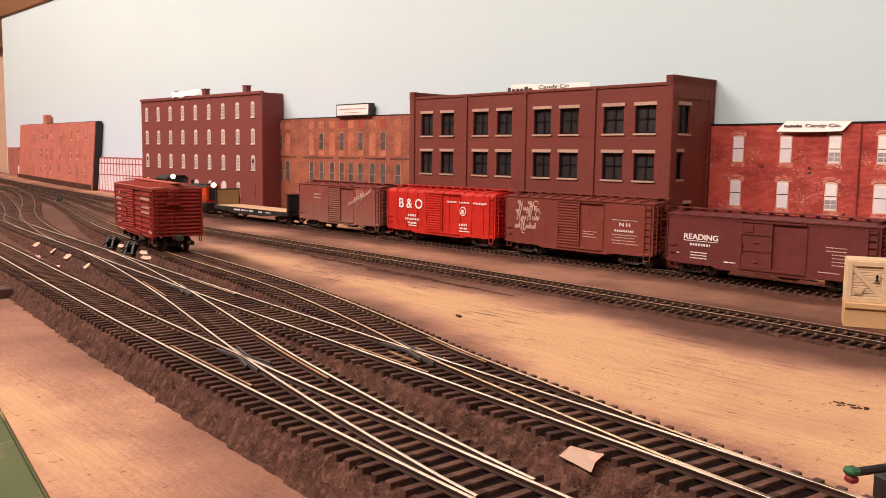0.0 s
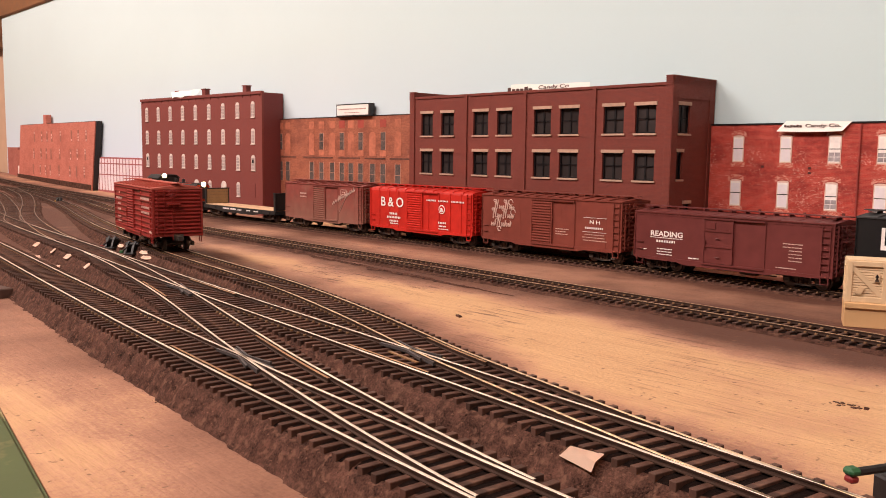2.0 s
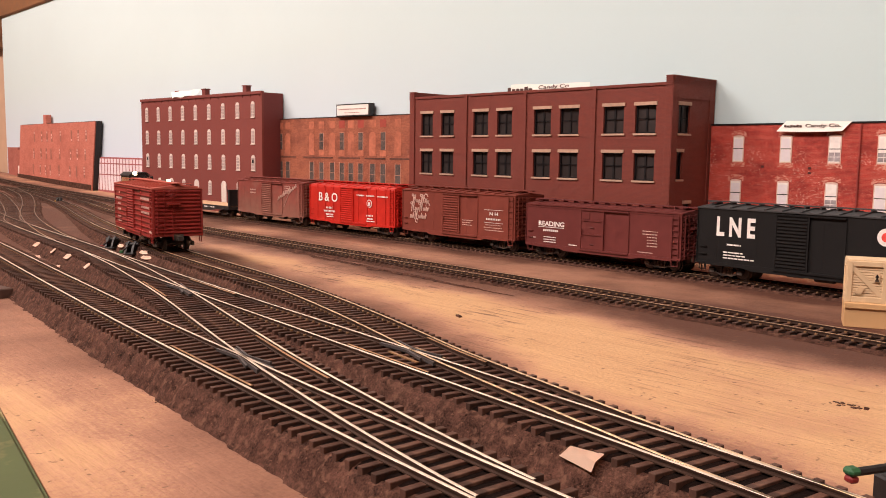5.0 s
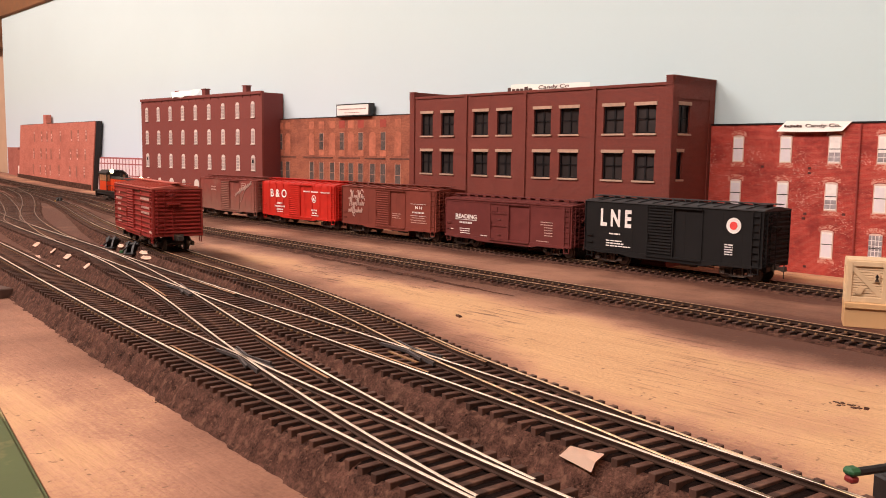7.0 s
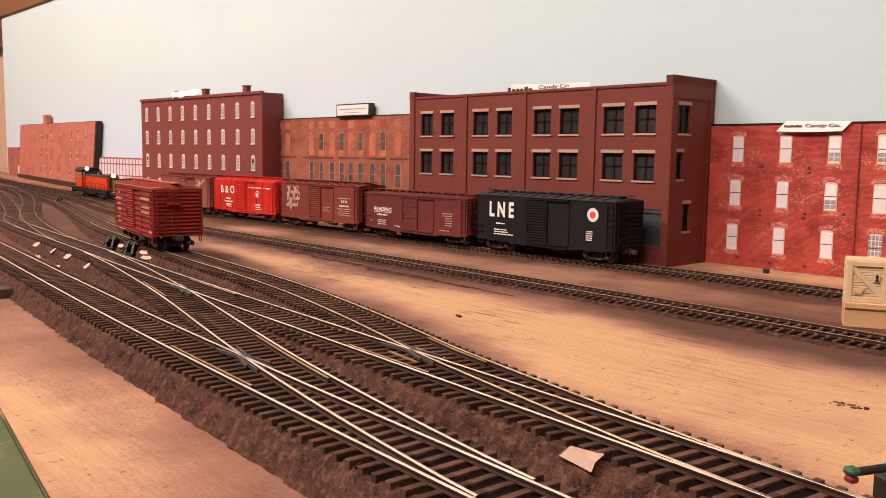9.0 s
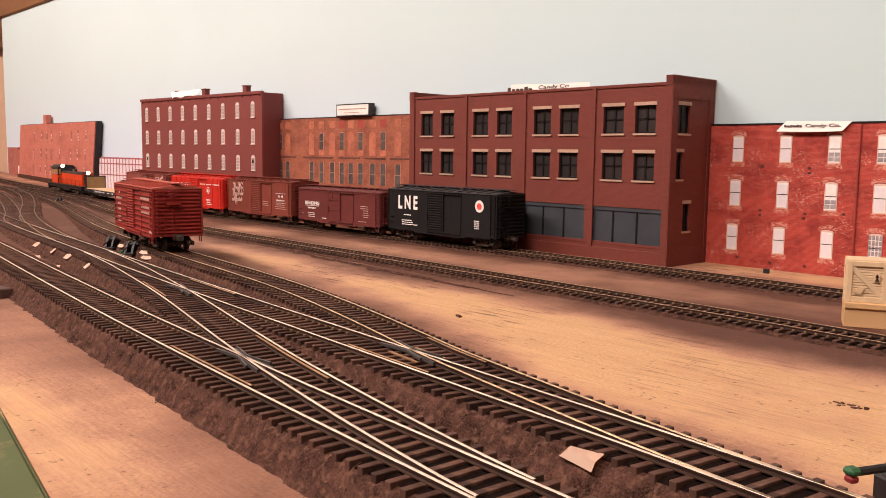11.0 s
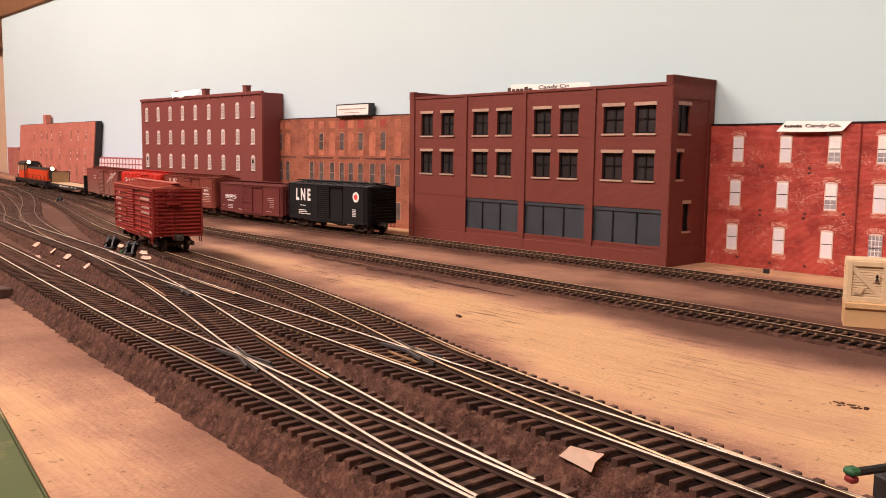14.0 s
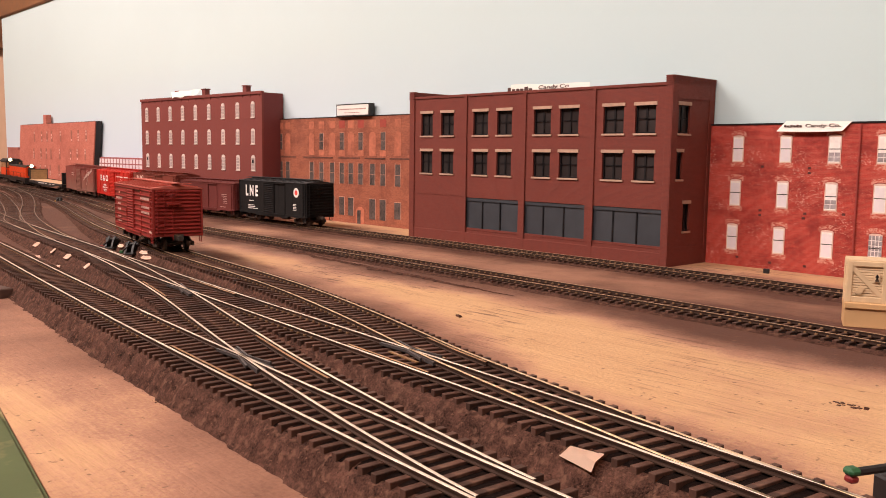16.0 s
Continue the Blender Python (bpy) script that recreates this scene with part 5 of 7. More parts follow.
STONE = mat("tan_painted_stone", (0.43, 0.28, 0.20), 0.7, scale=300, vary=0.2)
DARKFRAME = mat("black_window_frame", (0.009, 0.008, 0.009), 0.5, bump=0, spec=0.25)
DARKGLASS = mat("dark_window_film", (0.030, 0.024, 0.023), 0.35, scale=60, vary=0.4, bump=0, spec=0.2)
SLATE = mat("blue_grey_loading_door", (0.038, 0.042, 0.049), 0.55, scale=120, vary=0.2)
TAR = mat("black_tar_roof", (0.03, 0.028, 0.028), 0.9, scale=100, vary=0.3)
MILLBRICK = brick_mat("maroon_moulded_brick", (0.200, 0.045, 0.035), (0.182, 0.040, 0.031), (0.155, 0.037, 0.030), 0.0026, 0.0009, stain=(0.20, 0.06, 0.05), stain_amount=0.2, bump=0.25)
CREAM = mat("cream_window_casting", (0.66, 0.56, 0.50), 0.6, scale=400, vary=0.1)


def wall_with_holes(bm, u0, u1, v0, v1, holes, t, at):
    """A wall of thickness t from u0..u1, v0..v1 with rectangular openings right through it; at(u, v, w) gives the place."""
    us = sorted({u0, u1, *[h[0] for h in holes], *[h[1] for h in holes]})
    vs = sorted({v0, v1, *[h[2] for h in holes], *[h[3] for h in holes]})

    def solid(i, j):
        if i < 0 or j < 0 or i >= len(us) - 1 or j >= len(vs) - 1:
            return False
        u, v = (us[i] + us[i + 1]) / 2, (vs[j] + vs[j + 1]) / 2
        return not any(h[0] < u < h[1] and h[2] < v < h[3] for h in holes)
    made = {}

    def vert(u, v, w):
        k = (round(u, 6), round(v, 6), w)
        if k not in made:
            made[k] = bm.verts.new(at(u, v, w))
        return made[k]
    for i in range(len(us) - 1):
        for j in range(len(vs) - 1):
            if not solid(i, j):
                continue
            a, b, c, d = us[i], us[i + 1], vs[j], vs[j + 1]
            bm.faces.new([vert(a, c, 0), vert(b, c, 0), vert(b, d, 0), vert(a, d, 0)])
            bm.faces.new([vert(a, d, t), vert(b, d, t), vert(b, c, t), vert(a, c, t)])
            for di, dj, e in ((-1, 0, ((a, d), (a, c))), (1, 0, ((b, c), (b, d))), (0, -1, ((a, c), (b, c))), (0, 1, ((b, d), (a, d)))):
                if not solid(i + di, j + dj):
                    (p, q), (r, s) = e
                    bm.faces.new([vert(p, q, 0), vert(p, q, t), vert(r, s, t), vert(r, s, 0)])
    return bm


def sash_window(parent, x0, x1, z0, z1, y, deep=0.0022, side=None):
    """A dark sash window in an opening, with a stone lintel and sill. side: the x of a wall that faces +x."""
    def put(name, x0, x1, ya, yb, z0, z1, material, owner, label=""):
        if side is None:
            return part(name, box(BM(), x0, x1, y + ya, y + yb, z0, z1), material, owner, label)
        return part(name, box(BM(), side - yb, side - ya, x0, x1, z0, z1), material, owner, label)
    w, h = x1 - x0, z1 - z0
    win = put("window", x0, x1, deep + 0.0006, deep + 0.0010, z0, z1, DARKGLASS, parent, "dark glazed sash window")
    f = 0.0011
    bm = BM()

    def add(a, b, ya, yb, c, d):
        if side is None:
            box(bm, a, b, y + ya, y + yb, c, d)
        else:
            box(bm, side - yb, side - ya, a, b, c, d)
    add(x0, x0 + f, deep - 0.0006, deep + 0.0008, z0, z1)
    add(x1 - f, x1, deep - 0.0006, deep + 0.0008, z0, z1)
    add(x0, x1, deep - 0.0006, deep + 0.0008, z1 - f, z1)
    add(x0, x1, deep - 0.0006, deep + 0.0008, z0, z0 + f)
    xm, zm = (x0 + x1) / 2, z0 + h * 0.53
    add(xm - 0.0008, xm + 0.0008, deep - 0.0003, deep + 0.0008, z0, z1)
    add(x0, x1, deep - 0.0003, deep + 0.0008, zm - 0.0005, zm + 0.0005)
    part("window_frame", bm, DARKFRAME, win)
    put("lintel", x0 - 0.0011, x1 + 0.0011, -0.0007, 0.0012, z1 + 0.0001, z1 + 0.0027, STONE, win, "tan stone lintel")
    put("sill", x0 - 0.0011, x1 + 0.0011, -0.0011, 0.0012, z0 - 0.0015, z0, STONE, win, "tan stone sill")
    return win


def candy_factory():
    b = thing("factory_building", "red-brown brick factory kit with black windows and grey loading doors", "building", group="factories along the backdrop")
    x0, x1, y0, y1 = -0.6678, -0.3638, FACADE, 0.6305
    zt, zp = 0.1362, 0.1420
    pairs = [(-0.651, -0.6341), (-0.6218, -0.6040), (-0.5772, -0.558), (-0.5465, -0.5283), (-0.5021, -0.4829), (-0.4729, -0.4530), (-0.4276, -0.4078), (-0.3971, -0.3782)]
    rows = [(0.0984, 0.1199), (0.0616, 0.0829)]
    bays = [(-0.5873, -0.5188), (-0.5128, -0.4441), (-0.4388, -0.3701)]
    holes = [(a, c, d, e) for a, c in pairs for d, e in rows] + [(a, c, 0.0110, 0.0398) for a, c in bays]
    bm = wall_with_holes(BM(), x0, x1, GZ, zt, holes, 0.003, lambda u, v, w: (u, y0 + w, v))
    part("front_wall", bm, KITBRICK, b)
    bm = BM()
    for a, c in ((x0, x0 + 0.0072), (-0.5893, -0.5850), (-0.5142, -0.5106), (-0.4388, -0.4350), (x1 - 0.0055, x1)):
        top = zp if (a == x0 or c == x1) else zt - 0.0002
        box(bm, a, c, y0 - 0.0013, y0 + (0.0029 if top == zp else -0.0001), GZ, top, 0.0002)
    box(bm, x0, x1, y0 - 0.0009, y0 - 0.0001, zt - 0.0016, zt + 0.0006)
    part("pilaster", bm, KITBRICK, b)
    # plinth along the foot, and the moulded seams of the blank ground floor bay
    part("plinth", box(BM(), x0 + 0.0073, x1 - 0.0056, y0 - 0.0011, y0 - 0.0001, GZ, 0.0062, 0.0003), KITBRICK, b)
    part("moulded_seam", box(BM(), x0 + 0.0073, -0.5894, y0 - 0.0004, y0 - 0.0001, 0.0408, 0.0413), KITBRICK, b)
    part("moulded_seam", box(BM(), -0.5849, x1 - 0.0056, y0 - 0.0004, y0 - 0.0001, 0.0092, 0.0097), KITBRICK, b)
    bm = BM()
    for i in range(5):
        z = zp - 0.0010 - 0.0016 * i
        box(bm, x1 - 0.0057, x1 + 0.0004, y0 - 0.0017, y0 + 0.0005, z, z + 0.0008)
        box(bm, x0 - 0.0004, x0 + 0.0074, y0 - 0.0017, y0 + 0.0005, z, z + 0.0008)
    tagged(part("corbel", bm, KITBRICK, b), kind="stuff")
    sholes = [(0.5800, 0.5960, 0.0984, 0.1199), (0.5795, 0.5878, 0.0632, 0.0840), (0.5915, 0.6010, 0.0225, 0.0440)]
    bm = wall_with_holes(BM(), y0 + 0.0031, y1, GZ, zp, sholes, 0.003, lambda u, v, w: (x1 - w, u, v))
    part("end_wall", bm, KITSIDE, b)
    for k in range(5):
        part("corbel_course", box(BM(), x1 + 0.0008, x1 + 0.0017 - 0.0002 * k, y0 + 0.0006, y1, zp - 0.0012 - 0.0013 * k, zp - 0.0004 - 0.0013 * k), KITSIDE, b)
    part("end_pilaster", box(BM(), x1 + 0.0001, x1 + 0.0008, y0 - 0.0012, y0 + 0.0060, GZ, zp), KITSIDE, b)
    part("end_pilaster", box(BM(), x1 + 0.0001, x1 + 0.0008, y1 - 0.0075, y1, GZ, zp), KITSIDE, b)
    part("frieze", box(BM(), x1 + 0.0001, x1 + 0.0008, y0 + 0.0061, y1 - 0.0076, 0.1250, zp), KITSIDE, b)
    part("end_plinth", box(BM(), x1 + 0.0001, x1 + 0.0007, y0 + 0.0061, y1 - 0.0076, GZ, 0.0105), KITSIDE, b)
    bm = wall_with_holes(BM(), y0 + 0.0031, y1, GZ, zp, [], 0.003, lambda u, v, w: (x0 + w, u, v))
    part("end_wall", bm, KITSIDE, b)
    part("rear_wall", box(BM(), x0 + 0.0031, x1 - 0.0031, y1 - 0.003, y1 - 0.0001, GZ, zt), KITBRICK, b)
    part("roof", box(BM(), x0 + 0.0031, x1 - 0.0031, y0 + 0.0031, y1 - 0.0031, zt - 0.010, zt - 0.008), TAR, b)
    for a, c in pairs:
        for d, e in rows:
            sash_window(b, a, c, d, e, y0)
    for a, c, d, e in sholes:
        sash_window(b, a, c, d, e, y0, side=x1)
    for a, c in bays:
        n = 3
        w = (c - a) / n
        bm = box(BM(), a, c, y0 + 0.0006, y0 + 0.0016, 0.0366, 0.0398)
        hd = part("loading_door", bm, SLATE, b, "blue-grey loading door in three panels")
        for i in range(n):
            part("panel", box(BM(), a + i * w + 0.0006, a + (i + 1) * w - 0.0006, y0 + 0.0016, y0 + 0.0022, 0.0110, 0.0366), SLATE, hd)
            part("door_post", box(BM(), a + i * w - 0.0006 if i else a, a + i * w + 0.0006, y0 + 0.0008, y0 + 0.0020, 0.0110, 0.0366), DARKFRAME, hd)
    # added unseen black board, standing in for the dark room behind the glass
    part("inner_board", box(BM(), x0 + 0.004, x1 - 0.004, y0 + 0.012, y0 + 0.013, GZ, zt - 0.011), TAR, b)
    # paper sign behind the parapet
    sg = thing("paper_sign", "curled white paper sign with dark lettering behind the parapet", "sign")
    bm = BM()
    n = 16
    xs = [-0.5592 + (0.0990) * i / n for i in range(n + 1)]
    for k in range(n):
        za, zb = [0.1452 - 0.0026 * (x + 0.5592) / 0.099 + 0.0004 * math.sin((x + 0.5592) * 90) for x in xs[k:k + 2]]
        ya, yb = [FACADE + 0.0205 + 0.0008 * math.sin((x + 0.55) * 60) for x in xs[k:k + 2]]
        v = [bm.verts.new(p) for p in ((xs[k] + 0.002, ya, 0.1285), (xs[k + 1] + 0.002, yb, 0.1285), (xs[k + 1] + 0.008 * (1 - (k + 1) / n), yb + 0.003, zb), (xs[k] + 0.008 * (1 - k / n), ya + 0.003, za))]
        bm.faces.new(v)
    bmesh.ops.remove_doubles(bm, verts=bm.verts, dist=1e-6)
    bmesh.ops.solidify(bm, geom=list(bm.faces), thickness=0.0002)
    part("paper", bm, PAPER, sg)
    bm = BM()
    for i, tall in enumerate((1.0, 0.65, 0.7, 0.65, 1.0, 0.65)):
        box(bm, -0.5545 + 0.0052 * i, -0.5510 + 0.0052 * i, FACADE + 0.0217, FACADE + 0.0223, 0.1380, 0.1382 + 0.0042 * tall)
    part("lettering", bm, INK, sg)
    lettering("Candy Co", 0.0046, 0.0350, INK, sg, pose(-0.5175, FACADE + 0.0224, 0.1407, 80, 0, 0))


def arched(x, z0, z1, w, n=8, r=0.75):
    """Outline of an arched opening of half width w."""
    pts = [(x - w, z0), (x + w, z0)]
    zc = z1 - w * r
    for i in range(n + 1):
        a = math.pi * i / n
        pts.append((x + w * math.cos(a), zc + w * r * math.sin(a)))
    return pts


def arched_window(parent, x, z0, z1, w, y, material, glass, panes=(2, 4), label=""):
    prism_bm = prism(BM(), arched(x, z0, z1, w), y - 0.0006, y + 0.0004, "y")
    win = part("window", prism_bm, material, parent, label)
    cols, rows = panes
    if not cols:
        return win
    bm = BM()
    iw, ih = (2 * w - 0.0014) / cols, (z1 - z0 - w * 0.6 - 0.0012) / rows
    for i in range(cols):
        for j in range(rows):
            a, c = x - w + 0.0007 + i * iw, z0 + 0.0008 + j * ih
            box(bm, a + 0.0004, a + iw - 0.0004, y - 0.0008, y - 0.0005, c + 0.00035, c + ih - 0.00035)
    part("pane", bm, glass, win, "small grey panes")
    part("sill", box(BM(), x - w - 0.0006, x + w + 0.0006, y - 0.0012, y, z0 - 0.0010, z0), material, win)
    return win


def mill():
    """The four-storey mill with cream arched windows."""
    s = 1.045
    y0, y1 = 0.597, 0.6305
    H = 0.0797

    def Z(z):
        return H + (z - H) * s
    b = thing("mill_building", "maroon brick mill kit with rows of cream arched windows", "building", group="factories along the backdrop")
    x0, x1, zt = -1.3172 * s, -0.9553 * s, Z(0.1558)
    part("front_wall", box(BM(), x0, x1, y0, y0 + 0.003, GZ, zt), MILLBRICK, b)
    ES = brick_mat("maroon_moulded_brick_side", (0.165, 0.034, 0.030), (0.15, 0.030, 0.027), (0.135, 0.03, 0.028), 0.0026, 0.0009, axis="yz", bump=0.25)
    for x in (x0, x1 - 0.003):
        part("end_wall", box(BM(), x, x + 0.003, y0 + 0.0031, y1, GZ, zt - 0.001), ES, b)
    part("roof", box(BM(), x0 + 0.0031, x1 - 0.0031, y0 + 0.0031, y1, zt - 0.006, zt - 0.004), TAR, b)
    bm = BM()
    box(bm, x0 - 0.001, x1 + 0.001, y0 - 0.0016, y0 + 0.003, zt - 0.003, zt + 0.0008)
    for i in range(17):
        x = x0 + 0.006 + (x1 - x0 - 0.012) * i / 16
        prism(bm, [(y0 - 0.0015, zt - 0.003), (y0, zt - 0.003), (y0, zt - 0.0075)], x - 0.0007, x + 0.0007)
    part("cornice", bm, MILLBRICK, b)
    GREYP = mat("grey_window_pane", (0.40, 0.31, 0.29), 0.35, scale=300, vary=0.3, bump=0)
    cols = [(-1.2972 + 0.03993 * i) * s for i in range(9)]
    for i, x in enumerate(cols):
        for j, (a, c) in enumerate(((0.1240, 0.1440), (0.0905, 0.1100), (0.0565, 0.0762))):
            win = arched_window(b, x, Z(a), Z(c), 0.0049, y0, CREAM, GREYP, (2, 4), "cream arched window")
            if (i, j) in ((8, 2), (0, 2)):
                part("hole", box(BM(), x - 0.0022, x + 0.0020, y0 - 0.0010, y0 - 0.0008, Z(a) + 0.0095, Z(a) + 0.0145), DARKFRAME, win, "dark hole in the casting")
    for i, x in enumerate(cols):
        if i in (6, 4, 2):
            arched_window(b, x, Z(0.0120) - 0.004, Z(0.0411), 0.0072, y0, CREAM, GREYP, (0, 0), "cream arched door")
        elif i < 8:
            arched_window(b, x, Z(0.0220), Z(0.0407), 0.0046, y0, CREAM, GREYP, (2, 4), "cream arched window")
        else:
            part("blind_window", box(BM(), x - 0.0045, x + 0.0045, y0 - 0.0005, y0 + 0.0002, Z(0.0220), Z(0.0400)), MILLBRICK, b)
    for px in (-1.203, -1.121, -1.007):
        x = px * s
        bm = box(BM(), x - 0.0050, x + 0.0050, y0 + 0.0045, y0 + 0.0120, zt - 0.006, zt + 0.0090, 0.0003)
        box(bm, x - 0.0064, x + 0.0064, y0 + 0.0036, y0 + 0.0130, zt + 0.0090, zt + 0.0104, 0.0003)
        part("chimney", bm, MILLBRICK, b)
    turn = Matrix.Translation((x1, y0, 0)) @ Matrix.Rotation(radians(3.0), 4, "Z") @ Matrix.Diagonal((0.885, 1, 1, 1)) @ Matrix.Translation((-x1, -y0, 0))
    b.matrix_basis = turn
    sg = thing("paper_sign", "small curled cream paper sign on the mill roof", "sign")
    bm = BM()
    foot, head = [], []
    for k in range(11):
        u = k / 10
        x = (-1.207 + 0.082 * u) * s
        wave = 0.0011 * math.sin(k * 1.3)
        foot.append(bm.verts.new((x + 0.003 * (1 - u), y0 - 0.0030 - wave, zt - 0.0010 + 0.0035 * u + wave)))
        head.append(bm.verts.new((x - 0.010 * (1 - u), y0 + 0.0015 + wave, zt + 0.0085 + 0.0012 * u - 0.5 * wave)))
    for k in range(10):
        bm.faces.new((foot[k], foot[k + 1], head[k + 1], head[k]))
    bmesh.ops.remove_doubles(bm, verts=bm.verts, dist=1e-6)
    bmesh.ops.solidify(bm, geom=list(bm.faces), thickness=0.0002)
    part("paper", bm, PAPER, sg)
    sg.matrix_basis = turn


def brown_flat():
    """Thin printed front of an orange-brown brick works."""
    y0 = 0.6262
    b = thing("printed_factory_front", "thin printed front of a weathered orange-brown brick works", "building flat", group="factories along the backdrop")
    BR = printed_brick("printed_orange_brick", (0.34, 0.105, 0.055), (0.165, 0.050, 0.032), (0.50, 0.24, 0.17), 0.35, 0.0024, 0.0009, blotch=42)
    PALE = mat("printed_infill_brick", (0.43, 0.135, 0.075), 0.8, scale=260, vary=0.3, bump=0)
    REDP = mat("printed_red_panel", (0.35, 0.060, 0.042), 0.8, scale=200, vary=0.2, bump=0)
    DK = mat("printed_grey_window", (0.085, 0.062, 0.054), 0.6, scale=420, vary=0.75, bump=0)
    JAMB = mat("printed_pale_jamb", (0.46, 0.24, 0.17), 0.8, scale=300, vary=0.3, bump=0)
    SOOT = mat("printed_soot_stain", (0.13, 0.05, 0.035), 0.8, scale=200, vary=0.5, bump=0)
    x0, x1, zt = -1.004, -0.668, 0.1236
    part("printed_board", box(BM(), x0, x1, y0, 0.6318, GZ, zt), BR, b)
    part("edge_strip", box(BM(), x0, x1, y0 - 0.0004, y0 + 0.003, zt, zt + 0.0010), DARKFRAME, b)
    cols = [(-0.999, 1), (-0.982, 0), (-0.926, 0), (-0.9042, 1), (-0.881, 0), (-0.8609, 1), (-0.8425, 0), (-0.823, 1), (-0.800, 0), (-0.7805, 1), (-0.7535, 0)]
    for k, (x, openw) in enumerate(cols):
        if openw:
            w = part("window", box(BM(), x - 0.0042, x + 0.0042, y0 - 0.0003, y0 + 0.0002, 0.0845, 0.1045), DK, b, "printed grey window")
            bm = BM()
            box(bm, x + 0.0042, x + 0.0049, y0 - 0.00035, y0 + 0.0002, 0.0840, 0.1050)
            box(bm, x - 0.0048, x + 0.0049, y0 - 0.00035, y0 + 0.0002, 0.1045, 0.1052)
            box(bm, x - 0.0042, x + 0.0042, y0 - 0.0005, y0 - 0.0003, 0.0945, 0.0950)
            part("window_frame", bm, JAMB, w)
            part("panel", box(BM(), x - 0.0058, x + 0.0058, y0 - 0.00025, y0 + 0.0002, 0.0770, 0.0835), PALE, b)
        else:
            part("window", prism(BM(), arched(x, 0.0775, 0.1055, 0.0060), y0 - 0.0003, y0 + 0.0002, "y"), PALE, b, "bricked-up arched window")
        part("panel", box(BM(), x - 0.0058, x + 0.0058, y0 - 0.00025, y0 + 0.0002, 0.1105, 0.1195), REDP if k in (5, 7, 9) else PALE, b)
        w = part("window", box(BM(), x - 0.0044, x + 0.0044, y0 - 0.0003, y0 + 0.0002, 0.0430, 0.0680), DK, b, "printed grey window")
        bm = BM()
        for a, c in ((x - 0.0052, x - 0.0044), (x + 0.0044, x + 0.0052)):
            box(bm, a, c, y0 - 0.00035, y0 + 0.0002, 0.0425, 0.0690)
        box(bm, x - 0.0050, x + 0.0050, y0 - 0.00035, y0 + 0.0002, 0.0555, 0.0560)
        part("window_frame", bm, JAMB, w)
    for x, z0, z1, w in ((-0.8609, 0.0045, 0.0265, 0.0052), (-0.8425, 0.0045, 0.0265, 0.0052), (-0.800, 0.0025, 0.0265, 0.0056), (-0.7805, 0.0025, 0.0265, 0.0056), (-0.7535, 0.0055, 0.0245, 0.0056), (-0.926, 0.0045, 0.0265, 0.0052), (-0.9042, 0.0045, 0.0265, 0.0052), (-0.881, 0.0045, 0.0265, 0.0052)):
        win = part("window", box(BM(), x - w, x + w, y0 - 0.0003, y0 + 0.0002, z0, z1), DK, b, "printed dark window")
        bm = box(BM(), x + w, x + w + 0.0008, y0 - 0.00035, y0 + 0.0002, z0, z1 + 0.0007)
        box(bm, x - w - 0.0004, x + w, y0 - 0.00035, y0 + 0.0002, z1, z1 + 0.0007)
        part("window_frame", bm, JAMB, win)
    dr = part("door", prism(BM(), arched(-0.8235, GZ, 0.0165, 0.0085), y0 - 0.0004, y0 + 0.0002, "y"), PALE, b, "printed orange doorway")
    part("opening", box(BM(), -0.8290, -0.8225, y0 - 0.0006, y0 - 0.0003, GZ, 0.0120), DK, dr)
    bm = BM()
    for a, c in ((-1.003, -0.962), (-0.945, -0.88), (-0.868, -0.825), (-0.815, -0.776), (-0.768, -0.725)):
        box(bm, a, c, y0 - 0.0005, y0 + 0.0002, 0.0735, 0.0752)
    part("string_course", bm, SOOT, b)
    sg = thing("rooftop_sign", "white rooftop billboard with a black frame", "sign")
    part("frame", box(BM(), -0.8660, -0.8000, 0.6215, 0.6290, 0.1240, 0.1388, 0.0002), BLACK, sg)
    part("board", box(BM(), -0.8640, -0.8022, 0.6211, 0.6216, 0.1254, 0.1374), PAPER, sg, "white sign board")
    FADEINK = mat("faded_maroon_ink", (0.42, 0.20, 0.17), 0.7, bump=0)
    bars([(-0.8600, 0.1325, 0.054, 0.0019)], FADEINK, sg, 0.6209)
    bars([(-0.8490, 0.1283, 0.030, 0.0009)], FADEINK, sg, 0.6209)


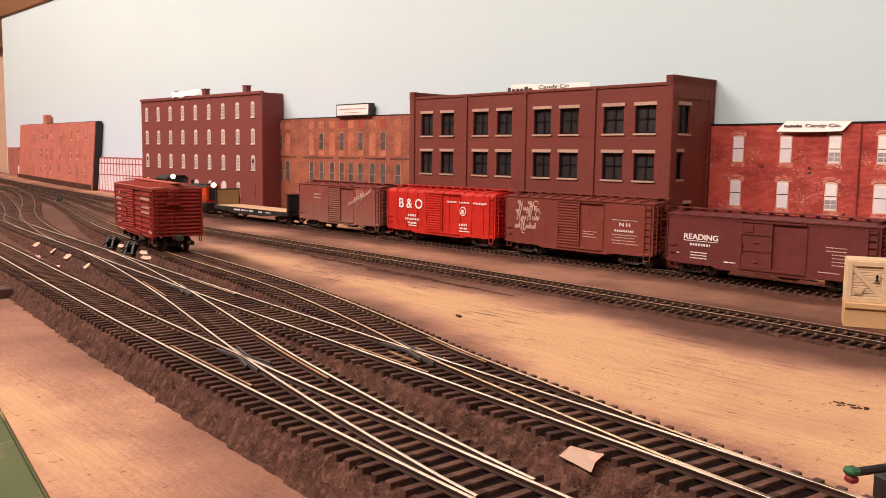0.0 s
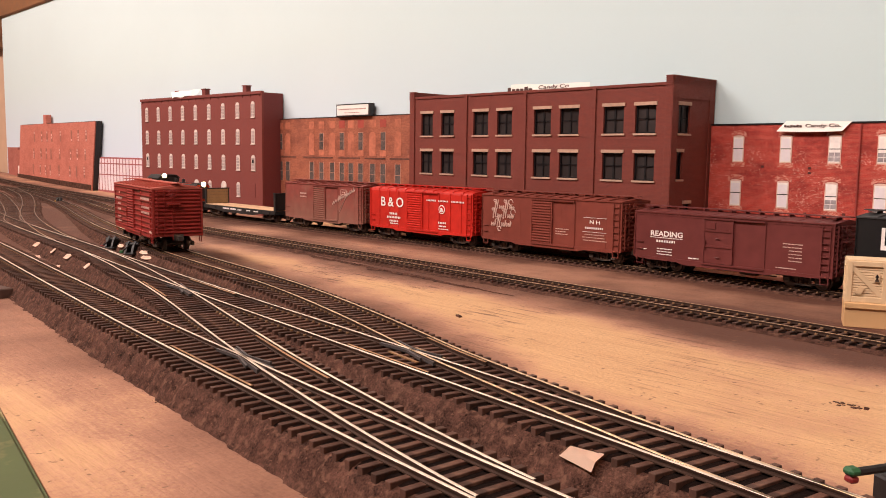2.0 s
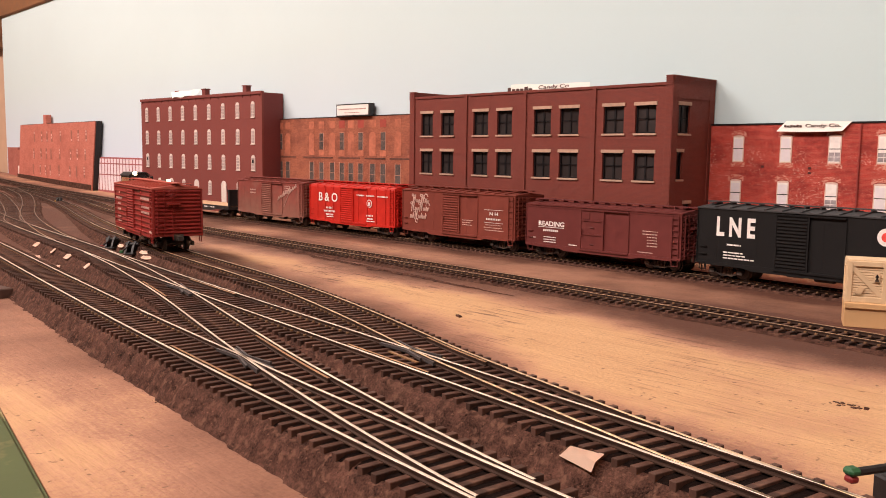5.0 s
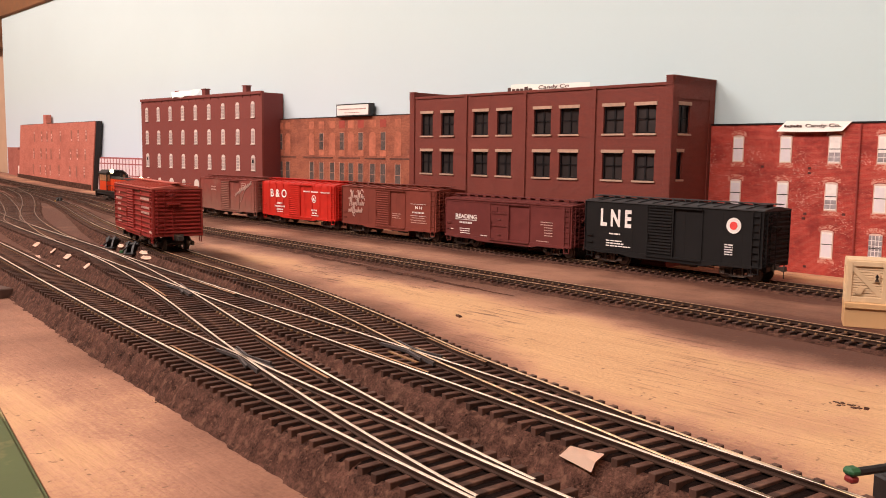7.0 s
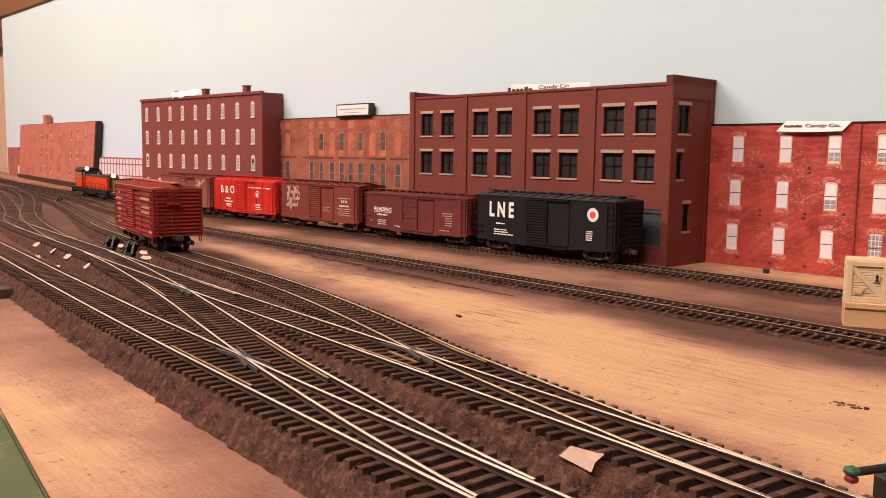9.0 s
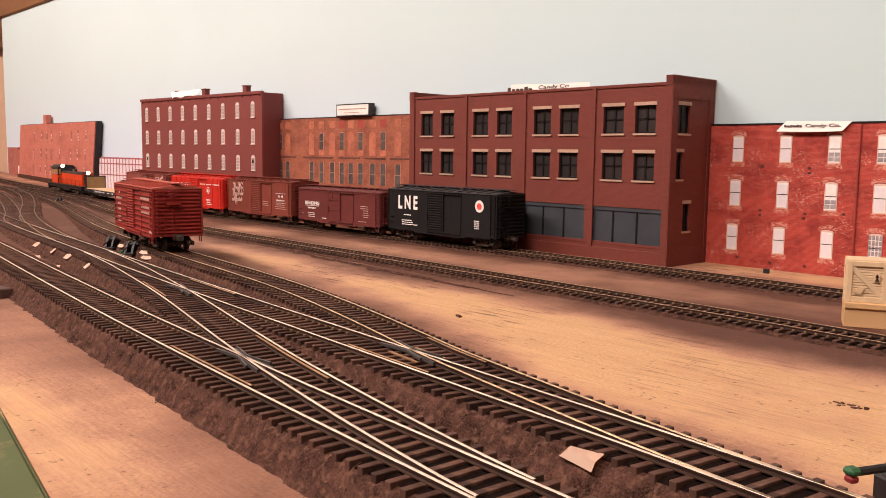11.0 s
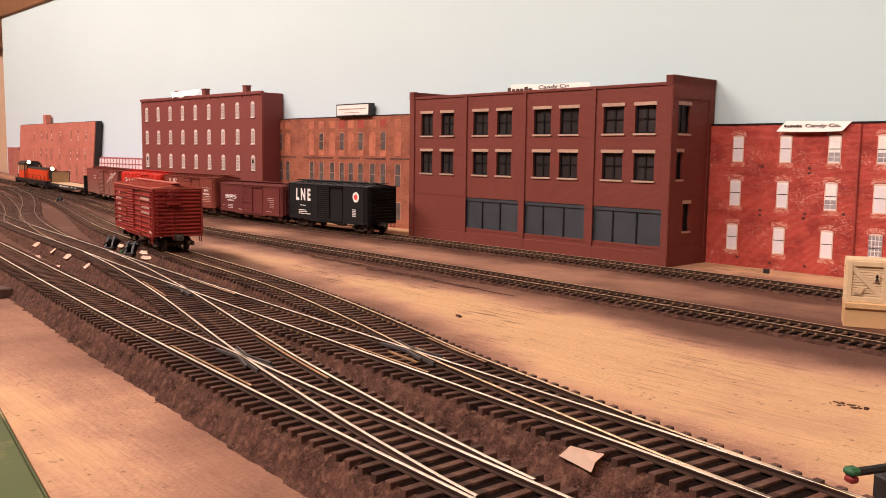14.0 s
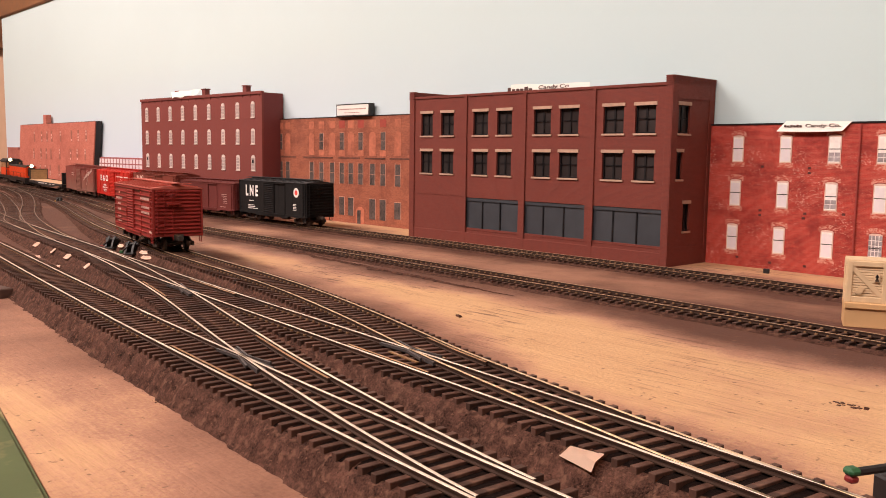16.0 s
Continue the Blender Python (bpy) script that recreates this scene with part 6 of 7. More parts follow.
def brick_flat():
    """Thin printed front of a red brick works with white windows."""
    y0 = 0.6262
    b = thing("printed_factory_front", "thin printed front of a bright red brick works with white windows", "building flat", group="factories along the backdrop")
    BR = printed_brick("printed_red_brick", (0.45, 0.043, 0.027), (0.19, 0.017, 0.014), (0.72, 0.40, 0.31), 0.75)
    ARCH = printed_brick("printed_worn_arch_brick", (0.49, 0.075, 0.045), (0.24, 0.030, 0.022), (0.70, 0.38, 0.29), 0.65, pale_at=0.20, speck_at=0.47)
    CASING = mat("printed_pink_casing", (0.66, 0.47, 0.38), 0.7, scale=400, vary=0.2, bump=0)
    PIPE = mat("printed_brown_pipe", (0.30, 0.045, 0.035), 0.7, scale=300, vary=0.3, bump=0)
    SASH = mat("printed_white_sash", (0.80, 0.74, 0.70), 0.7, scale=300, vary=0.12, bump=0)
    BLIND = mat("printed_pale_lilac_blind", (0.74, 0.68, 0.70), 0.7, scale=300, vary=0.07, bump=0)
    GLASS = mat("printed_grey_glass", (0.30, 0.26, 0.27), 0.6, scale=300, vary=0.4, bump=0)
    part("printed_board", box(BM(), -0.3625, 0.02, y0, 0.6318, GZ, 0.1056), BR, b)
    part("edge_strip", box(BM(), -0.3625, 0.02, y0 - 0.0006, y0 + 0.003, 0.1056, 0.1068), DARKFRAME, b)
    cols = [-0.3392, -0.3010, -0.2648, -0.2310, -0.193, -0.158, -0.12, -0.085, -0.05, -0.015]
    rows = [(0.0780, 0.0970), (0.0438, 0.0630), (0.0090, 0.0282)]
    for i, x in enumerate(cols):
        for j, (z0, z1) in enumerate(rows):
            xx = x + (0.0008 if j == 0 else (-0.001 if j == 2 else 0))
            part("arch", prism(BM(), arched(xx, z1 - 0.0005, z1 + 0.0046, 0.0064, r=0.3), y0 - 0.0002, y0 + 0.0002, "y"), ARCH, b, "worn brick arch")
            part("sill_brick", box(BM(), xx - 0.0060, xx + 0.0060, y0 - 0.0002, y0 + 0.0002, z0 - 0.0045, z0 - 0.0010), ARCH, b, "spalled bricks below the sill")
            part("hood", prism(BM(), arched(xx, z1 - 0.001, z1 + 0.0015, 0.0050, r=0.3), y0 - 0.0003, y0 + 0.0002, "y"), PIPE, b, "dark line of the arch")
            w = part("window", prism(BM(), arched(xx, z0 - 0.0010, z1 + 0.0008, 0.0046, r=0.25), y0 - 0.0004, y0 + 0.0001, "y"), CASING, b, "white printed sash window")
            part("sash", box(BM(), xx - 0.0038, xx + 0.0038, y0 - 0.0005, y0 - 0.0004, z0 - 0.0001, z1 - 0.0008), SASH, w)
            zm = (z0 + z1) / 2
            part("meeting_rail", box(BM(), xx - 0.0041, xx + 0.0041, y0 - 0.0006, y0 - 0.0003, zm - 0.0003, zm + 0.0003), DARKFRAME, w)
            if (i, j) not in ((2, 1), (3, 0), (2, 0), (3, 2)):
                part("pane", box(BM(), xx - 0.0034, xx + 0.0034, y0 - 0.0006, y0 - 0.0003, zm + 0.0007, z1 - 0.0022), BLIND, w)
                part("pane", box(BM(), xx - 0.0034, xx + 0.0034, y0 - 0.0006, y0 - 0.0003, z0 + 0.0006, zm - 0.0007), BLIND, w)
            if (i, j) in ((2, 1), (3, 0), (2, 0)):
                bm = BM()
                for p in range(2):
                    for q in range(2):
                        box(bm, xx - 0.0040 + p * 0.0042, xx - 0.0002 + p * 0.0042, y0 - 0.0006, y0 - 0.0003, z0 + 0.0006 + q * 0.0034, z0 + 0.0036 + q * 0.0034)
                part("pane", bm, GLASS, w)
            elif (i, j) == (3, 2):
                bm = BM()
                for p in range(4):
                    for q in range(5):
                        box(bm, xx - 0.0046 + p * 0.0024, xx - 0.0027 + p * 0.0024, y0 - 0.0006, y0 - 0.0003, z0 + 0.0004 + q * 0.0037, z0 + 0.0036 + q * 0.0037)
                part("pane", bm, GLASS, w)
    VENT = mat("printed_dark_vent", (0.09, 0.022, 0.018), 0.7, scale=300, vary=0.3, bump=0)
    part("downpipe", tube(BM(), (-0.2467, y0 - 0.0006, GZ), (-0.2467, y0 - 0.0006, 0.105), 0.0008, 8), PIPE, b, "printed brown downpipe")
    bm = BM()
    for x, z in ((-0.318, 0.0405), (-0.318, 0.0370), (-0.2815, 0.0735), (-0.2815, 0.0700), (-0.283, 0.0400), (-0.284, 0.0365), (-0.255, 0.041), (-0.308, 0.001), (-0.335, 0.003), (-0.281, 0.001), (-0.318, 0.074)):
        box(bm, x - 0.0011, x + 0.0011, y0 - 0.0005, y0 + 0.0001, z - 0.0009, z + 0.0008)
    part("wall_vents", bm, VENT, b, "small dark wall vents")
    sg = thing("paper_sign", "slanted white paper sign with dark lettering glued on the brick front", "sign")
    bm = BM()
    n = 12
    a0, a1 = Vector((-0.3007, 0.6252, 0.1081)), Vector((-0.2530, 0.6252, 0.1069))
    c0, c1 = Vector((-0.3066, 0.6222, 0.1004)), Vector((-0.2582, 0.6222, 0.1002))
    for k in range(n):
        p, q = k / n, (k + 1) / n
        dz = Vector((0, 0, -0.0006))
        v = [bm.verts.new(x) for x in (c0.lerp(c1, p) + dz * math.sin(p * 3.1), c0.lerp(c1, q) + dz * math.sin(q * 3.1), a0.lerp(a1, q), a0.lerp(a1, p))]
        bm.faces.new(v)
    bmesh.ops.remove_doubles(bm, verts=bm.verts, dist=1e-6)
    bmesh.ops.solidify(bm, geom=list(bm.faces), thickness=0.0002)
    part("paper", bm, PAPER, sg)
    tilt = math.degrees(math.atan2(0.0075, 0.0030))
    lettering("Candy Co.", 0.0034, 0.0255, INK, sg, pose(-0.2853, 0.62340, 0.1040, tilt, 0, 0))
    bm = BM()
    for i in range(6):
        box(bm, -0.3010 + 0.0023 * i, -0.2994 + 0.0023 * i, 0.62285, 0.62345, 0.1033, 0.1051 - 0.0004 * (i % 2))
    part("lettering", bm, INK, sg)


def far_flats():
    """The cut-out fronts at the far end of the yard."""
    BR = printed_brick("printed_faded_brick", (0.52, 0.165, 0.115), (0.34, 0.095, 0.070), (0.64, 0.33, 0.26), 0.5, 0.0036, 0.0014, blotch=30)
    OLD = printed_brick("printed_dull_red_brick", (0.40, 0.120, 0.090), (0.26, 0.075, 0.060), (0.55, 0.30, 0.24), 0.4, 0.0036, 0.0014, blotch=30)
    LITE = mat("printed_pale_glass", (0.62, 0.34, 0.28), 0.7, scale=300, vary=0.3, bump=0)
    DK = mat("printed_dull_window", (0.30, 0.115, 0.085), 0.7, scale=300, vary=0.3, bump=0)
    b = thing("printed_factory_front", "leaning cut-out front of a faded brick warehouse with black edges", "building flat", group="factories along the backdrop")
    y0, y1 = 0.616, 0.6285
    x0, x1, zt = -2.059, -1.638, 0.1329
    bm = prism(BM(), [(x0 - 0.026, GZ), (x1 - 0.012, GZ), (x1 + 0.017, zt), (x0 + 0.003, zt)], y0, y0 + 0.002, "y")
    part("printed_board", bm, BR, b)
    bm = prism(BM(), [(x0 - 0.024, GZ), (x1 - 0.010, GZ), (x1 + 0.019, zt + 0.001), (x0 + 0.005, zt + 0.001)], y0 + 0.0021, y1, "y")
    part("backing_block", bm, BLACK, b, "black foam block behind the print")
    part("foundation", prism(BM(), [(x0 - 0.03, GZ), (x1 - 0.012, GZ), (x1 - 0.012, 0.0140), (x0 - 0.03, 0.0250)], y0 - 0.0008, y0 - 0.0001, "y"), EARTH, b, "dark brown foundation strip")
    part("chimney", box(BM(), -1.908, -1.892, y0 + 0.001, y0 + 0.012, zt, zt + 0.0190), BR, b)
    rnd = random.Random(12)
    for x in (-1.956, -1.910, -1.877, -1.849, -1.797, -1.736, -1.700, -1.659):
        for z0, z1 in ((0.096, 0.118), (0.060, 0.082), (0.026, 0.048)):
            lean = 0.22 * (z0 - zt)
            win = part("window", box(BM(), x + lean - 0.0036, x + lean + 0.0036, y0 - 0.0003, y0 + 0.0002, z0, z1), DK, b)
            for k in range(4):
                if rnd.random() < 0.4:
                    a = z0 + (z1 - z0) * k / 4
                    part("pane", box(BM(), x + lean - 0.0028, x + lean + 0.0028, y0 - 0.0005, y0 - 0.0003, a + 0.0008, a + 0.0046), LITE, win)
    c = thing("printed_factory_front", "low printed brick building at the end of the backdrop", "building flat", group="factories along the backdrop")
    part("printed_board", box(BM(), -2.195, -2.04, 0.6270, 0.6318, GZ, 0.078), OLD, c)
    part("parapet", box(BM(), -2.195, -2.12, 0.6268, 0.6318, 0.078, 0.084), OLD, c)
    part("window", box(BM(), -2.12, -2.09, 0.6266, 0.6271, 0.018, 0.042), PAPER, c)
    f = thing("printed_greenhouse_front", "printed low building of white panes in dark red frames", "building flat", group="factories along the backdrop")
    REDF = mat("printed_dark_red_frame", (0.32, 0.085, 0.085), 0.7, scale=200, vary=0.2, bump=0)
    PANE = mat("printed_pale_pane", (0.70, 0.60, 0.62), 0.6, scale=150, vary=0.12, bump=0)
    x0, x1 = -1.655, -1.44
    part("printed_board", box(BM(), x0, x1, 0.6275, 0.6318, GZ, 0.0672), REDF, f)
    n = 15
    for i in range(n):
        w = (x1 - x0 - 0.006) / n
        for z0, z1 in ((0.0565, 0.0645), (0.036, 0.0545), (0.006, 0.034)):
            part("pane", box(BM(), x0 + 0.004 + i * w, x0 + 0.004 + (i + 1) * w - 0.0036, 0.6271, 0.6276, z0, z1), PANE, f)


# ---- small things on the layout ----


def crate():
    WOODC = mat("cream_cast_crate", (0.66, 0.49, 0.30), 0.65, scale=200, vary=0.12)
    LUMBER = mat("pale_pine_block", (0.62, 0.38, 0.18), 0.6, scale=40, vary=0.18)
    m = pose(-0.1662, 0.4453, GZ, 0, 0, 25)
    b = thing("wood_block", "pale pine block with a ledge along its top edge", "wood block", m)
    part("block", box(BM(), -0.011, 0.036, 0.0, 0.021, 0, 0.0095, 0.0003), LUMBER, b)
    part("ledge", box(BM(), -0.0112, 0.036, -0.0012, 0.021, 0.0095, 0.0128, 0.0005), LUMBER, b)
    c = thing("crate", "cream wooden crate with slatted sides and a diagonal brace", "crate", m @ pose(-0.0105, 0.0012, 0.0128))
    s, h = 0.0185, 0.0208
    part("body", box(BM(), 0.0006, s - 0.0006, 0.0008, s - 0.0006, 0, h - 0.0008), WOODC, c)
    n = 12
    for i in range(n):
        z = 0.002 + (h - 0.005) * i / n
        bm = prism(BM(), [(0.0008, z), (0.0003, z + 0.0002), (0.0006, z + (h - 0.005) / n - 0.0002), (0.0008, z + (h - 0.005) / n - 0.0002)], 0.002, s - 0.002)
        part("slat", bm, WOODC, c)
    bm = BM()
    for a, d in ((0, 0.0024), (s - 0.0024, s)):
        box(bm, a, d, -0.0006, 0.0012, 0, h, 0.0002)
    box(bm, 0.0024, s - 0.0024, -0.0006, 0.0012, 0, 0.0028, 0.0002)
    box(bm, 0.0024, s - 0.0024, -0.0006, 0.0012, h - 0.0026, h, 0.0002)
    for a, d in ((0.0, 0.0024), (s - 0.0024, s)):
        box(bm, -0.0006, 0.0006, a, d, 0, h, 0.0002)
    box(bm, -0.0006, 0.0006, 0.0024, s - 0.0024, 0, 0.0026)
    box(bm, -0.0006, 0.0006, 0.0024, s - 0.0024, h - 0.0026, h)
    fr = part("frame", bm, WOODC, c)
    bm = box(BM(), -0.0118, 0.0118, -0.0003, 0.0006, -0.0012, 0.0012)
    part("brace", bm, WOODC, c, m=pose(s / 2, 0, h / 2, 0, 46, 0))
    bm = BM()
    for i in range(5):
        box(bm, -0.0003, s + 0.0003, 0.0004 + i * s / 5, s / 5 - 0.0004 + i * s / 5, h - 0.0006, h + 0.0007, 0.00015)
    part("lid", bm, WOODC, c)
    bm = BM()
    box(bm, 0.0122, 0.0148, -0.0008, 0.0002, 0.0108, 0.0152)
    lb = part("stencil_plate", bm, WOODC, c)
    bm = BM()
    prism(bm, [(0.0125, 0.0132), (0.0145, 0.0132), (0.0135, 0.0148)], -0.0010, -0.0008, "y")
    box(bm, 0.0131, 0.0139, -0.0010, -0.0008, 0.0120, 0.0132)
    box(bm, 0.0127, 0.0143, -0.0010, -0.0008, 0.0112, 0.0118)
    part("stencil", bm, DARKFRAME, lb, "black arrow stencil")
    bm = BM()
    box(bm, -0.0022, 0.0022, -0.0008, 0.0002, -0.0013, 0.0013)
    for i in range(4):
        box(bm, -0.0019 + 0.001 * i, -0.0013 + 0.001 * i, -0.0010, -0.0007, -0.0007, 0.0007)
    part("stencil", bm, WOODC, c, m=pose(0.0062, 0, 0.0062, 0, -62, 0))
    # a second crate beside it
    copy_thing(c, m @ pose(0.0092, 0.0012, 0.0128))


def ground_throw(x, y, z, turn, tip, label, s=1.0):
    g = thing("ground_throw", label, "switch stand", pose(x, y, z, 0, 0, turn), group="switch stands of the turnouts")
    bm = BM()
    box(bm, -0.010 * s, 0.010 * s, -0.0045 * s, 0.0045 * s, 0, 0.0012 * s, 0.0003)
    for q in (-0.0030, 0.0016):
        prism(bm, [(-0.0075 * s, 0.001 * s), (0.0070 * s, 0.001 * s), (0.0040 * s, 0.0062 * s), (0.0010 * s, 0.0085 * s), (-0.0030 * s, 0.0060 * s)], q * s, (q + 0.0014) * s, "y")
    tube(bm, (0.001 * s, -0.0045 * s, 0.0066 * s), (0.001 * s, 0.0045 * s, 0.0066 * s), 0.0010 * s, 8)
    box(bm, -0.020 * s, -0.009 * s, -0.0016 * s, 0.0016 * s, 0.0002, 0.0016 * s)
    part("base", bm, BLACK, g)
    bm = BM()
    tube(bm, (0, 0, 0.0072 * s), (0.0115 * s, -0.0022 * s, 0.0024 * s), 0.0005 * s, 8)
    part("lever", bm, BLACK, g)
    bm = BM()
    box(bm, 0.0105 * s, 0.0128 * s, -0.0034 * s, -0.0010 * s, 0.0010 * s, 0.0032 * s, 0.0005)
    part("target", bm, tip, g, "coloured lever tip")
    return g


def litter():
    GRN = mat("green_plastic_tip", (0.025, 0.11, 0.04), 0.6, bump=0)
    RED = mat("red_plastic_tip", (0.20, 0.015, 0.015), 0.6, bump=0)
    ground_throw(-0.6468, 0.2720, 0.0006, -50, GRN, "black ground throw with a green lever tip beside a turnout", 1.15)
    ground_throw(-0.7100, 0.2815, -0.0012, -50, RED, "black ground throw with a red lever tip beside a turnout", 1.15)
    YEL = mat("yellow_plastic_tip", (0.55, 0.33, 0.04), 0.5, bump=0)
    ground_throw(-1.38, 0.466, GZ + far_rise(-1.38) + 0.0005, -40, YEL, "black ground throw with a yellow tip at the yard throat", 1.0)
    g = thing("ground_throw", "large black switch machine with a green and red lever tip", "switch stand", pose(-0.0745, 0.2120, GZ + 0.006, 0, 0, 62))
    bm = BM()
    box(bm, 0.004, 0.030, -0.007, 0.006, -0.006, 0.0012, 0.0006)
    box(bm, 0.012, 0.028, -0.004, 0.004, 0.0012, 0.0075, 0.001)
    part("base", bm, BLACK, g)
    part("lever", tube(BM(), (-0.0075, 0, 0.0042), (0.016, 0, 0.0052), 0.0011, 8), BLACK, g)
    part("target", box(BM(), -0.0090, -0.0056, -0.0017, 0.0017, 0.0036, 0.0056, 0.0007), GRN, g, "green lever tip")
    part("target", box(BM(), -0.0086, -0.0060, -0.0014, 0.0014, 0.0018, 0.0035, 0.0005), RED, g, "red lever tip")
    OLDBLOCK = mat("dull_brown_block", (0.095, 0.055, 0.042), 0.85, scale=200, vary=0.35)
    # torn scrap of cardboard between two tracks
    PLASTER = mat("dusty_pink_plaster", (0.62, 0.40, 0.30), 0.9, scale=300, vary=0.4)
    CARD = mat("pink_cream_card", (0.82, 0.60, 0.46), 0.8, scale=120, vary=0.15)
    sc = BM()
    top = [sc.verts.new(p) for p in [(-0.1361, 0.1678, 0.0019), (-0.1346, 0.1704, 0.0044), (-0.1293, 0.1702, 0.0047), (-0.1233, 0.1698, 0.0054), (-0.1242, 0.1672, 0.0036), (-0.1242, 0.1657, 0.0014)]]
    mid = sc.verts.new((-0.1285, 0.1683, 0.0040))
    for a, b in zip(top, top[1:] + top[:1]):
        sc.faces.new((a, b, mid))
    bmesh.ops.solidify(sc, geom=list(sc.faces), thickness=0.0003)
    tagged(part("card_scrap", sc, CARD, m=pose(0, 0, 0.0011)), "torn scrap of pale card lying between the tracks", "card scrap")
    k = 0
    for x, y, z, a in ((-0.7418, 0.2310, 0.0012, 8), (-0.6765, 0.2225, 0.0024, -12), (-0.6285, 0.2165, 0.0031, 10), (-0.5700, 0.2085, 0.0030, -8), (-0.6450, 0.2005, 0.0016, 14), (-0.5800, 0.1925, 0.0020, -5)):
        bm = prism(BM(), [(-0.0035, -0.002), (0.0028, -0.0026), (0.004, 0.0010), (0.001, 0.0026), (-0.003, 0.0020)], 0, 0.0005, "z")
        k += 1
        tagged(part("paint_chip", bm, PLASTER, m=pose(x, y, z + 0.0007, 38, 0, a)), "small pale chip of card beside the track", "chip", group="pale chips beside the track")
    for x, y, z, a in ((-0.7260, 0.2838, -0.0028, 10), (-0.6165, 0.2683, 0.0042, 6), (-0.6880, 0.2796, 0.0022, -6), (-0.6010, 0.2630, 0.0022, 9)):
        bm = prism(BM(), [(-0.0066, -0.0012), (-0.001, -0.0020), (0.005, -0.0015), (0.007, 0.0006), (0.002, 0.0017), (-0.003, 0.0011), (-0.006, 0.0013)], 0, 0.0007, "z")
        tagged(part("plaster_patch", bm, PLASTER, m=pose(x, y, z, 42, 0, a)), "pale patch of plaster beside the switch stands", "patch", group="pale patches by the switch stands")
    tagged(part("wood_block", box(BM(), -0.011, 0.011, -0.004, 0.004, 0, 0.0055, 0.0006), OLDBLOCK, m=pose(-0.530, 0.1430, GZ, 0, 0, 8)), "small dark brown wood block beside the front track", "wood block")
    tagged(part("debris", box(BM(), -0.0022, 0.0022, -0.0015, 0.0015, 0, 0.0035, 0.0005), BLACK, m=pose(-0.2985, 0.6025, GZ, 0, 0, 20)), "small black clump lying before the brick front", "debris")
    rnd = random.Random(3)
    bm = BM()
    for i in range(30):
        x, y = -0.1155 + rnd.uniform(-0.006, 0.006), 0.2980 + rnd.uniform(-0.0025, 0.0025)
        s = rnd.uniform(0.0002, 0.0007)
        box(bm, x - s, x + s, y - s * 0.6, y + s * 0.6, GZ, GZ + s * 0.5)
    tagged(part("dirt_clump", bm, EARTH), "flat smear of brown dirt on the plywood", "dirt", kind="stuff")
    tagged(part("debris", box(BM(), -0.0022, 0.0022, -0.0010, 0.0010, 0, 0.0010, 0.0003), EARTH, m=pose(-0.3177, 0.3060, GZ, 0, 0, -20)), "tiny brown crumb lying on the plywood", "debris")


def torn_veneer():
    """Ragged dark lip where the top veneer of the plywood has lifted beside the siding."""
    bm = BM()
    prev = None
    for i in range(330):
        x = -0.640 + i * 0.0009
        y = 0.3835 - 0.0769 * (x + 0.4273) + 0.0030 * noise.noise((x * 26, 0, 0)) + 0.0018 * noise.noise((x * 150, 3, 0))
        fade = min(1.0, i / 60, (329 - i) / 90)
        wide = 0.0003 + fade * max(0.0, 0.0030 + 0.0062 * noise.noise((x * 60, 7, 0)) + 0.0015 * noise.noise((x * 310, 2, 0)))
        row = [bm.verts.new((x, y - wide, GZ + 0.0002)), bm.verts.new((x, y - wide * 0.4, GZ + 0.0003 + 0.0011 * fade)), bm.verts.new((x, y + 0.0012, GZ + 0.0002))]
        if prev:
            for a in (0, 1):
                bm.faces.new((prev[a], row[a], row[a + 1], prev[a + 1]))
        prev = row
    tagged(part("veneer_edge", bm, EARTH), "ragged brown edge of lifted veneer along the siding", "veneer edge", kind="structure")


torn_veneer()
candy_factory()
mill()
brown_flat()
brick_flat()
far_flats()
crate()
litter()

for car, wheels, x in build_cars():
    TRAIN.append((car, wheels, x))
TRAIN.append(build_flat_car())
TRAIN.append(build_loco())

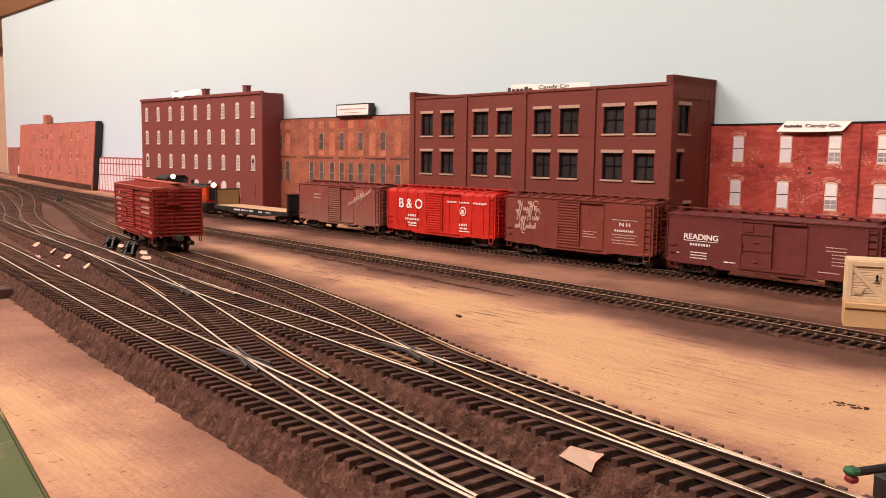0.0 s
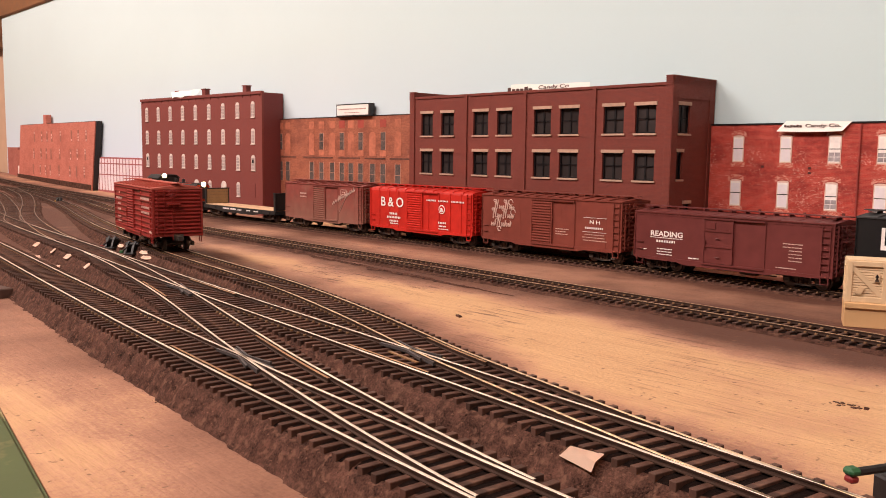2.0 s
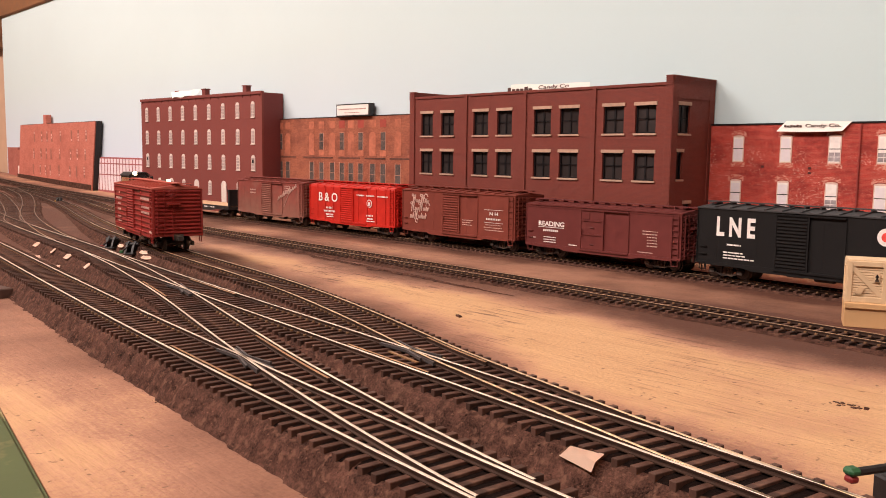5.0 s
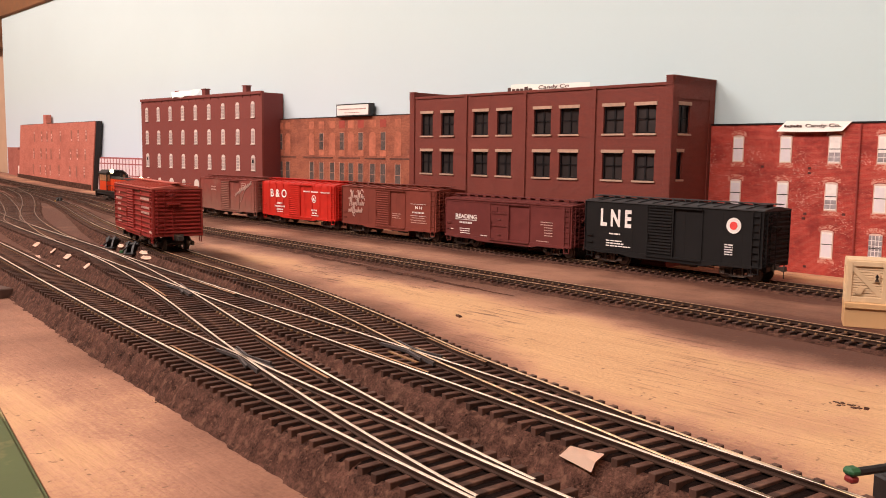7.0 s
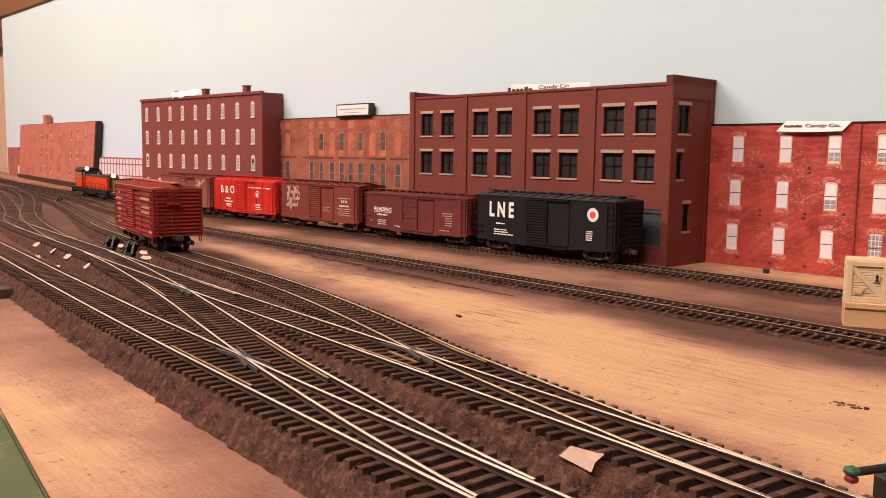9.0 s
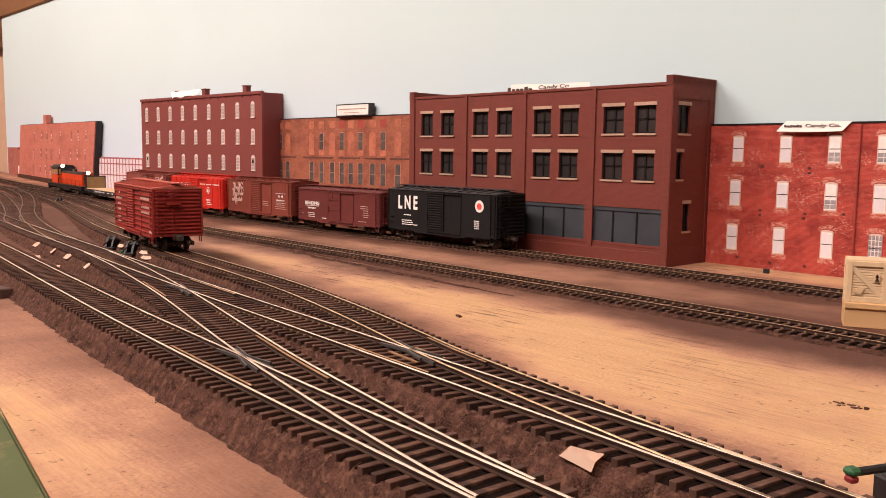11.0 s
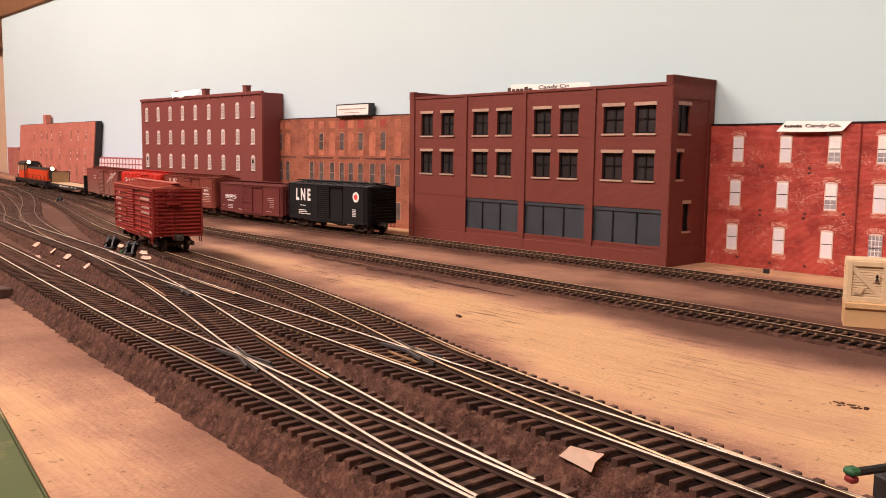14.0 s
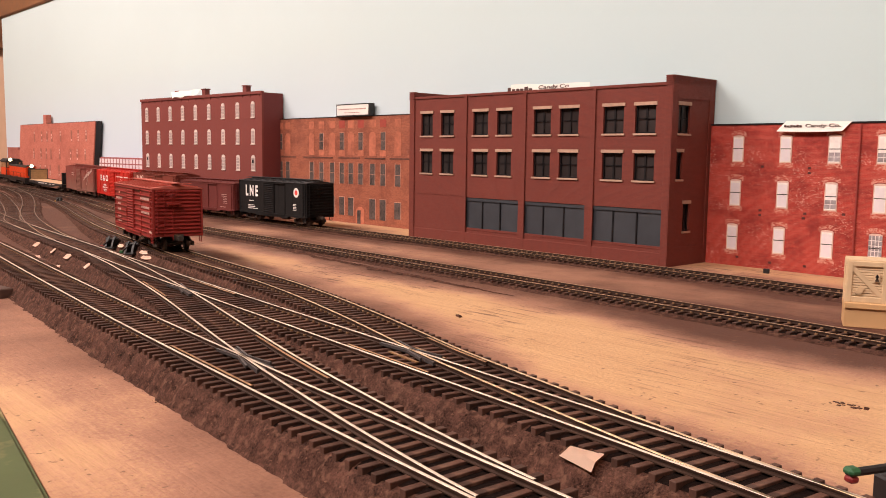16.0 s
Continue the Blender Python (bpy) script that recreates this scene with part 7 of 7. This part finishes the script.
# the lone red boxcar on the spur
lone, lone_wheels = boxcar("red ribbed boxcar with white lettering standing alone on the spur", BRICKRED, LITROOF, ribbed_sides=True, length=0.1270, z1=0.0453, z0=0.0110)
bars([(-0.046, 0.0385, 0.004, 0.0018), (-0.055, 0.0338, 0.020, 0.0022), (-0.050, 0.0295, 0.010, 0.0022), (-0.050, 0.0250, 0.010, 0.0022), (-0.050, 0.0190, 0.010, 0.0018), (-0.049, 0.0155, 0.012, 0.0012)], FADED, lone, -W - 0.0010)
bars([(0.030, 0.0372, 0.026, 0.0024), (0.032, 0.0310, 0.023, 0.0022), (0.032, 0.0272, 0.023, 0.0020), (0.054, 0.0140, 0.008, 0.0020)], FADED, lone, -W - 0.0010)
LONE_X = -0.6395


def spur_pose(x):
    q, d = TRACKS["spur"]
    i = int(np.argmin(np.abs(q[:, 0] - x)))
    return pose(float(q[i][0]), float(q[i][1]), rise(x), 0, 0, math.degrees(math.atan2(-d[i][1], -d[i][0])))


lone.matrix_basis = spur_pose(LONE_X)

guard_rail("front", -0.300, -0.225, 1, 0.0019, BRASS, "brassy check rail beside the near running rail")
guard_rail("crossover", -0.300, -0.222, -1, 0.0019, BRASS, "coppery check rail inside the crossover rail")
guard_rail("ladder", -0.260, -0.205, 1, 0.0019, BRASS, "brassy check rail inside the ladder track")
guard_rail("spur", -0.255, -0.205, -1, 0.0019, BRASS, "brassy check rail beside the spur rail")
guard_rail("ladder", -0.455, -0.385, -1, 0.0019, BRASS, "rusty check rail inside the ladder track")
guard_rail("crossover", -0.46, -0.40, 1, 0.0019, BRASS, "rusty check rail inside the crossover rail")
for n, x, y, turn, plates, label in (
        ("ladder", -0.233, 0.2032, -9.0, True, "dark plastic frog where the spur leaves the ladder track"),
        ("crossover", -0.263, 0.1506, -8.0, False, "grey plastic frog where the crossover leaves the near track"),
        ("ladder", -0.420, 0.2040, -9.0, False, "grey plastic frog where the crossover meets the ladder track")):
    frog(n, x, y, turn, plates, label)
build_tracks()
motions()
